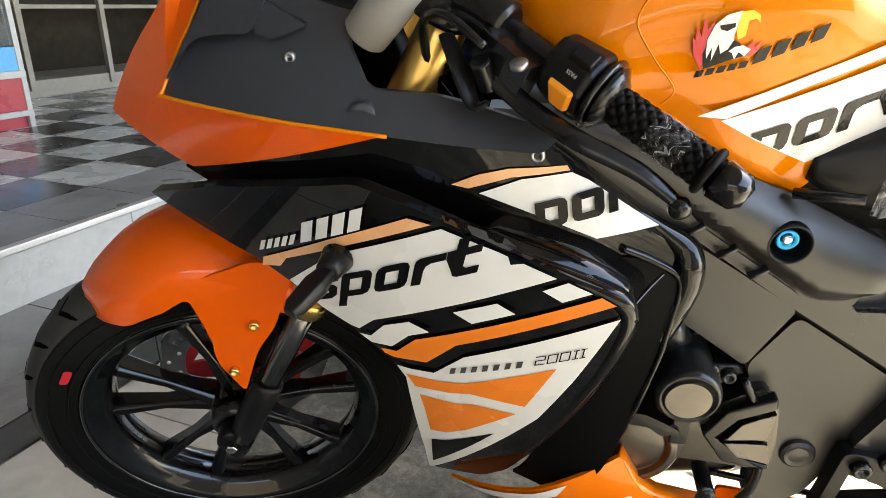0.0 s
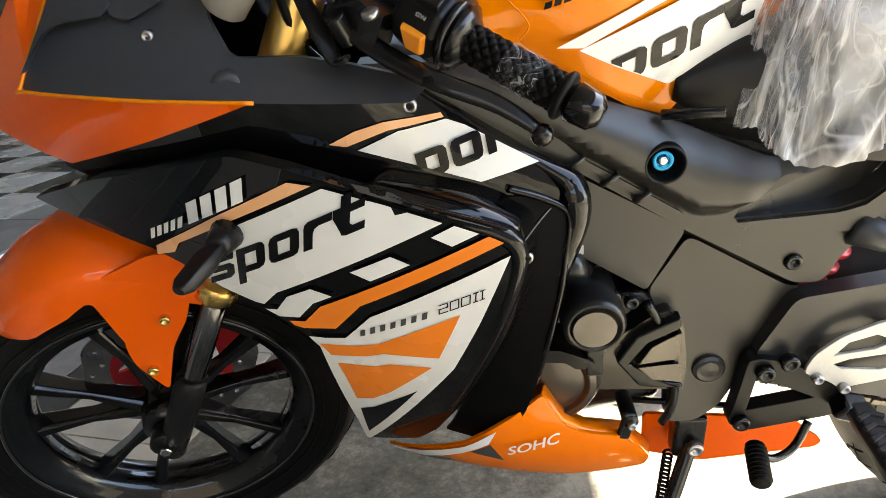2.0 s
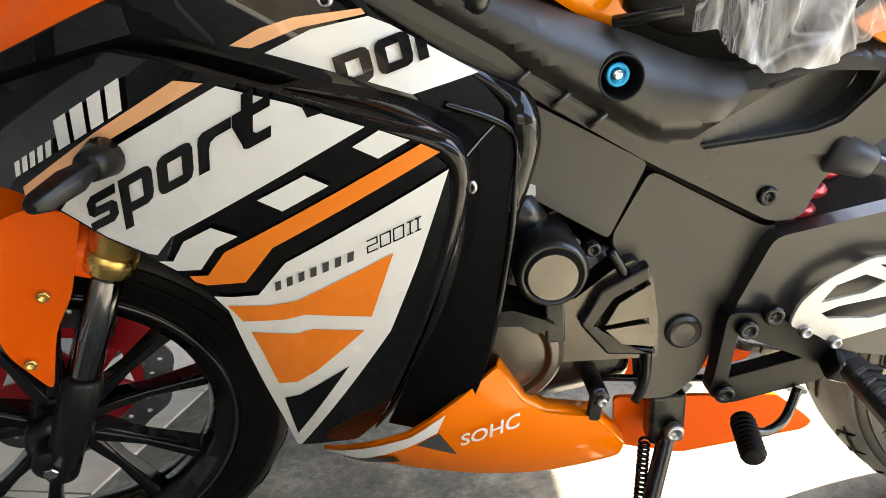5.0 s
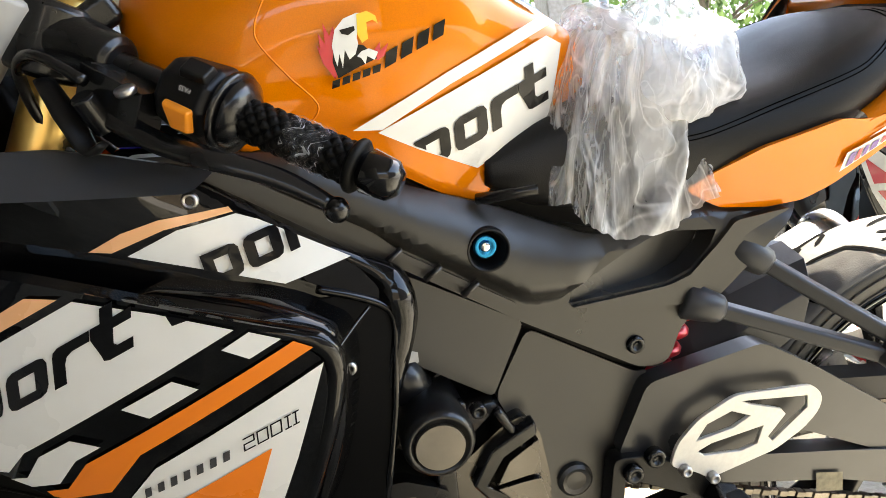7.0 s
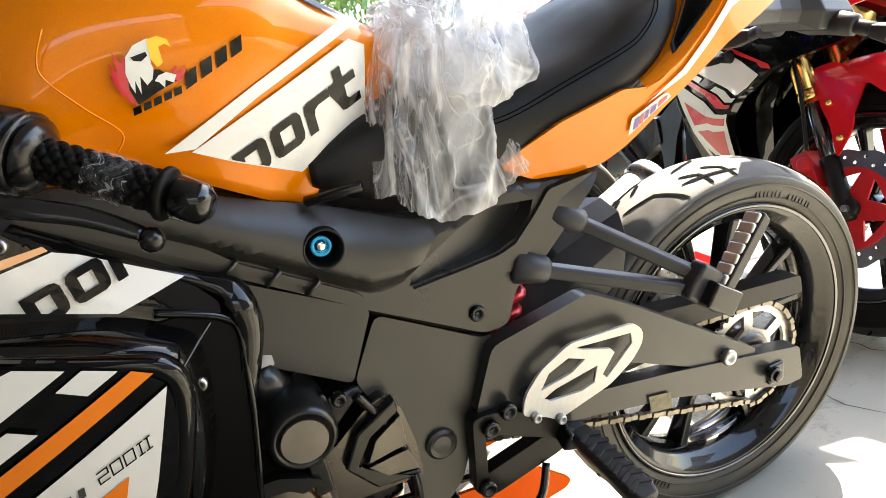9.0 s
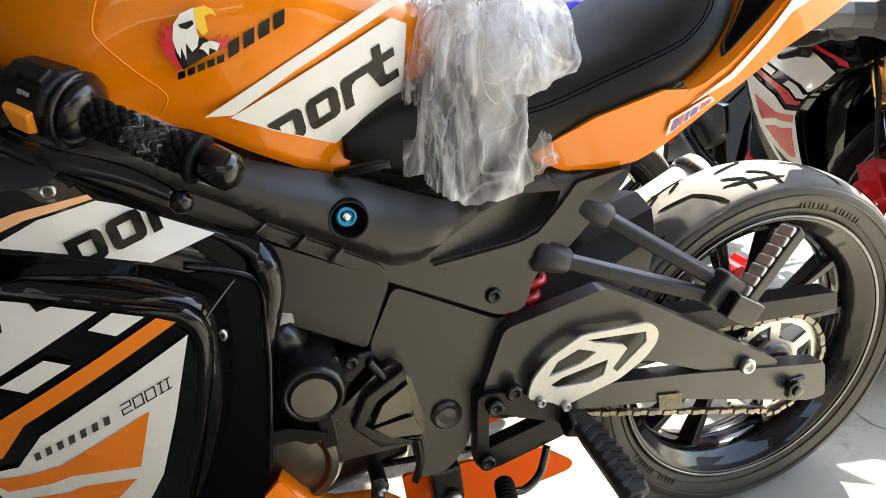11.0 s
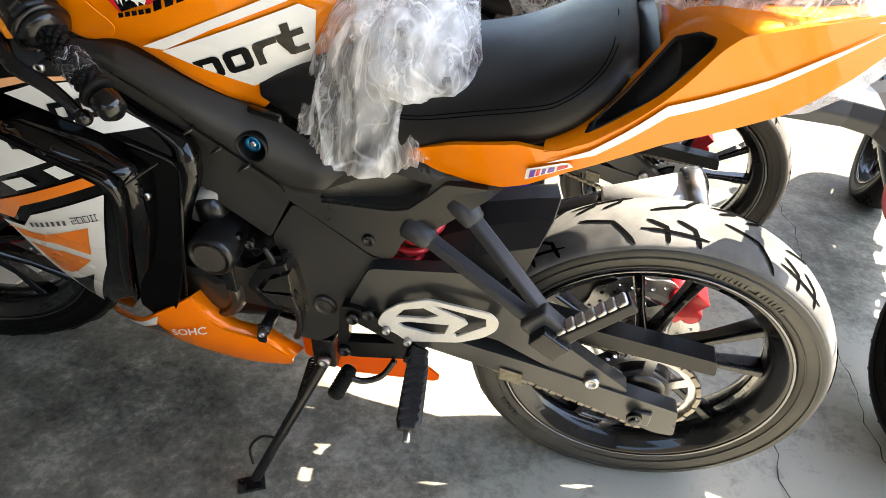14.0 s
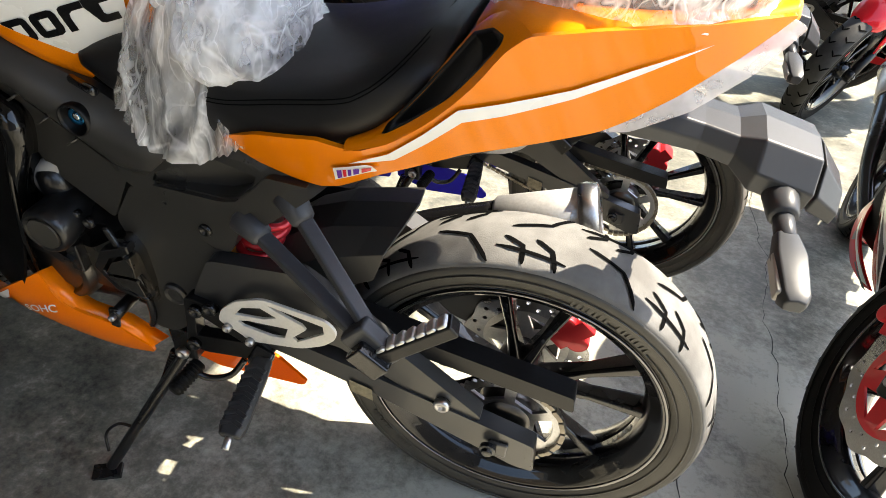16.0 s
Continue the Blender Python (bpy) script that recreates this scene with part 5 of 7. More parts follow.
    # scoop walls between outer and inner fairing
    for side in (-1, 1):
        bm = bmesh.new()
        rim = spline([(-0.95, 0.752), (-0.87, 0.728), (-0.82, 0.7), (-0.799, 0.675), (-0.802, 0.61), (-0.82, 0.54), (-0.855, 0.45), (-0.895, 0.36), (-0.92, 0.31)])
        rows = [(bm.verts.new((x, -side * (fo(x, z) + 0.012), z)), bm.verts.new((x + 0.03, -side * (fi(x, z) + 0.004), z))) for x, z in rim]
        for p, q in zip(rows, rows[1:]):
            bm.faces.new((p[0], q[0], q[1], p[1]))
        part("scoop_wall", bm, BLACK_GLOSS, m, solid=0.003)
    outer = panel(m, "side_fairing", [(-1.373, 0.718), (-1.249, 0.759), (-1.069, 0.795), *spline([(-1.013, 0.78), (-0.95, 0.757), (-0.866, 0.724), (-0.813, 0.703), (-0.795, 0.691), (-0.787, 0.675), (-0.789, 0.648), (-0.805, 0.594), (-0.836, 0.516), (-0.87, 0.434), (-0.91, 0.345)]), (-0.945, 0.3), (-1.03, 0.274), (-1.025, 0.341), (-1.019, 0.405), (-1.019, 0.468), (-1.024, 0.509), (-1.042, 0.553), (-1.061, 0.573), (-1.093, 0.604), (-1.129, 0.622), (-1.17, 0.653), (-1.205, 0.672)], fo, BLACK_GLOSS, 0.022, 0.006, 0.008, 0.02, "gloss black side fairing with white and orange graphics")
    for pts, mat, lift in (
            ([(-0.98, 0.761), (-0.923, 0.742), (-0.867, 0.718), (-1.062, 0.627), (-1.083, 0.607), (-1.093, 0.609), (-1.128, 0.627), (-1.166, 0.656), (-1.119, 0.695), (-1.088, 0.715)], WHITE_DECAL, 0.0035),
            ([(-1.014, 0.768), (-0.99, 0.764), (-1.084, 0.724), (-1.163, 0.688), (-1.174, 0.674), (-1.201, 0.667), (-1.197, 0.68), (-1.1, 0.729)], PEACH_DECAL, 0.0035),
            ([(-0.856, 0.714), (-0.832, 0.703), (-0.86, 0.69), (-0.88, 0.702)], WHITE_DECAL, 0.0035),
            ([(-0.924, 0.681), (-0.905, 0.67), (-0.95, 0.649), (-0.97, 0.661)], WHITE_DECAL, 0.0042),
            ([(-1.02, 0.636), (-0.997, 0.626), (-1.022, 0.614), (-1.044, 0.59), (-1.069, 0.589), (-1.084, 0.6), (-1.069, 0.6), (-1.051, 0.622)], WHITE_DECAL, 0.0042),
            ([(-0.823, 0.699), (-0.808, 0.69), (-0.968, 0.612), (-1.004, 0.574), (-1.044, 0.571), (-1.055, 0.575), (-1.059, 0.582), (-1.039, 0.583), (-1.015, 0.609), (-0.998, 0.617)], ORANGE_DECAL, 0.0035),
            ([(-0.802, 0.674), (-0.818, 0.634), (-0.839, 0.582), (-0.874, 0.504), (-0.974, 0.355), (-1.022, 0.283), (-1.027, 0.283), (-1.021, 0.341), (-1.016, 0.405), (-1.015, 0.468), (-1.02, 0.51), (-1.032, 0.538), (-1.042, 0.557), (-1.023, 0.556), (-0.996, 0.558), (-0.96, 0.595)], WHITE_DECAL, 0.0035),
            ([(-0.859, 0.598), (-0.89, 0.525), (-0.955, 0.532), (-0.977, 0.526), (-1.021, 0.524), (-1.031, 0.545), (-0.989, 0.545), (-0.959, 0.55)], ORANGE_DECAL, 0.0043),
            ([(-0.9, 0.507), (-0.951, 0.512), (-0.97, 0.506), (-1.017, 0.509), (-1.013, 0.478), (-1.01, 0.426), (-0.988, 0.429), (-0.962, 0.448)], ORANGE_DECAL, 0.0043),
            ([(-0.925, 0.455), (-0.965, 0.421), (-0.991, 0.405), (-1.011, 0.398), (-1.017, 0.316)], BLACK_DECAL, 0.0043),
            ([(-0.915, 0.74), (-0.898, 0.733), (-0.912, 0.73)], BLACK_DECAL, 0.0045)):
        decal(outer, "graphic", pts, fo, mat, lift)
    # the word runs uphill to the rear
    squared(outer, "lettering", "sport", (-1.141, 0.633), (0.196, 0.084), (0.008, 0.035), fo, BLACK_DECAL)
    thin_figures(outer, "lettering", "200II", (-0.882, 0.6005), (0.052, 0.0205), (0.0012, 0.0125), fo, BLACK_DECAL)
    for (x0, z0), (ux, uz), (hx, hz), n, mat, fill in (((-0.977, 0.563), (0.087, 0.033), (0.002, 0.0105), 7, GREY_DECAL, 0.5), ((-1.199, 0.69), (0.054, 0.023), (0.006, 0.0145), 5, WHITE_DECAL, 0.66), ((-1.139, 0.7155), (0.079, 0.034), (0.006, 0.0265), 4, WHITE_DECAL, 0.74)):
        for k in range(n):
            p, q = k / n, (k + fill) / n
            decal(outer, "brand_bar", [(x0 + ux * p, z0 + uz * p), (x0 + ux * q, z0 + uz * q), (x0 + ux * q + hx, z0 + uz * q + hz), (x0 + ux * p + hx, z0 + uz * p + hz)], fo, mat, 0.0045, both=False)
    decal(inner, "graphic", [(-0.949, 0.777), (-0.907, 0.792), (-0.858, 0.797), (-0.84, 0.788), (-0.764, 0.738), (-0.827, 0.727), (-0.886, 0.752)], fi, WHITE_DECAL)
    decal(inner, "graphic", [(-0.977, 0.786), (-0.96, 0.782), (-0.917, 0.794), (-0.86, 0.799), (-0.863, 0.804), (-0.92, 0.803), (-0.95, 0.797)], fi, PEACH_DECAL)
    squared(inner, "lettering", "por", (-0.889, 0.738), (0.1, 0.0235), (-0.004, 0.029), fi, BLACK_DECAL, lift=0.006, clip=(((-0.949, 0.778), (-0.83, 0.7285)), ((-0.764, 0.739), (-0.84, 0.789))))
    bolt(m, (-0.893, -0.15, 0.814), 0.008)
    bolt(m, (-0.783, -0.166, 0.638), 0.008)
    # rolled rear edge of the outer skin, and the swelling rear edge of the inner one
    for side in (-1, 1):
        part("fairing_roll", sweep([(x, -side * (fo(x, z) + 0.0085), z) for x, z in ((-1.02, 0.776), (-0.95, 0.75), (-0.866, 0.717), (-0.818, 0.697), (-0.802, 0.687), (-0.795, 0.672), (-0.797, 0.646), (-0.813, 0.592), (-0.844, 0.514), (-0.878, 0.432), (-0.915, 0.35))], [0.004, 0.006, 0.008, 0.0105, 0.0115, 0.0115, 0.011, 0.0105, 0.01, 0.009, 0.006], 14), BLACK_GLOSS, outer)
        run = [(-0.79, 0.752, 0.003, -0.001), (-0.757, 0.727, 0.009, 0.001), (-0.733, 0.705, 0.018, 0.007), (-0.727, 0.686, 0.02, 0.011), (-0.727, 0.66, 0.018, 0.007), (-0.744, 0.608, 0.014, 0.003), (-0.788, 0.493, 0.014, 0.001), (-0.828, 0.36, 0.01, 0.0)]
        part("edge_roll", sweep([(x, -side * (fi(x, z) + 0.9 * r - o), z) for x, z, r, o in run], [r for x, z, r, o in run], 20), BLACK_GLOSS, inner)
    part("channel_vane", sweep([(-0.79, -0.2, 0.672), (-0.77, -0.176, 0.684), (-0.755, -0.16, 0.692)], [0.0018, 0.0022, 0.0018], 6), BLACK_GLOSS, inner)
    # indicator on the fairing
    for side in (-1, 1):
        ind = empty("front_indicator", None, m)
        part("base", rod((-1.093, side * 0.2, 0.71), (-1.096, side * 0.23, 0.708), 0.018, 0.013, 16), BLACK_PLASTIC, ind)
        pod = loft([(0.0, [(0, -0.008), (0.01, -0.007), (0.013, 0), (0.01, 0.007), (0, 0.008)]), (0.03, [(0, -0.014), (0.014, -0.012), (0.017, 0), (0.013, 0.01), (0, 0.012)]), (0.075, [(0, -0.012), (0.012, -0.01), (0.014, 0), (0.011, 0.008), (0, 0.01)]), (0.088, [(0, -0.007), (0.006, -0.006), (0.008, 0), (0.006, 0.005), (0, 0.006)])])
        pod.transform(Matrix.Diagonal((0.74, 0.8, 0.8, 1)))
        pod.transform(Matrix.Translation((-1.096, side * 0.226, 0.708)) @ Vector((-0.32, side * 0.93, -0.18)).to_track_quat("X", "Z").to_matrix().to_4x4())
        part("pod", pod, BLACK_PLASTIC, ind, bevel=0.002)

    # --- nose
    cy = surf((-1.031, 0.841, -0.19), (-1.297, 0.866, -0.135), (-1.306, 0.765, -0.10), (-1.16, 0.803, -0.155), (-1.452, 0.798, -0.015), (-1.38, 0.92, -0.03), (-1.27, 1.0, -0.06), (-1.255, 0.96, -0.075))
    ci = surf((-1.032, 0.841, -0.19), (-1.063, 0.852, -0.173), (-1.144, 0.9, -0.124), (-1.29, 0.868, -0.135), (-1.24, 0.95, -0.075), (-0.9, 0.84, -0.15), (-1.0, 0.9, -0.12), (-1.15, 0.97, -0.06))
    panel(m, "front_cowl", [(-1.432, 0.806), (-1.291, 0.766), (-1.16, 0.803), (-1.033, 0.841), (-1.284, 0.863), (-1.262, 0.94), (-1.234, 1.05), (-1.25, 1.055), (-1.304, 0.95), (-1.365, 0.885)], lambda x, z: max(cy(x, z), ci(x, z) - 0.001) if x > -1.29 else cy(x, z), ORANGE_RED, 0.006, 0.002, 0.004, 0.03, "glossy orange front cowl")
    panel(m, "inner_cowl", [(-1.283, 0.862), (-1.033, 0.84), (-0.888, 0.823), (-0.868, 0.836), (-0.951, 0.861), (-0.995, 0.871), (-1.06, 0.876), (-1.085, 0.91), (-1.09, 0.96), (-1.13, 1.02), (-1.2, 1.06), (-1.232, 1.05), (-1.262, 0.94)], lambda x, z: ci(x, z) - 0.006, COWL_PLASTIC, 0.008, 0.004, 0.006, 0.02, "matt black inner cowl panel")
    for side in (-1, 1):
        part("cowl_edging", sweep([(x, -side * (ci(x, z) - 0.009), z) for x, z in ((-1.235, 1.04), (-1.262, 0.94), (-1.282, 0.868), (-1.274, 0.861), (-1.15, 0.851), (-1.035, 0.841))], 0.0022, 6), ORANGE, m)
        part("cowl_boss", lathe([(0.006, 0.016), (-0.004, 0.015), (-0.002, 0.006)], 20, centre=(-1.064, side * 0.172, 0.853)), COWL_PLASTIC, m)
    panel(m, "cowl_swell", [(-1.278, 0.872), (-1.269, 0.896), (-1.254, 0.912), (-1.228, 0.919), (-1.192, 0.919), (-1.184, 0.927), (-1.176, 0.96), (-1.18, 1.02), (-1.222, 1.03), (-1.25, 0.945)], lambda x, z: ci(x, z) - 0.02, COWL_PLASTIC, 0.018, 0.014, 0.012, 0.012)
    panel(m, "cowl_wedge", [(-1.186, 0.922), (-1.188, 0.95), (-1.13, 0.928), (-1.165, 0.914)], lambda x, z: ci(x, z) - 0.014, COWL_PLASTIC, 0.012, 0.008, 0.004, 0.012)
    for side in (-1, 1):
        part("cowl_port", lathe([(0.004, 0.016), (-0.003, 0.0145), (0.012, 0.011)], 24, centre=(-1.203, side * (-ci(-1.203, 0.957) + 0.019), 0.957)), BLACK_PLASTIC, m)
    part("headlamp_shell", box((0.13, 0.1, 0.15), (-1.13, 0.045, 0.885), (0, -20, 0)), DEEP_BLACK, m, bevel=0.02)
    part("fork_cover", rod((-1.075, -0.105, 0.915), (-1.0, -0.125, 1.0), 0.024, 0.027, 24), BRACKET_PALE, m, "pale grey round cover")
    bolt(m, (-1.144, -0.131, 0.9), 0.0062)
    part("dash", loft([(-1.2, [(0, 0.93), (0.06, 0.93), (0.08, 0.95), (0.06, 0.97), (0, 0.98)]), (-1.08, [(0, 0.92), (0.08, 0.92), (0.1, 0.94), (0.08, 0.97), (0, 0.985)])]), BLACK_PLASTIC, m, bevel=0.006)

    # --- belly pan
    by = surf((-0.98, 0.3, -0.11), (-0.881, 0.338, -0.17), (-0.773, 0.421, -0.16), (-0.628, 0.273, -0.14), (-0.7, 0.25, -0.13), (-0.85, 0.25, -0.12))
    belly = panel(m, "belly_pan", [(-0.993, 0.288), (-0.875, 0.35), (-0.83, 0.385), (-0.768, 0.426), (-0.743, 0.377), (-0.718, 0.358), (-0.66, 0.336), (-0.617, 0.274), (-0.622, 0.252), (-0.727, 0.241), (-0.8, 0.243), (-0.877, 0.257), (-0.945, 0.268)], by, BELLY_ORANGE, 0.006, 0.002, 0.006, 0.03, "orange belly pan")
    decal(belly, "graphic", [(-0.985, 0.291), (-0.873, 0.347), (-0.83, 0.38), (-0.842, 0.353), (-0.881, 0.325), (-0.945, 0.278)], by, WHITE_DECAL)
    decal(belly, "graphic", [(-0.97, 0.272), (-0.9, 0.298), (-0.89, 0.288), (-0.94, 0.262)], by, BLACK_DECAL)
    decal(belly, "vent", [(-0.868, 0.332), (-0.839, 0.352), (-0.822, 0.31)], by, GREY_DECAL)
    lettering(belly, "lettering", "SOHC", (-0.817, 0.329), (0.068, 0.022), (0.002, 0.02), by, WHITE_DECAL, bold=0.015)
    for side in (-1, 1):
        bm = bmesh.new()
        top = [(-0.768, 0.426), (-0.743, 0.377), (-0.718, 0.358), (-0.66, 0.336), (-0.617, 0.274)]
        rows = [(bm.verts.new((x, -side * (by(x, z) + 0.002), z)), bm.verts.new((x + 0.008, -side * (by(x, z) + 0.035), z - 0.006))) for x, z in top]
        for p, q in zip(rows, rows[1:]):
            bm.faces.new((p[0], q[0], q[1], p[1]))
        part("belly_edge", bm, BELLY_ORANGE, belly, solid=0.003)
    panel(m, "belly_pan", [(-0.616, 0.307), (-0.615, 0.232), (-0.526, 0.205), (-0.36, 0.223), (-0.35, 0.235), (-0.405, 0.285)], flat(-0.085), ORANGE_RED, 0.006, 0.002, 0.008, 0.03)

    # --- engine
    part("crankcase", loft([(-0.86, [(0, 0.33), (0.05, 0.33), (0.07, 0.36), (0.07, 0.47), (0.05, 0.5), (0, 0.5)]), (-0.74, [(0, 0.31), (0.08, 0.31), (0.105, 0.34), (0.105, 0.47), (0.08, 0.52), (0, 0.53)]), (-0.6, [(0, 0.33), (0.08, 0.33), (0.1, 0.36), (0.1, 0.5), (0.08, 0.53), (0, 0.54)])]), ENGINE_BLACK, m, "black engine crankcase", bevel=0.01)
    part("cylinder", rod((-0.74, 0, 0.5), (-0.82, 0, 0.68), 0.075, 0.07, 12), ENGINE_BLACK, m)
    for k in range(5):
        part("cooling_fin", box((0.17, 0.19, 0.004), (-0.752 - 0.013 * k, 0, 0.545 + 0.028 * k), (0, -24, 0)), ENGINE_BLACK, m, smooth=False, bevel=0.0015)
    part("generator_cover", lathe([(0.02, 0.072), (-0.02, 0.07), (-0.032, 0.062), (-0.034, 0.052), (-0.026, 0.047), (-0.03, 0.03), (-0.03, 0.004)], 40, centre=(-0.757, -0.108, 0.42)), ENGINE_GREY, m, "grey engine side cover", bevel=0.002)
    part("cover_ridge", thick(sheet(round_poly([(-0.84, 0.46), (-0.80, 0.487), (-0.745, 0.487), (-0.71, 0.47), (-0.698, 0.461), (-0.724, 0.454), (-0.735, 0.466), (-0.775, 0.47), (-0.81, 0.455)], 0.006), flat(-0.15), 1.0), 0.03), ENGINE_BLACK, m, bevel=0.004)
    part("cover_slot", box((0.004, 0.006, 0.03), (-0.783, -0.147, 0.425), (0, 12, 0)), GROOVE, m)
    part("starter_motor", lathe([(0.08, 0.039), (-0.03, 0.038), (-0.037, 0.034), (-0.038, 0.0305), (-0.034, 0.0295), (-0.034, 0.002)], 40, centre=(-0.706, -0.135, 0.535)), ENGINE_BLACK, m)
    part("starter_face", lathe([(0, 0.0265), (-0.0036, 0.0255), (-0.0036, 0.002)], 40, centre=(-0.706, -0.1685, 0.533)), CAP_GREY, m, "dull grey round cap", smooth=False)
    part("starter_neck", rod((-0.722, -0.10, 0.56), (-0.735, -0.10, 0.60), 0.028, 0.022, 16, 0.006), ENGINE_BLACK, m)
    part("sprocket_cover", thick(sheet(round_poly([(-0.712, 0.5), (-0.68, 0.477), (-0.63, 0.514), (-0.606, 0.523), (-0.588, 0.498), (-0.58, 0.444), (-0.579, 0.393), (-0.662, 0.398), (-0.712, 0.4)], 0.008), flat(-0.128), 1.0), 0.03), ENGINE_GREY, m, bevel=0.006)
    part("cover_chevron", thick(sheet([(-0.596, 0.52), (-0.649, 0.494), (-0.672, 0.454), (-0.641, 0.411), (-0.584, 0.404), (-0.586, 0.413), (-0.629, 0.422), (-0.655, 0.452), (-0.634, 0.483), (-0.594, 0.504)], flat(-0.141), 1.0), 0.02), ENGINE_BLACK, m, bevel=0.004)
    for tri in ([(-0.594, 0.498), (-0.594, 0.455), (-0.646, 0.4525), (-0.63, 0.479)], [(-0.594, 0.4485), (-0.586, 0.416), (-0.626, 0.425), (-0.646, 0.448)]):
        part("cover_chevron", thick(sheet(tri, lambda x, z: -0.142 - 0.1 * max(0, -0.61 - x), 0.02), 0.016), ENGINE_GREY, m, bevel=0.0025)
    part("cover_block", box((0.022, 0.02, 0.055), (-0.7, -0.135, 0.465)), ENGINE_BLACK, m, bevel=0.003)
    bolt(m, (-0.656, -0.13, 0.542), 0.009, ENGINE_BLACK)
    bolt(m, (-0.676, -0.13, 0.552), 0.007, ENGINE_BLACK)
    part("wrapped_hose", sweep([(-0.76, -0.09, 0.55), (-0.745, -0.1, 0.585), (-0.715, -0.09, 0.605), (-0.68, -0.06, 0.60)], [0.015, 0.018, 0.017, 0.014], 10), BRACKET_PALE, m, "hose wrapped in clear film")
    # gear lever
    part("gear_shaft", rod((-0.652, -0.10, 0.362), (-0.652, -0.155, 0.362), 0.011, 0.011, 12), ENGINE_BLACK, m)
    part("gear_arm", box((0.018, 0.008, 0.045), (-0.657, -0.15, 0.352), (0, 10, 0)), ENGINE_BLACK, m, bevel=0.004)
    bolt(m, (-0.652, -0.156, 0.362), 0.006)
    part("gear_link", rod((-0.645, -0.1, 0.352), (-0.43, -0.12, 0.338), 0.0045), ENGINE_BLACK, m)
    part("gear_lever", sweep([(-0.42, -0.15, 0.345), (-0.44, -0.165, 0.315), (-0.47, -0.18, 0.312), (-0.495, -0.185, 0.325)], 0.0055), ENGINE_BLACK, m)
    gr = part("gear_rubber", rod((-0.493, -0.168, 0.326), (-0.505, -0.225, 0.318), 0.0125, 0.0125, 14), RUBBER, m, "ribbed rubber gear lever pad")
    for k in range(8):
        part("pad_rib", rod((-0.4945 - 0.0012 * k, -0.175 - 0.006 * k, 0.325 - 0.0009 * k), (-0.4951 - 0.0012 * k, -0.178 - 0.006 * k, 0.3246 - 0.0009 * k), 0.0142, 0.0142, 14), RUBBER, gr)

    # --- side stand
    part("side_stand", joined(rod((-0.556, -0.118, 0.28), (-0.668, -0.262, 0.058), 0.011, 0.01, 12), box((0.05, 0.028, 0.01), (-0.674, -0.268, 0.047), (8, -3, 25))), ENGINE_BLACK, m, "black side stand", bevel=0.002)
    part("stand_tang", sweep([(-0.63, -0.215, 0.135), (-0.66, -0.22, 0.14), (-0.68, -0.235, 0.12), (-0.672, -0.25, 0.09)], 0.003, 6), ENGINE_BLACK, m)
    part("stand_bracket", box((0.045, 0.03, 0.075), (-0.56, -0.11, 0.295)), ENGINE_BLACK, m, bevel=0.006)
    bolt(m, (-0.556, -0.132, 0.285), 0.012, STEEL)
    coil = [(-0.586 - 0.018 * k / 150 + 0.006 * math.cos(k * 0.62), -0.118 - 0.04 * k / 150 + 0.006 * math.sin(k * 0.62), 0.262 - 0.075 * k / 150) for k in range(150)]
    part("stand_spring", sweep(coil, 0.0022, 5), ENGINE_BLACK, m)

    tag = part("tag", box((0.03, 0.002, 0.045), (0, 0, 0)), ORANGE_PLASTIC, m, "orange paper tag")
    tag.matrix_basis = pose(-0.452, -0.085, 0.5, 0, 25, 20)
    # --- rear shock, hugger, exhaust
    coil = [(-0.386 - 0.06 * k / 60 + 0.03 * math.cos(k * 0.62), -0.058 + 0.03 * math.sin(k * 0.62), 0.6 - 0.13 * k / 60) for k in range(60)]
    part("shock_spring", sweep(coil, 0.0065, 8), RED_ANO, m, "red shock absorber spring")
    part("shock_body", rod((-0.372, -0.058, 0.64), (-0.45, -0.058, 0.44), 0.018, 0.018, 14), STEEL, m)
    bm = bmesh.new()
    rows = []
    for x, lean_in, crest, low in ((-0.19, 0.036, 0.622, 0.535), (-0.235, 0.03, 0.612, 0.51), (-0.3, 0.02, 0.594, 0.475), (-0.36, 0.01, 0.565, 0.43), (-0.42, 0.0, 0.515, 0.38)):
        rows.append([bm.verts.new((x - lean_in * f, y, crest + (low - crest) * g)) for y, f, g in ((-0.088, 1.0, 1.0), (-0.084, 0.62, 0.42), (-0.05, 0.2, 0.1), (0, 0, 0), (0.05, 0.2, 0.1), (0.084, 0.62, 0.42), (0.088, 1.0, 1.0))])
    for p, q in zip(rows, rows[1:]):
        for k in range(6):
            bm.faces.new((p[k], p[k + 1], q[k + 1], q[k]))
    part("hugger", bm, GREY_PLASTIC, m, "black rear hugger mudguard", smooth=False, solid=0.004, bevel=0.001)
    part("seat_tray", loft([(-0.27, [(0, 0.73), (0.1, 0.73), (0.12, 0.75), (0.12, 0.785), (0, 0.79)]), (-0.16, [(0, 0.79), (0.1, 0.79), (0.122, 0.82), (0.122, 0.862), (0, 0.87)]), (-0.095, [(0, 0.86), (0.08, 0.86), (0.1, 0.88), (0.1, 0.932), (0, 0.94)])]), BLACK_PLASTIC, m, bevel=0.004)
    part("under_tail", loft([(-0.5, [(0, 0.66), (0.06, 0.66), (0.08, 0.69), (0.08, 0.76), (0, 0.77)]), (-0.2, [(0, 0.72), (0.07, 0.72), (0.1, 0.74), (0.1, 0.8), (0, 0.82)]), (0.06, [(0, 0.84), (0.05, 0.84), (0.06, 0.86), (0.06, 0.9), (0, 0.91)])]), BLACK_PLASTIC, m, bevel=0.006)
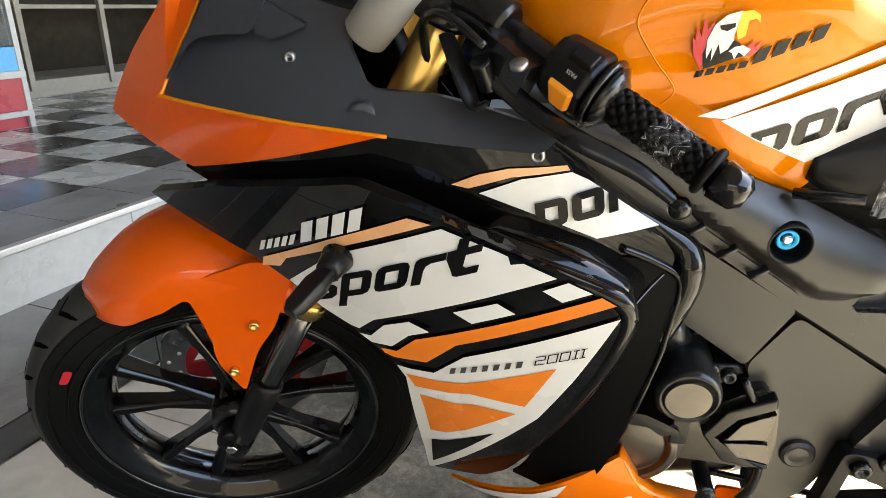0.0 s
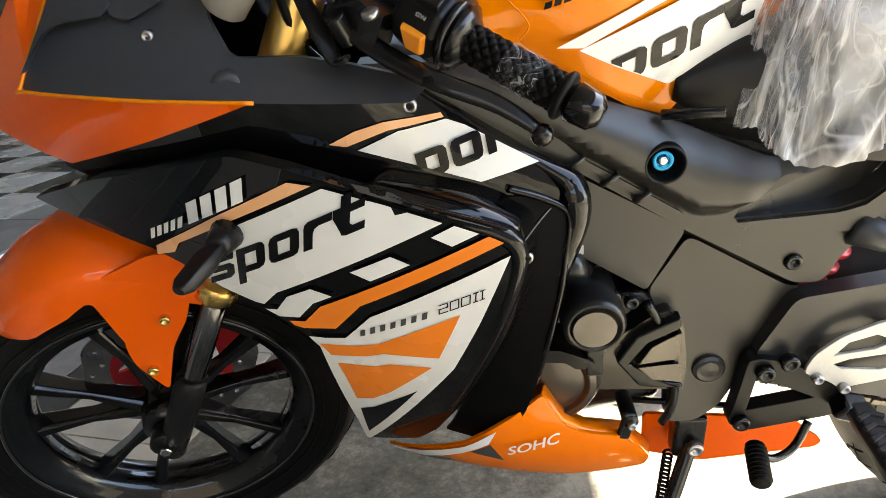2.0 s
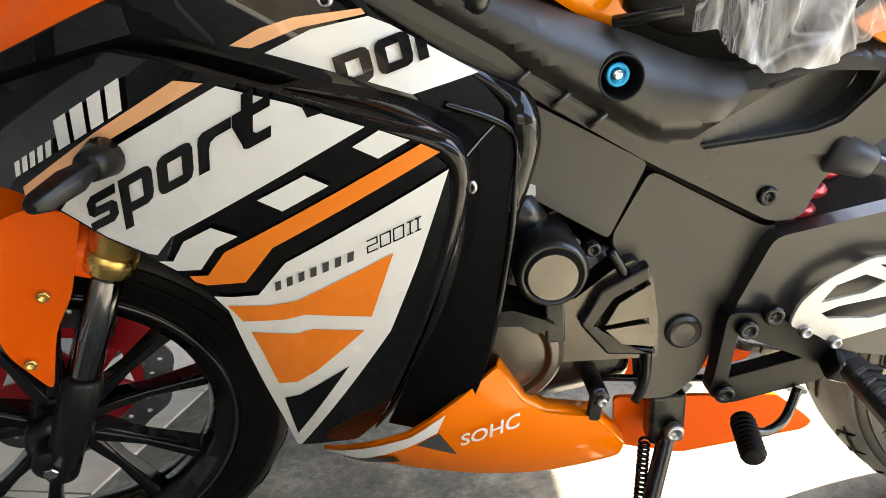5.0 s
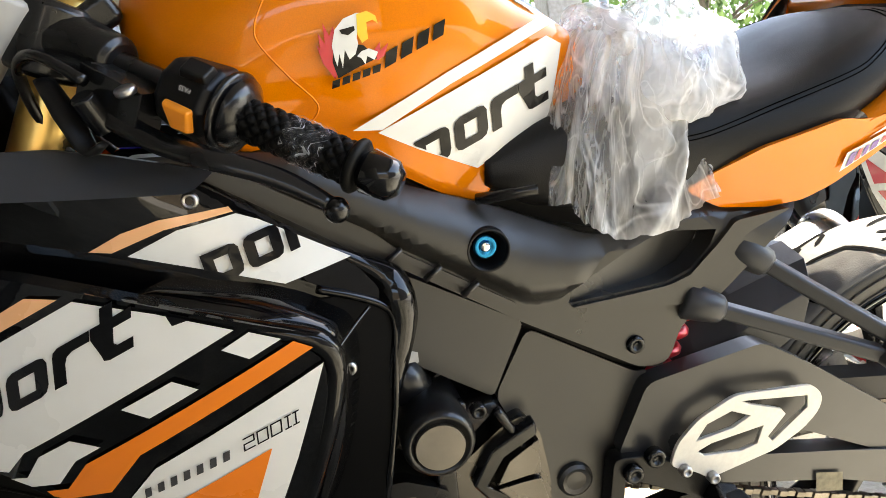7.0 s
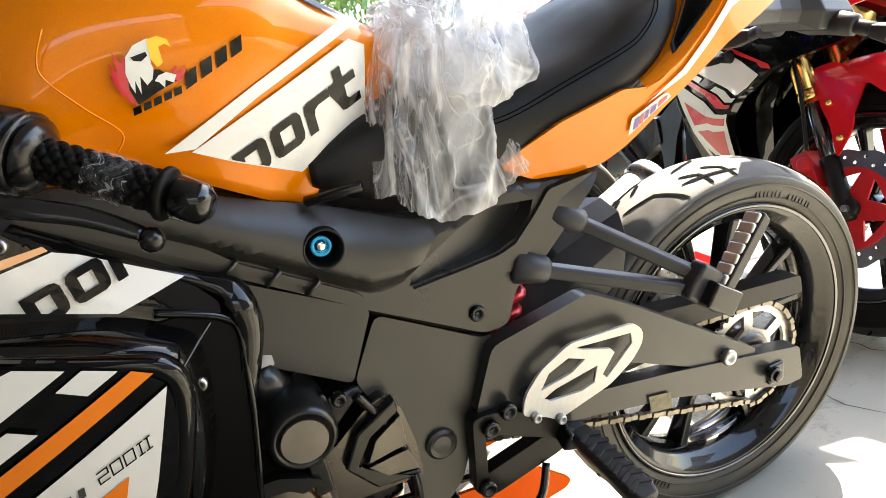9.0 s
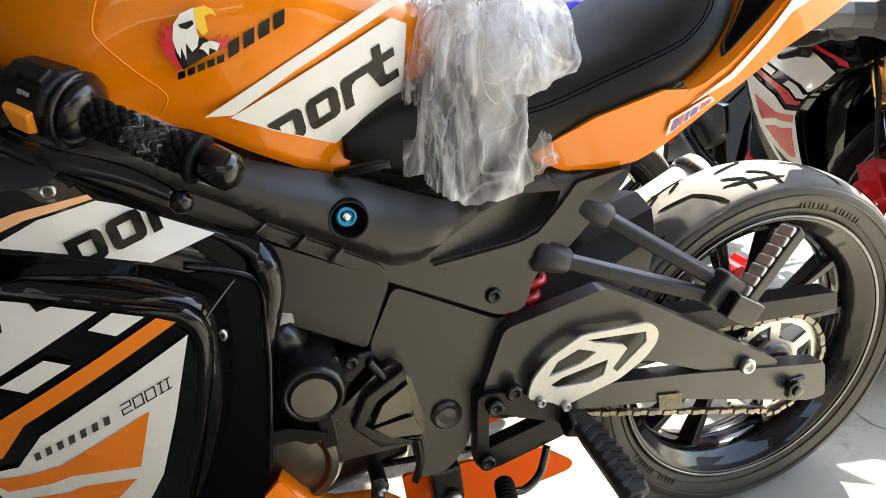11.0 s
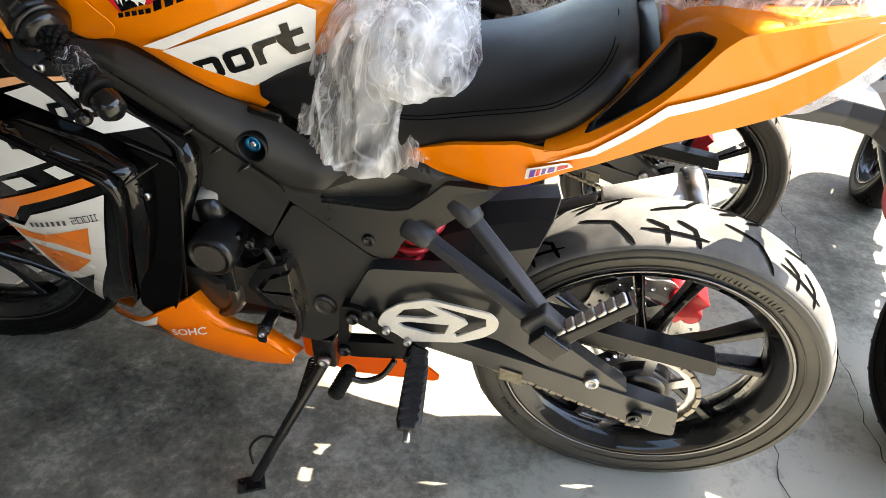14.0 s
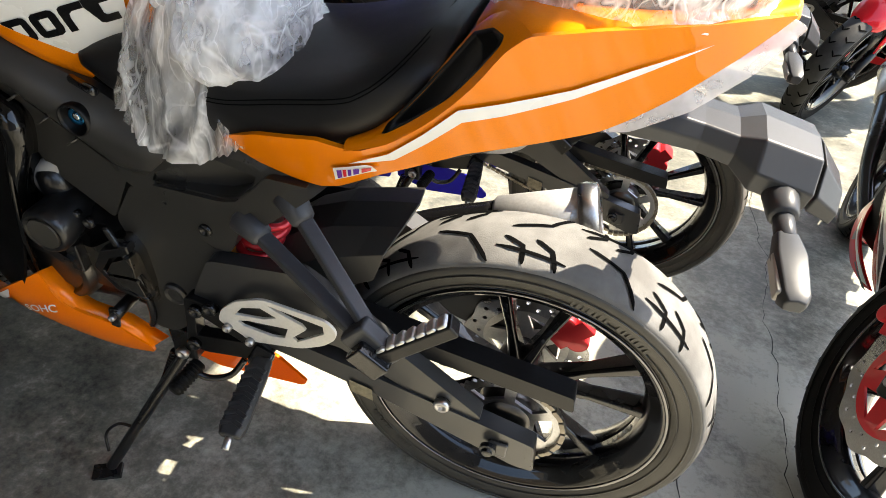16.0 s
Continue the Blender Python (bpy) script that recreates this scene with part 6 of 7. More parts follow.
    part("exhaust_pipe", sweep([(-0.62, 0.1, 0.26), (-0.4, 0.15, 0.34), (-0.24, 0.172, 0.43), (-0.1, 0.18, 0.485)], [0.02, 0.022, 0.028, 0.034], 14), ENGINE_BLACK, m, "black exhaust pipe")
    part("silencer", rod((-0.1, 0.18, 0.485), (0.045, 0.19, 0.537), 0.041, 0.043, 28, 0.006), ALU, m, "silver exhaust silencer")
    part("silencer_end", lathe([(0, 0.03), (0, 0.049), (0.012, 0.051), (0.03, 0.048), (0.034, 0.04), (0.02, 0.034)], 32, "x"), STEEL, m).matrix_basis = pose(0.035, 0.189, 0.534, 0, -18, 6)

    # --- rear: plate bracket, indicators, lamp
    part("plate_bracket", loft([(0.0, [(0, 0.825), (0.05, 0.825), (0.06, 0.85), (0.05, 0.872), (0, 0.876)]), (0.13, [(0, 0.812), (0.034, 0.812), (0.04, 0.83), (0.034, 0.848), (0, 0.852)]), (0.168, [(0, 0.805), (0.036, 0.805), (0.042, 0.824), (0.036, 0.843), (0, 0.847)]), (0.192, [(0, 0.79), (0.052, 0.79), (0.062, 0.818), (0.044, 0.85), (0, 0.856)]), (0.255, [(0, 0.78), (0.052, 0.78), (0.062, 0.806), (0.04, 0.838), (0, 0.843)])]), BRACKET_GREY, m, "grey number plate bracket", smooth=False, bevel=0.003)
    part("plate_lamp", loft([(0.2585, [(0, 0.778), (0.048, 0.778), (0.058, 0.804), (0.037, 0.834), (0, 0.839)]), (0.29, [(0, 0.765), (0.044, 0.765), (0.05, 0.783), (0.033, 0.802), (0, 0.806)])]), BRACKET_GREY, m, smooth=False, bevel=0.003)
    for side in (-1, 1):
        ind = empty("rear_indicator", None, m)
        part("base", rod((0.226, side * 0.05, 0.795), (0.229, side * 0.085, 0.788), 0.019, 0.016, 16), BRACKET_GREY, ind)
        part("stalk", rod((0.229, side * 0.08, 0.788), (0.232, side * 0.112, 0.78), 0.011, 0.011, 12), BRACKET_GREY, ind)
        pod = loft([(0.0, [(0, -0.01), (0.01, -0.009), (0.013, 0), (0.01, 0.009), (0, 0.01)]), (0.03, [(0, -0.017), (0.014, -0.014), (0.018, 0), (0.014, 0.012), (0, 0.014)]), (0.08, [(0, -0.016), (0.012, -0.013), (0.015, 0), (0.012, 0.01), (0, 0.012)]), (0.09, [(0, -0.009), (0.008, -0.008), (0.01, 0), (0.008, 0.006), (0, 0.008)])])
        pod.transform(Matrix.Translation((0.232, side * 0.108, 0.78)) @ Vector((0.06, side * 0.98, -0.14)).to_track_quat("X", "Z").to_matrix().to_4x4())
        part("pod", pod, BRACKET_GREY, ind, bevel=0.002)
        lens = box((0.052, 0.01, 0.016), (0.054, -0.0125, -0.002))
        lens.transform(Matrix.Translation((0.232, side * 0.108, 0.78)) @ Vector((0.06, side * 0.98, -0.14)).to_track_quat("X", "Z").to_matrix().to_4x4())
        part("lens", lens, BRACKET_PALE, ind, "pale indicator lens", bevel=0.003)
    panel(m, "tail_lens", [(0.022, 0.864), (0.08, 0.902), (0.13, 0.942), (0.166, 0.975), (0.182, 0.967), (0.15, 0.928), (0.1, 0.889), (0.05, 0.866)], lambda x, z: ty(x, z) + 0.006, LENS, 0.004, 0.001, 0.004, 0.05, "clear tail lamp lens")
    part("tail_lamp", box((0.05, 0.07, 0.03), (0.15, 0, 0.945), (0, -35, 0)), RED_ANO, m, "red tail lamp", bevel=0.006)

    # --- front end, turned to the left
    ax = Vector((-math.sin(RAKE), 0, -math.cos(RAKE)))
    steer = Matrix.Translation(STEER_TOP) @ Matrix.Rotation(STEER, 4, -ax) @ Matrix.Translation(-STEER_TOP)
    back = steer.inverted()
    mirror = Matrix.Diagonal((1, -1, 1, 1))
    fe = empty("front_end", steer, m)
    fw = wheel(fe, "front_wheel", FRONT_AXLE, R_FRONT, 0.055, 5, False)
    disc(fw, 0.07, 0.14, RED_ANO)
    part("tyre_mark", sheet(round_poly([(-0.222, 0.132), (-0.205, 0.158), (-0.194, 0.154), (-0.21, 0.13)], 0.005), flat(-0.0562), 1.0), RED_DECAL, fw, "small red paint mark")

    def on_fork(y, t):
        """A place on the leg, t metres down from its top."""
        return STEER_TOP + ax * t + Vector((-0.02, y, 0))
    for y in (-0.078, 0.078):
        part("fork_tube", rod(on_fork(y, -0.06), on_fork(y, 0.43), 0.0255, 0.0265, 24), GOLD, fe, "gold anodised fork tube")
        part("fork_collar", rod(on_fork(y, 0.405), on_fork(y, 0.435), 0.0285, 0.0285, 24, 0.004), GOLD, fe)
        part("fork_slider", rod(on_fork(y, 0.44), on_fork(y, 0.62), 0.0185, 0.0185, 24), DARK_CHROME, fe, "dark polished fork slider")
        part("fork_foot", rod(on_fork(y, 0.585), on_fork(y, 0.755), 0.023, 0.021, 20, 0.006), BLACK_PLASTIC, fe)
        part("axle_bolt", rod((FRONT_AXLE.x, y, FRONT_AXLE.z), (FRONT_AXLE.x, y * 1.36, FRONT_AXLE.z), 0.0105, 0.009, 6), STEEL, fe, smooth=False)
        part("axle_clamp", rod((FRONT_AXLE.x, y - 0.016, FRONT_AXLE.z), (FRONT_AXLE.x, y + 0.016, FRONT_AXLE.z), 0.024, 0.024, 16), BLACK_PLASTIC, fe)
    for t in (-0.03, 0.16):
        part("fork_yoke", box((0.09, 0.23, 0.028), on_fork(0, t), (0, -math.degrees(RAKE), 0)), ENGINE_BLACK, fe, bevel=0.008)
    part("front_caliper", joined(box((0.05, 0.045, 0.1), (-1.245, 0.085, 0.39), (0, 30, 0)), rod((-1.25, 0.105, 0.41), (-1.25, 0.125, 0.41), 0.018), rod((-1.235, 0.105, 0.37), (-1.235, 0.125, 0.37), 0.018)), RED_ANO, fe, "red front brake caliper", bevel=0.006)
    part("brake_hose", sweep([(-1.24, 0.1, 0.44), (-1.2, 0.11, 0.6), (-1.12, 0.1, 0.75), (-1.02, 0.09, 0.9)], 0.005, 8), BLACK_PLASTIC, fe)
    # front mudguard: a curved shell with two cheeks
    bm = bmesh.new()
    rows = []
    n = 22
    for k in range(n + 1):
        a = radians(60 + (121 - 60) * k / n)
        q = max(0, (k / n - 0.4) / 0.6)
        wd = 0.088 * (1 - 0.34 * q ** 2 - 0.34 * q ** 7)
        r = np.interp(k / n, (0, 0.3, 0.54, 0.7, 0.85, 1), (0.34, 0.358, 0.358, 0.343, 0.32, 0.294))
        drop = r - np.interp(k / n, (0, 0.4, 0.5, 0.6, 0.8, 0.93, 1), (0.29, 0.3, 0.302, 0.285, 0.27, 0.283, 0.286))
        rows.append([bm.verts.new((GUARD.x + rr * math.cos(a), y, GUARD.z + rr * math.sin(a))) for y, rr in ((-wd, r - drop), (-wd * 1.02, r - drop * 0.5), (-wd * 0.93, r - 0.012), (-wd * 0.62, r + 0.012), (-wd * 0.3, r + 0.02), (0, r + 0.024), (wd * 0.3, r + 0.02), (wd * 0.62, r + 0.012), (wd * 0.93, r - 0.012), (wd * 1.02, r - drop * 0.5), (wd, r - drop))])
    for p, q in zip(rows, rows[1:]):
        for k in range(len(p) - 1):
            bm.faces.new((p[k], p[k + 1], q[k + 1], q[k]))
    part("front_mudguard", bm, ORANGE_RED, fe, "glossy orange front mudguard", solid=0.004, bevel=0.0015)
    cheek = [(-1.366, 0.612), (-1.341, 0.594), (-1.333, 0.561), (-1.342, 0.522), (-1.341, 0.49), (-1.316, 0.43), (-1.288, 0.502), (-1.28, 0.517), (-1.254, 0.552), (-1.214, 0.645), (-1.264, 0.66), (-1.33, 0.64)]
    ck = surf((-1.36, 0.61, -0.087), (-1.22, 0.64, -0.09), (-1.3, 0.43, -0.093), (-1.34, 0.5, -0.092), (-1.28, 0.56, -0.094), (-1.25, 0.58, -0.093))
    for side in (-1, 1):
        bm = thick(sheet(round_poly(cheek, 0.012), ck, 0.02), 0.005)
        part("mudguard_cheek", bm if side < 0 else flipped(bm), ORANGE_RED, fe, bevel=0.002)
        for p in ((-1.279, 0.561), (-1.322, 0.478)):
            bolt(fe, (p[0], side * 0.094 + (0.001 if side < 0 else 0.007), p[1]), 0.0075, GOLD)

    # handlebars: built in place on the near side, then turned with the fork for the far one
    def on_bar(bm, far):
        bm.transform(mirror @ back if far else back)
        if far:
            bmesh.ops.reverse_faces(bm, faces=bm.faces[:])
        return bm
    A, B = Vector((-0.985, -0.10, 0.962)), Vector((-0.728, -0.243, 0.823))
    d = (B - A).normalized()
    G0 = A + d * 0.197
    side_v = d.cross(Vector((0, 0, 1))).normalized()
    up_v = side_v.cross(d).normalized()
    for far in (False, True):
        hb = empty("handlebar", None, fe)
        part("bar", on_bar(rod(A - d * 0.02, B - d * 0.01, 0.0115, 0.0115, 16), far), ENGINE_BLACK, hb)
        part("bar_clamp", on_bar(joined(rod(A - d * 0.035, A + d * 0.075, 0.031, 0.024, 20, 0.005), rod(A + ax * -0.03, A + ax * 0.035, 0.034, 0.034, 20, 0.005)), far), ENGINE_BLACK, hb, bevel=0.002)
        part("switch_box", on_bar(joined(rod(A + d * 0.128, A + d * 0.18, 0.031, 0.035, 10, 0.006)), far), BLACK_PLASTIC, hb, "black handlebar switch box", smooth=False, bevel=0.004)
        part("switch_ring", on_bar(joined(rod(A + d * 0.181, A + d * 0.187, 0.0345, 0.0345, 28, 0.002), rod(A + d * 0.187, A + d * 0.2, 0.0315, 0.024, 28, 0.004)), far), ENGINE_BLACK, hb)
        # quilted grip
        n, sg, L = 72, 72, 0.098
        bm = bmesh.new()
        rings = []
        for i in range(n + 1):
            ring = []
            for j in range(sg):
                w, v = 2 * math.pi * j / sg, math.pi * 8.5 * i / n
                h = min(abs(math.sin(v + 4 * w)), abs(math.sin(v - 4 * w)))
                ring.append(bm.verts.new(G0 + d * (L * i / n) + (side_v * math.cos(w) + up_v * math.sin(w)) * (0.0148 + 0.0034 * min(1, 1.5 * h))))
            rings.append(ring)
        for p, q in zip(rings, rings[1:]):
            for j in range(sg):
                bm.faces.new((p[j - 1], p[j], q[j], q[j - 1]))
        bm.faces.new(rings[0])
        bm.faces.new(rings[-1])
        bmesh.ops.recalc_face_normals(bm, faces=bm.faces[:])
        part("grip", on_bar(bm, far), RUBBER, hb, "black quilted rubber grip")
        part("grip_flange", on_bar(rod(G0 + d * 0.096, G0 + d * 0.104, 0.0225, 0.0225, 24, 0.003), far), RUBBER, hb)
        part("bar_end", on_bar(rod(G0 + d * 0.103, G0 + d * 0.138, 0.0185, 0.0165, 24, 0.007), far), RIM_BLACK, hb, "glossy black bar end weight")
        part("lever", on_bar(sweep([A + d * 0.07 + Vector((-0.015, -0.03, -0.035)), A + d * 0.11 + Vector((-0.005, -0.035, -0.045)), (-0.86, -0.225, 0.856), (-0.81, -0.235, 0.835), (-0.775, -0.243, 0.812)], [0.0095, 0.0105, 0.010, 0.009, 0.0065], 12, 0.62), far), ENGINE_BLACK, hb, "black lever")
        bm = bmesh.new()
        bmesh.ops.create_uvsphere(bm, u_segments=16, v_segments=10, radius=0.0105)
        bm.transform(Matrix.Translation((-0.771, -0.243, 0.806)))
        part("lever_ball", on_bar(bm, far), ENGINE_BLACK, hb)
        part("lever_perch", on_bar(joined(box((0.06, 0.03, 0.035), A + d * 0.085 + Vector((-0.008, -0.02, -0.02)), (0, 30, -30)), rod(A + d * 0.07 + Vector((-0.02, -0.045, -0.022)), A + d * 0.07 + Vector((-0.012, -0.03, -0.05)), 0.01)), far), ENGINE_BLACK, hb, bevel=0.005)
        part("lever_guard", on_bar(sweep([(-0.985, -0.14, 0.925), (-0.968, -0.16, 0.895), (-0.955, -0.172, 0.868), (-0.942, -0.178, 0.872)], [0.009, 0.012, 0.009, 0.006], 10, 0.45), far), BLACK_PLASTIC, hb)
        part("cable", on_bar(sweep([A + d * 0.05 + Vector((0, -0.05, -0.02)), (-0.985, -0.15, 0.945), (-1.01, -0.12, 0.93), (-1.005, -0.09, 0.87), (-0.97, -0.06, 0.82)], 0.005, 8), far), ENGINE_BLACK, hb)
    bm = rod((-0.913, -0.188, 0.907), (-0.914, -0.19, 0.913), 0.0085, 0.0085, 16)
    part("perch_screw", on_bar(bm, False), STEEL, fe)
    # horn button in orange, its legend, the dip switch
    hn = (Vector((-0.87, -0.209, 0.88)) - (A + d * 0.13))
    hn = (hn - d * hn.dot(d)).normalized()
    tn = d.cross(hn).normalized()

    def on_switch(pts, r, h):
        """A raised key on the switch box: corners (along, round) in metres, from radius r up by h."""
        bm = bmesh.new()
        lo = [bm.verts.new(A + d * (0.16 + a) + hn * r + tn * b) for a, b in pts]
        hi = [bm.verts.new(A + d * (0.16 + a * 0.85) + hn * (r + h) + tn * b * 0.85) for a, b in pts]
        k = len(pts)
        for i in range(k):
            bm.faces.new((lo[i - 1], lo[i], hi[i], hi[i - 1]))
        bm.faces.new(hi)
        bm.faces.new(lo)
        bmesh.ops.recalc_face_normals(bm, faces=bm.faces[:])
        return on_bar(bm, False)
    part("horn_button", on_switch([(-0.016, -0.009), (0.012, -0.009), (0.012, 0.012), (-0.006, 0.012)], 0.0305, 0.0085), ORANGE_PLASTIC, fe, "orange switch button", smooth=False, bevel=0.002)
    # small white legend beside the button
    cu = bpy.data.curves.new("legend", "FONT")
    cu.body, cu.size, cu.resolution_u = "PASS", 0.0052, 2
    tmp = bpy.data.objects.new("legend", cu)
    scene.collection.objects.link(tmp)
    me = bpy.data.meshes.new_from_object(tmp.evaluated_get(bpy.context.evaluated_depsgraph_get()))
    bpy.data.objects.remove(tmp)
    bpy.data.curves.remove(cu)
    lg = bmesh.new()
    lg.from_mesh(me)
    bpy.data.meshes.remove(me)
    n2, t2 = hn * math.cos(0.62) - tn * math.sin(0.62), tn * math.cos(0.62) + hn * math.sin(0.62)
    for v in lg.verts:
        v.co = A + d * (0.166 - v.co.x) + n2 * 0.0352 + t2 * (v.co.y - 0.002)
    part("legend", on_bar(lg, False), WHITE_DECAL, fe, smooth=False)
    hn, tn = (hn * math.cos(1.15) + tn * -math.sin(1.15)), (tn * math.cos(1.15) + hn * math.sin(1.15))
    part("dip_switch", on_switch([(-0.012, -0.009), (0.014, -0.009), (0.014, 0.009), (-0.012, 0.009)], 0.03, 0.009), BLACK_PLASTIC, fe, smooth=False, bevel=0.002)
    return m


BIKE = motorcycle(8.3)
tagged(BIKE, "orange black and white sport motorcycle on its side stand", "motorcycle")


# ---------------------------------------------------------------- polythene covers
def run_of_fold(ob, places):
    """Stores for each point of a sheet where it lies round and along the folds."""
    at = ob.data.attributes.new("fold", "FLOAT_VECTOR", "POINT")
    at.data.foreach_set("vector", [c for p in places for c in p])


def drape(name, at, size, seed, pleats=17, label="", folds=0.05, skew=0.0, neck=0.22, tip=0.0):
    """A thin bag pulled over something: a crumpled dome whose sides fall in sharp pleats to a ragged hem."""
    n, k = 56, 240
    rings = []
    bm = bmesh.new()
    for i in range(n + 1):
        t = i / n
        z = math.cos(min(t, 0.5) * math.pi) * 0.5 + 0.5 if t < 0.5 else 0.5 - (t - 0.5)
        prof = math.sin(min(t / 0.5, 1) * math.pi / 2) ** 0.8 * (1 - neck * max(0, t - 0.5) * 2)
        ring = []
        for j in range(k):
            w = 2 * math.pi * j / k
            c, s = math.cos(w), math.sin(w)
            warp = 0.5 * noise.noise(Vector((2 * c + seed, 2 * s, 3 * t)))
            warp += 0.35 * noise.noise(Vector((3.1 * c - seed, 3.1 * s, 1.5 * t))) + 0.3 * (t - 0.5)
            pl = (1 - abs(math.sin(0.5 * pleats * (w + warp))) * 2) * (0.55 + 1.1 * noise.noise(Vector((2.6 * c + seed, 2.6 * s, 4 * t + 7))))
            cr = noise.ridged_multi_fractal(Vector((4.5 * c + seed, 4.5 * s + 2 * t, 2.2 * t)), 0.9, 2.1, 4, 1.0, 2.0) - 1.1
            f = folds * (0.15 + 0.85 * t * t) * pl + 0.022 * cr + 0.12 * noise.noise(Vector((1.7 * c + seed, 1.7 * s, 2.5 * t)))
            r = prof * (1 + f)
            hem = 0.1 * noise.noise(Vector((3 * c, 3 * s, seed))) * max(0, t - 0.6) * 2.5 + 0.012 * cr
            hem -= tip * max(0, t - 0.55) / 0.45 * math.exp(-((c + 0.3) / 0.55) ** 2) * (1 if s < 0 else 0.4)
            ring.append(bm.verts.new((size[0] * (r * c + skew * max(0, t - 0.25)), size[1] * r * s, size[2] * (z + hem))))
        rings.append(ring)
    for p, q in zip(rings, rings[1:]):
        for j in range(k):
            bm.faces.new((p[j - 1], p[j], q[j], q[j - 1]))
    ob = part(name, bm, FILM)
    run_of_fold(ob, [(1.6 * math.cos(2 * math.pi * j / k), 1.6 * math.sin(2 * math.pi * j / k), 1.9 * i / n + seed) for i in range(n + 1) for j in range(k)])
    ob.matrix_basis = at
    tagged(ob, label, "plastic cover")
    return ob


LEANED = pose(0, 0, 0, 8.3, 0, 0)


def seat_bag(at, label):
    """A bag pulled over the seat's nose: a loose puff at the top, a small flap up the tank, a skirt gathered under them that flares to a ruffled hem."""
    cover = empty("seat_cover", at)
    signed = lambda v, e: math.copysign(abs(v) ** e, v)
    n, k = 44, 260
    bm, rings, runs = bmesh.new(), [], []
    for i in range(n + 1):
        v = i / n
        ring = []
        for j in range(k):
            w = 2 * math.pi * j / k
            c, s = math.cos(w), math.sin(w)
            top = Vector((-0.442 + 0.048 * c, -0.012 + 0.09 * signed(s, 0.7), 0.912 - 0.012 * c))
            hz = 0.752 - 0.045 * math.exp(-((c + 0.12) / 0.42) ** 2) + 0.1 * max(0, (c - 0.86) / 0.14) + 0.07 * max(0, (-c - 0.85) / 0.15)
            low = Vector((-0.452 + 0.112 * signed(c, 0.62), -0.006 + 0.142 * signed(s, 0.42), hz))
            warp = 0.35 * noise.noise(Vector((1.6 * c, 1.6 * s, 1.2 * v))) + 0.12 * (v - 0.5)
            pl = 0.0
            for f, a in ((13, 1.0), (23, 0.55), (41, 0.25)):
                pl += a * (1 - 2 * abs(math.sin(0.5 * f * (w + warp) + f))) * (0.5 + noise.noise(Vector((1.5 * c + f, 1.5 * s, 2 * v))))
            ruffle = 0.35 * math.sin(58 * w + 3 * noise.noise(Vector((5 * c, 5 * s, 0)))) * max(0, v - 0.8) * 5
            off = 0.0105 * (0.25 + 0.75 * v) * (pl + ruffle) + 0.006 * noise.noise(Vector((9 * c, 9 * s, 6 * v)))
            g = v ** 0.48
            p = Vector((top.x + (low.x - top.x) * g, top.y + (low.y - top.y) * g, top.z + (low.z - top.z) * v))
            p.z += (0.012 * noise.noise(Vector((5 * c, 5 * s, 3))) + 0.004 * pl) * v
            ring.append(bm.verts.new(p + Vector((c, s, 0)) * off))
            runs.append((1.5 * c, 1.5 * s, 1.9 * v))
        rings.append(ring)
    for p, q in zip(rings, rings[1:]):
        for j in range(k):
            bm.faces.new((p[j - 1], p[j], q[j], q[j - 1]))
    run_of_fold(part("skirt", bm, FILM, cover), runs)
    for name, mid, size, seed in (("puff", (-0.398, -0.04, 0.872), (0.074, 0.112, 0.084), 3), ("flap", (-0.468, -0.03, 0.903), (0.04, 0.082, 0.042), 8)):
        n, k = 40, 96
        bm, rings, runs = bmesh.new(), [], []
        for i in range(n + 1):
            t = 0.04 + 0.8 * i / n
            ring = []
            for j in range(k):
                w = 2 * math.pi * j / k
                d = Vector((math.sin(t * math.pi) * math.cos(w), math.sin(t * math.pi) * math.sin(w), math.cos(t * math.pi)))
                lump = 0.26 * noise.noise(d * 1.4 + Vector((seed, 0, 0))) + 0.07 * (noise.ridged_multi_fractal(d * 1.9 + Vector((0, seed, 0)), 0.9, 2.1, 3, 1.0, 2.0) - 1.1)
                r = 1 + lump
                ring.append(bm.verts.new((mid[0] + size[0] * d.x * r, mid[1] + size[1] * d.y * r, mid[2] + size[2] * d.z * r)))
                runs.append((0.6 * d.x + seed, 0.6 * d.y, 1.2 * d.z))
            rings.append(ring)
        for p, q in zip(rings, rings[1:]):
            for j in range(k):
                bm.faces.new((p[j - 1], p[j], q[j], q[j - 1]))
        run_of_fold(part(name, bm, FILM, cover), runs)
    tagged(cover, label, "plastic cover")


seat_bag(LEANED, "crumpled clear plastic bag over the seat front")
drape("pillion_cover", LEANED @ pose(0.012, 0.0, 0.955, 0, -4, 0), (0.148, 0.112, 0.092), 11, 9, "clear plastic cover over the pillion seat", folds=0.022, neck=-0.04)

# film wound round the grip
gb = bmesh.new()
GA, GB = Vector((-0.985, -0.10, 0.962)), Vector((-0.728, -0.243, 0.823))
gd = (GB - GA).normalized()
gs = gd.cross(Vector((0, 0, 1))).normalized()
gu = gs.cross(gd)
rows = []
for i in range(15):
    rows.append([gb.verts.new(GA + gd * (0.238 + 0.036 * i / 14 + 0.004 * noise.noise(Vector((j, i * 0.3, 0)))) + (gs * math.cos(w) + gu * math.sin(w)) * (0.0195 + 0.002 * noise.noise(Vector((3 * math.cos(w), 3 * math.sin(w), i * 0.8))))) for j, w in ((j, 2 * math.pi * j / 28) for j in range(28))])
for p, q in zip(rows, rows[1:]):
    for j in range(28):
        gb.faces.new((p[j - 1], p[j], q[j], q[j - 1]))
gf = part("grip_film", gb, GRIP_FILM)
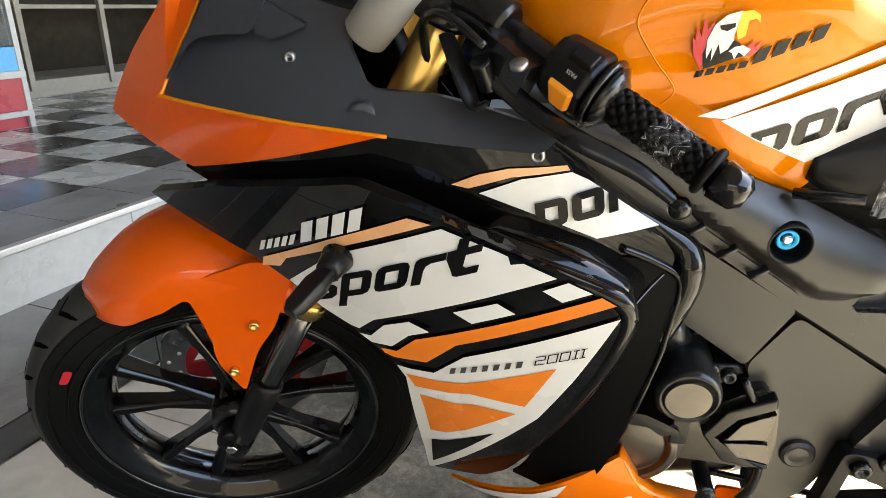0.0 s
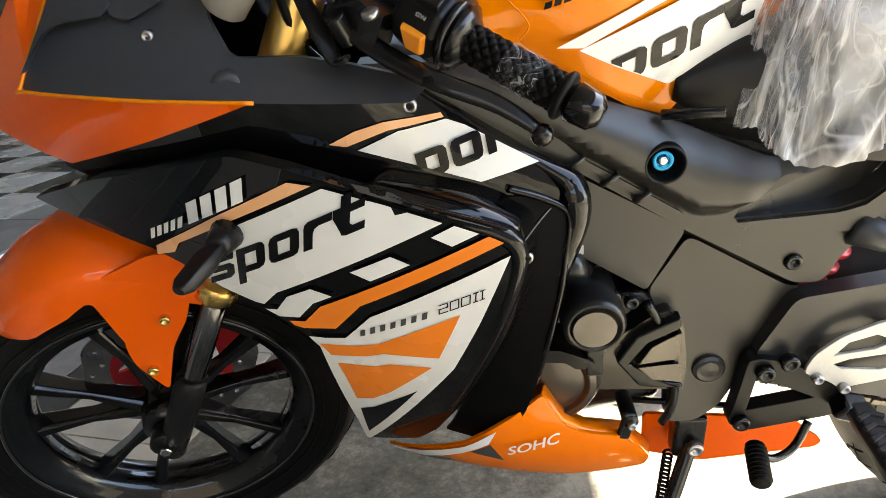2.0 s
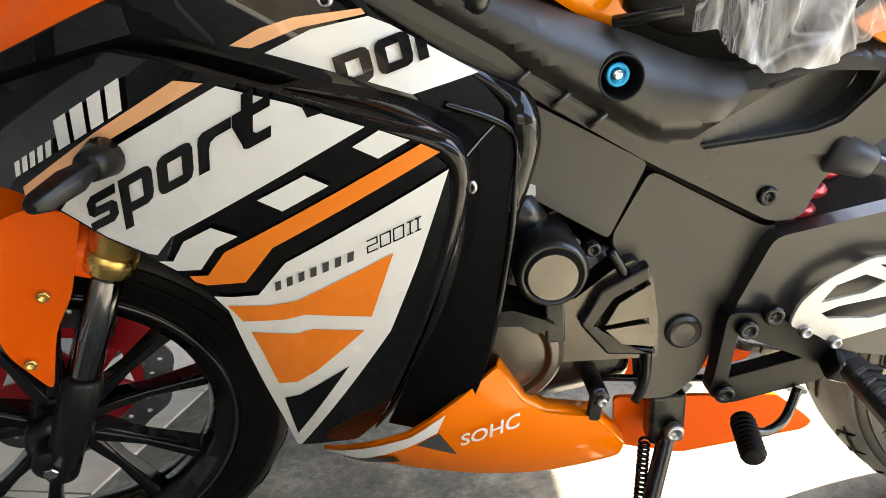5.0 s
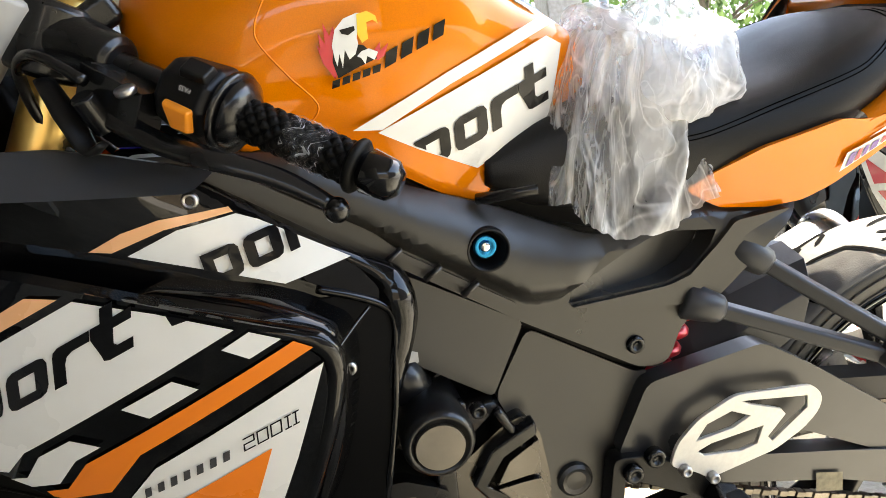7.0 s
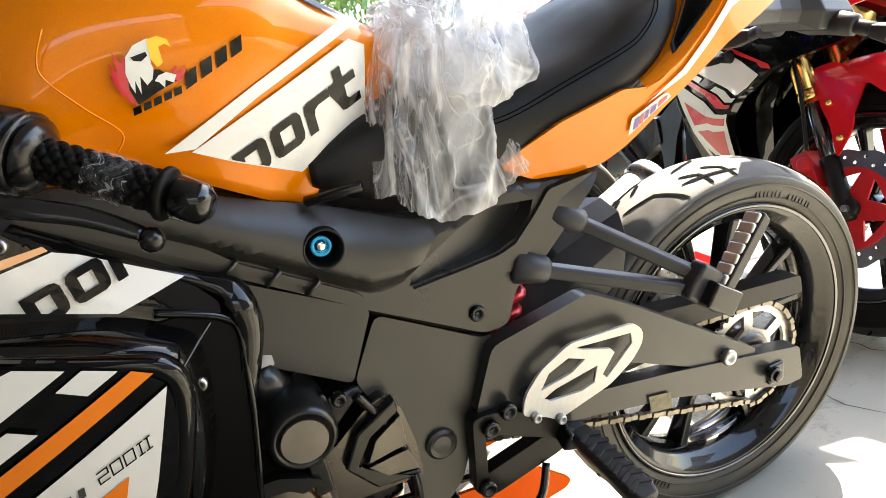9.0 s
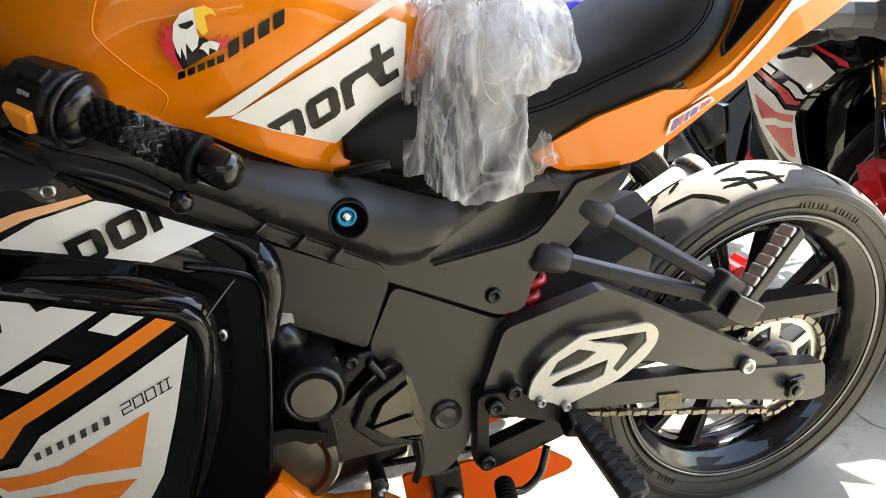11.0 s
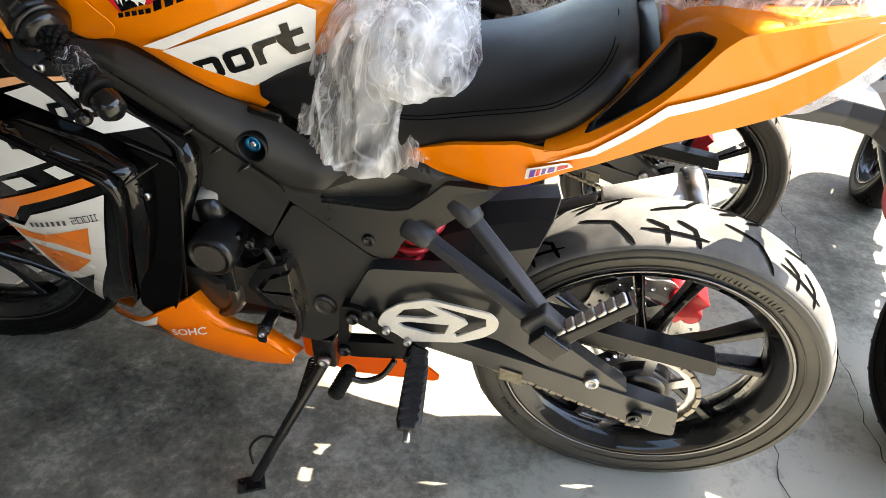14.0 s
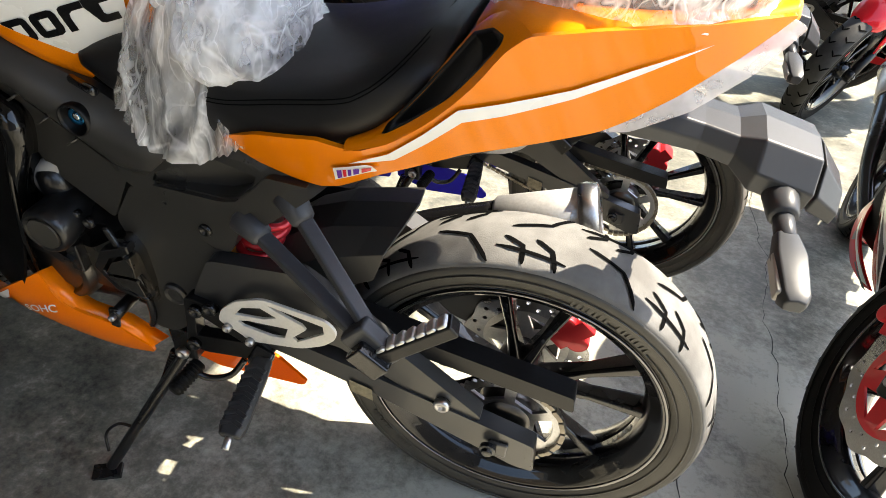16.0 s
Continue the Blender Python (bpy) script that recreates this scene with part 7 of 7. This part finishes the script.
run_of_fold(gf, [(1.1 * i / 14 + 0.2 * math.sin(j), 0.35 * math.cos(2 * math.pi * j / 28), 0.35 * math.sin(2 * math.pi * j / 28)) for i in range(15) for j in range(28)])
gf.matrix_basis = LEANED
tagged(gf, "clear film wound round the handlebar grip", "plastic film")


# ---------------------------------------------------------------- the other machines
def repainted(at, swaps, label):
    ob = copy_thing(BIKE, at)
    for o in ob.children_recursive:
        for slot in o.material_slots:
            if slot.material in swaps:
                new_mat = swaps[slot.material]
                slot.link = "OBJECT"
                slot.material = new_mat
    tagged(ob, label, "motorcycle", "parked motorcycles")
    return ob


tagged(BIKE, group="parked motorcycles")
M_BLUE = pose(0.14, 0.83, 0, 8.3, 0, 0)
M_RED = pose(1.03, 1.5, 0, 0, 0, 75) @ pose(0, 0, 0, 8.3, 0, 0)
M_BLACK = pose(1.3, 3.5, 0, 8.3, 0, 0)
M_FAR = pose(2.1, 3.6, 0, 0, 0, 40) @ pose(0, 0, 0, 8.3, 0, 0)
repainted(M_BLUE, {ORANGE: BLUE, ORANGE_RED: BLUE, BELLY_ORANGE: BLUE, ORANGE_DECAL: PURPLE_DECAL, PEACH_DECAL: WHITE_DECAL}, "blue and white sport motorcycle parked behind")
repainted(M_RED, {ORANGE: RED, ORANGE_RED: RED, BELLY_ORANGE: RED, ORANGE_DECAL: RED_DECAL, PEACH_DECAL: RED_DECAL, TREAD: RUBBER, GREY_PLASTIC: BLACK_PLASTIC}, "red and white sport motorcycle with gold forks")
repainted(M_BLACK, {ORANGE: BLACK_GLOSS, ORANGE_RED: BLACK_GLOSS, BELLY_ORANGE: BLACK_GLOSS}, "black sport motorcycle with orange stripes")
repainted(M_FAR, {ORANGE: RED, ORANGE_RED: RED, BELLY_ORANGE: RED, ORANGE_DECAL: RED_DECAL, PEACH_DECAL: RED_DECAL}, "red sport motorcycle farther along the forecourt")
drape("seat_cover", M_BLUE @ pose(-0.335, 0, 0.755, 0, -9, 0), (0.26, 0.15, 0.16), 21, 12, "crumpled clear plastic over the blue machine's seat", folds=0.03, neck=0.03)
drape("pillion_cover", M_BLUE @ pose(0.012, 0, 0.955, 0, -4, 0), (0.15, 0.114, 0.094), 23, 9, "clear plastic cover over the pillion seat", folds=0.02, neck=-0.04)


# ---------------------------------------------------------------- showroom furniture
COUNTER_WHITE = material("counter_white", (0.4, 0.39, 0.37), rough=0.4, vary=0.04)
COUNTER_RED = material("counter_red", (0.33, 0.02, 0.035), rough=0.35, vary=0.06)
COUNTER_BLUE = material("counter_blue", (0.05, 0.3, 0.6), rough=0.4, vary=0.05)
WOOD = material("dark_cabinet_wood", (0.04, 0.032, 0.024), rough=0.5, vary=0.25, scale=14, bump=0.15)
SHELF = material("pale_shelf_edge", (0.22, 0.2, 0.17), rough=0.5, vary=0.08)
GLASS = material("cabinet_glass", (0.8, 0.85, 0.83), rough=0.05, alpha=0.15, vary=0.02)

counter = empty("display_counter", pose(-3.98, 2.0, 0.262, 0, 0, -12.7) @ Matrix.Diagonal((0.8, 0.8, 0.62, 1)))
part("plinth", box((0.46, 0.9, 0.1), (0, 0, 0.05)), COUNTER_RED, counter, bevel=0.004)
part("lower_panel", box((0.5, 0.94, 0.28), (0, 0, 0.29)), COUNTER_RED, counter, "dark red lower panel", bevel=0.004)
part("band", box((0.52, 0.96, 0.05), (0, 0, 0.125)), COUNTER_WHITE, counter, bevel=0.004)
part("band", box((0.52, 0.96, 0.06), (0, 0, 0.46)), COUNTER_WHITE, counter, bevel=0.004)
part("upper_panel", box((0.5, 0.94, 0.2), (0, 0, 0.59)), COUNTER_BLUE, counter, "blue printed panel", bevel=0.004)
for k, (y, z, w) in enumerate(((-0.1, 0.62, 0.3), (-0.2, 0.57, 0.22), (0.15, 0.56, 0.2))):
    part("print_bar", box((0.004, w, 0.025), (0.252, y, z)), COUNTER_WHITE, counter, smooth=False)
part("corner_post", box((0.04, 0.04, 1.1), (0.235, 0.46, 0.55)), COUNTER_WHITE, counter, bevel=0.004)
part("glass_case", box((0.48, 0.92, 0.4), (0, 0, 0.9)), GLASS, counter)
tagged(counter, "red white and blue shop counter with a glass top", "counter")

cab = empty("shelf_cabinet", pose(-4.6, 4.3, 0.262, 0, 0, -12.7))
part("back", box((0.03, 3.4, 2.2), (-0.3, 0, 1.1)), WOOD, cab)
part("side", box((0.6, 0.04, 2.2), (0, -1.7, 1.1)), WOOD, cab)
part("side", box((0.6, 0.04, 2.2), (0, 1.7, 1.1)), WOOD, cab)
part("base", box((0.6, 3.4, 0.12), (0, 0, 0.06)), SHELF, cab, bevel=0.004)
for z in (0.62, 1.15, 1.7, 2.18):
    part("shelf", box((0.58, 3.36, 0.03), (0, 0, z)), SHELF, cab, bevel=0.003)
for y in (-1.65, -0.95, -0.25, 0.45, 1.15):
    part("door_post", box((0.04, 0.045, 2.1), (0.3, y, 1.1)), SHELF, cab, bevel=0.003)
tagged(cab, "dark wooden display cabinet with pale shelf edges", "cabinet")


# ---------------------------------------------------------------- outside
PILLAR = material("rough_pillar", (0.3, 0.28, 0.25), rough=0.85, vary=0.2, bump=0.4, bump_scale=60)
POLE = material("grey_pole", (0.22, 0.24, 0.27), rough=0.4, vary=0.05)
pl = part("pillar", box((0.34, 0.34, 3.0), (1.55, 5.0, 1.5)), PILLAR, bevel=0.02)
tagged(pl, "rough grey concrete pillar at the forecourt's edge", "pillar", kind="structure")
po = part("steel_pole", rod((2.0, 5.0, 0), (2.0, 5.0, 3.0), 0.045, 0.045, 20), POLE)
tagged(po, "grey steel pole standing on the forecourt", "pole", kind="structure")
LEAF = material("leaf_green", (0.1, 0.17, 0.03), rough=0.5, vary=0.4, scale=3)
BARK = material("bark", (0.12, 0.09, 0.06), rough=0.9, vary=0.3, bump=0.5, bump_scale=40)


def tree(at, h, spread, seed, leaves=2600):
    rnd = random.Random(seed)
    t = empty("tree", Matrix.Translation(at))
    part("trunk", sweep([(0, 0, 0), (0.05, 0.03, h * 0.3), (-0.04, 0, h * 0.6), (0, 0.05, h * 0.9)], [0.14, 0.11, 0.08, 0.03], 10), BARK, t)
    tips = []
    for k in range(9):
        a, z = rnd.uniform(0, 6.28), h * rnd.uniform(0.3, 0.75)
        e = Vector((spread * rnd.uniform(0.5, 0.95) * math.cos(a), spread * rnd.uniform(0.5, 0.95) * math.sin(a), z + h * rnd.uniform(0.08, 0.3)))
        part("limb", sweep([(0, 0, z), tuple(e * 0.5 + Vector((0, 0, z * 0.5 + 0.1))), tuple(e)], [0.05, 0.03, 0.012], 6), BARK, t)
        tips += [e, e * 0.6 + Vector((0, 0, z * 0.4))]
    verts, faces = [], []
    for k in range(leaves):
        c = rnd.choice(tips) + Vector((rnd.gauss(0, 1), rnd.gauss(0, 1), rnd.gauss(0, 0.8))) * spread * 0.24
        q = Euler((rnd.uniform(0, 6), rnd.uniform(0, 6), rnd.uniform(0, 6))).to_matrix()
        s = rnd.uniform(0.05, 0.11)
        b = len(verts)
        verts += [tuple(c + q @ Vector(v) * s) for v in ((-1, 0, 0), (0, 0.45, 0.1), (1, 0, 0), (0, -0.45, 0.1))]
        faces.append((b, b + 1, b + 2, b + 3))
    me = bpy.data.meshes.new("crown")
    me.from_pydata(verts, [], faces)
    me.materials.append(LEAF)
    cr = new("crown", me)
    cr.parent = t
    cr["kind"] = "stuff"
    tagged(t, "leafy green tree beyond the forecourt", "tree", "trees outside")
    return t


for k, (x, y, h, sp) in enumerate(((3.2, 9.5, 3.6, 1.7), (5.6, 9.0, 3.9, 1.8), (0.6, 10.5, 3.8, 1.8), (8.2, 9.6, 3.7, 1.8), (2.0, 12.0, 4.6, 2.0))):
    tree((x, y, -0.012), h, sp, k + 2)
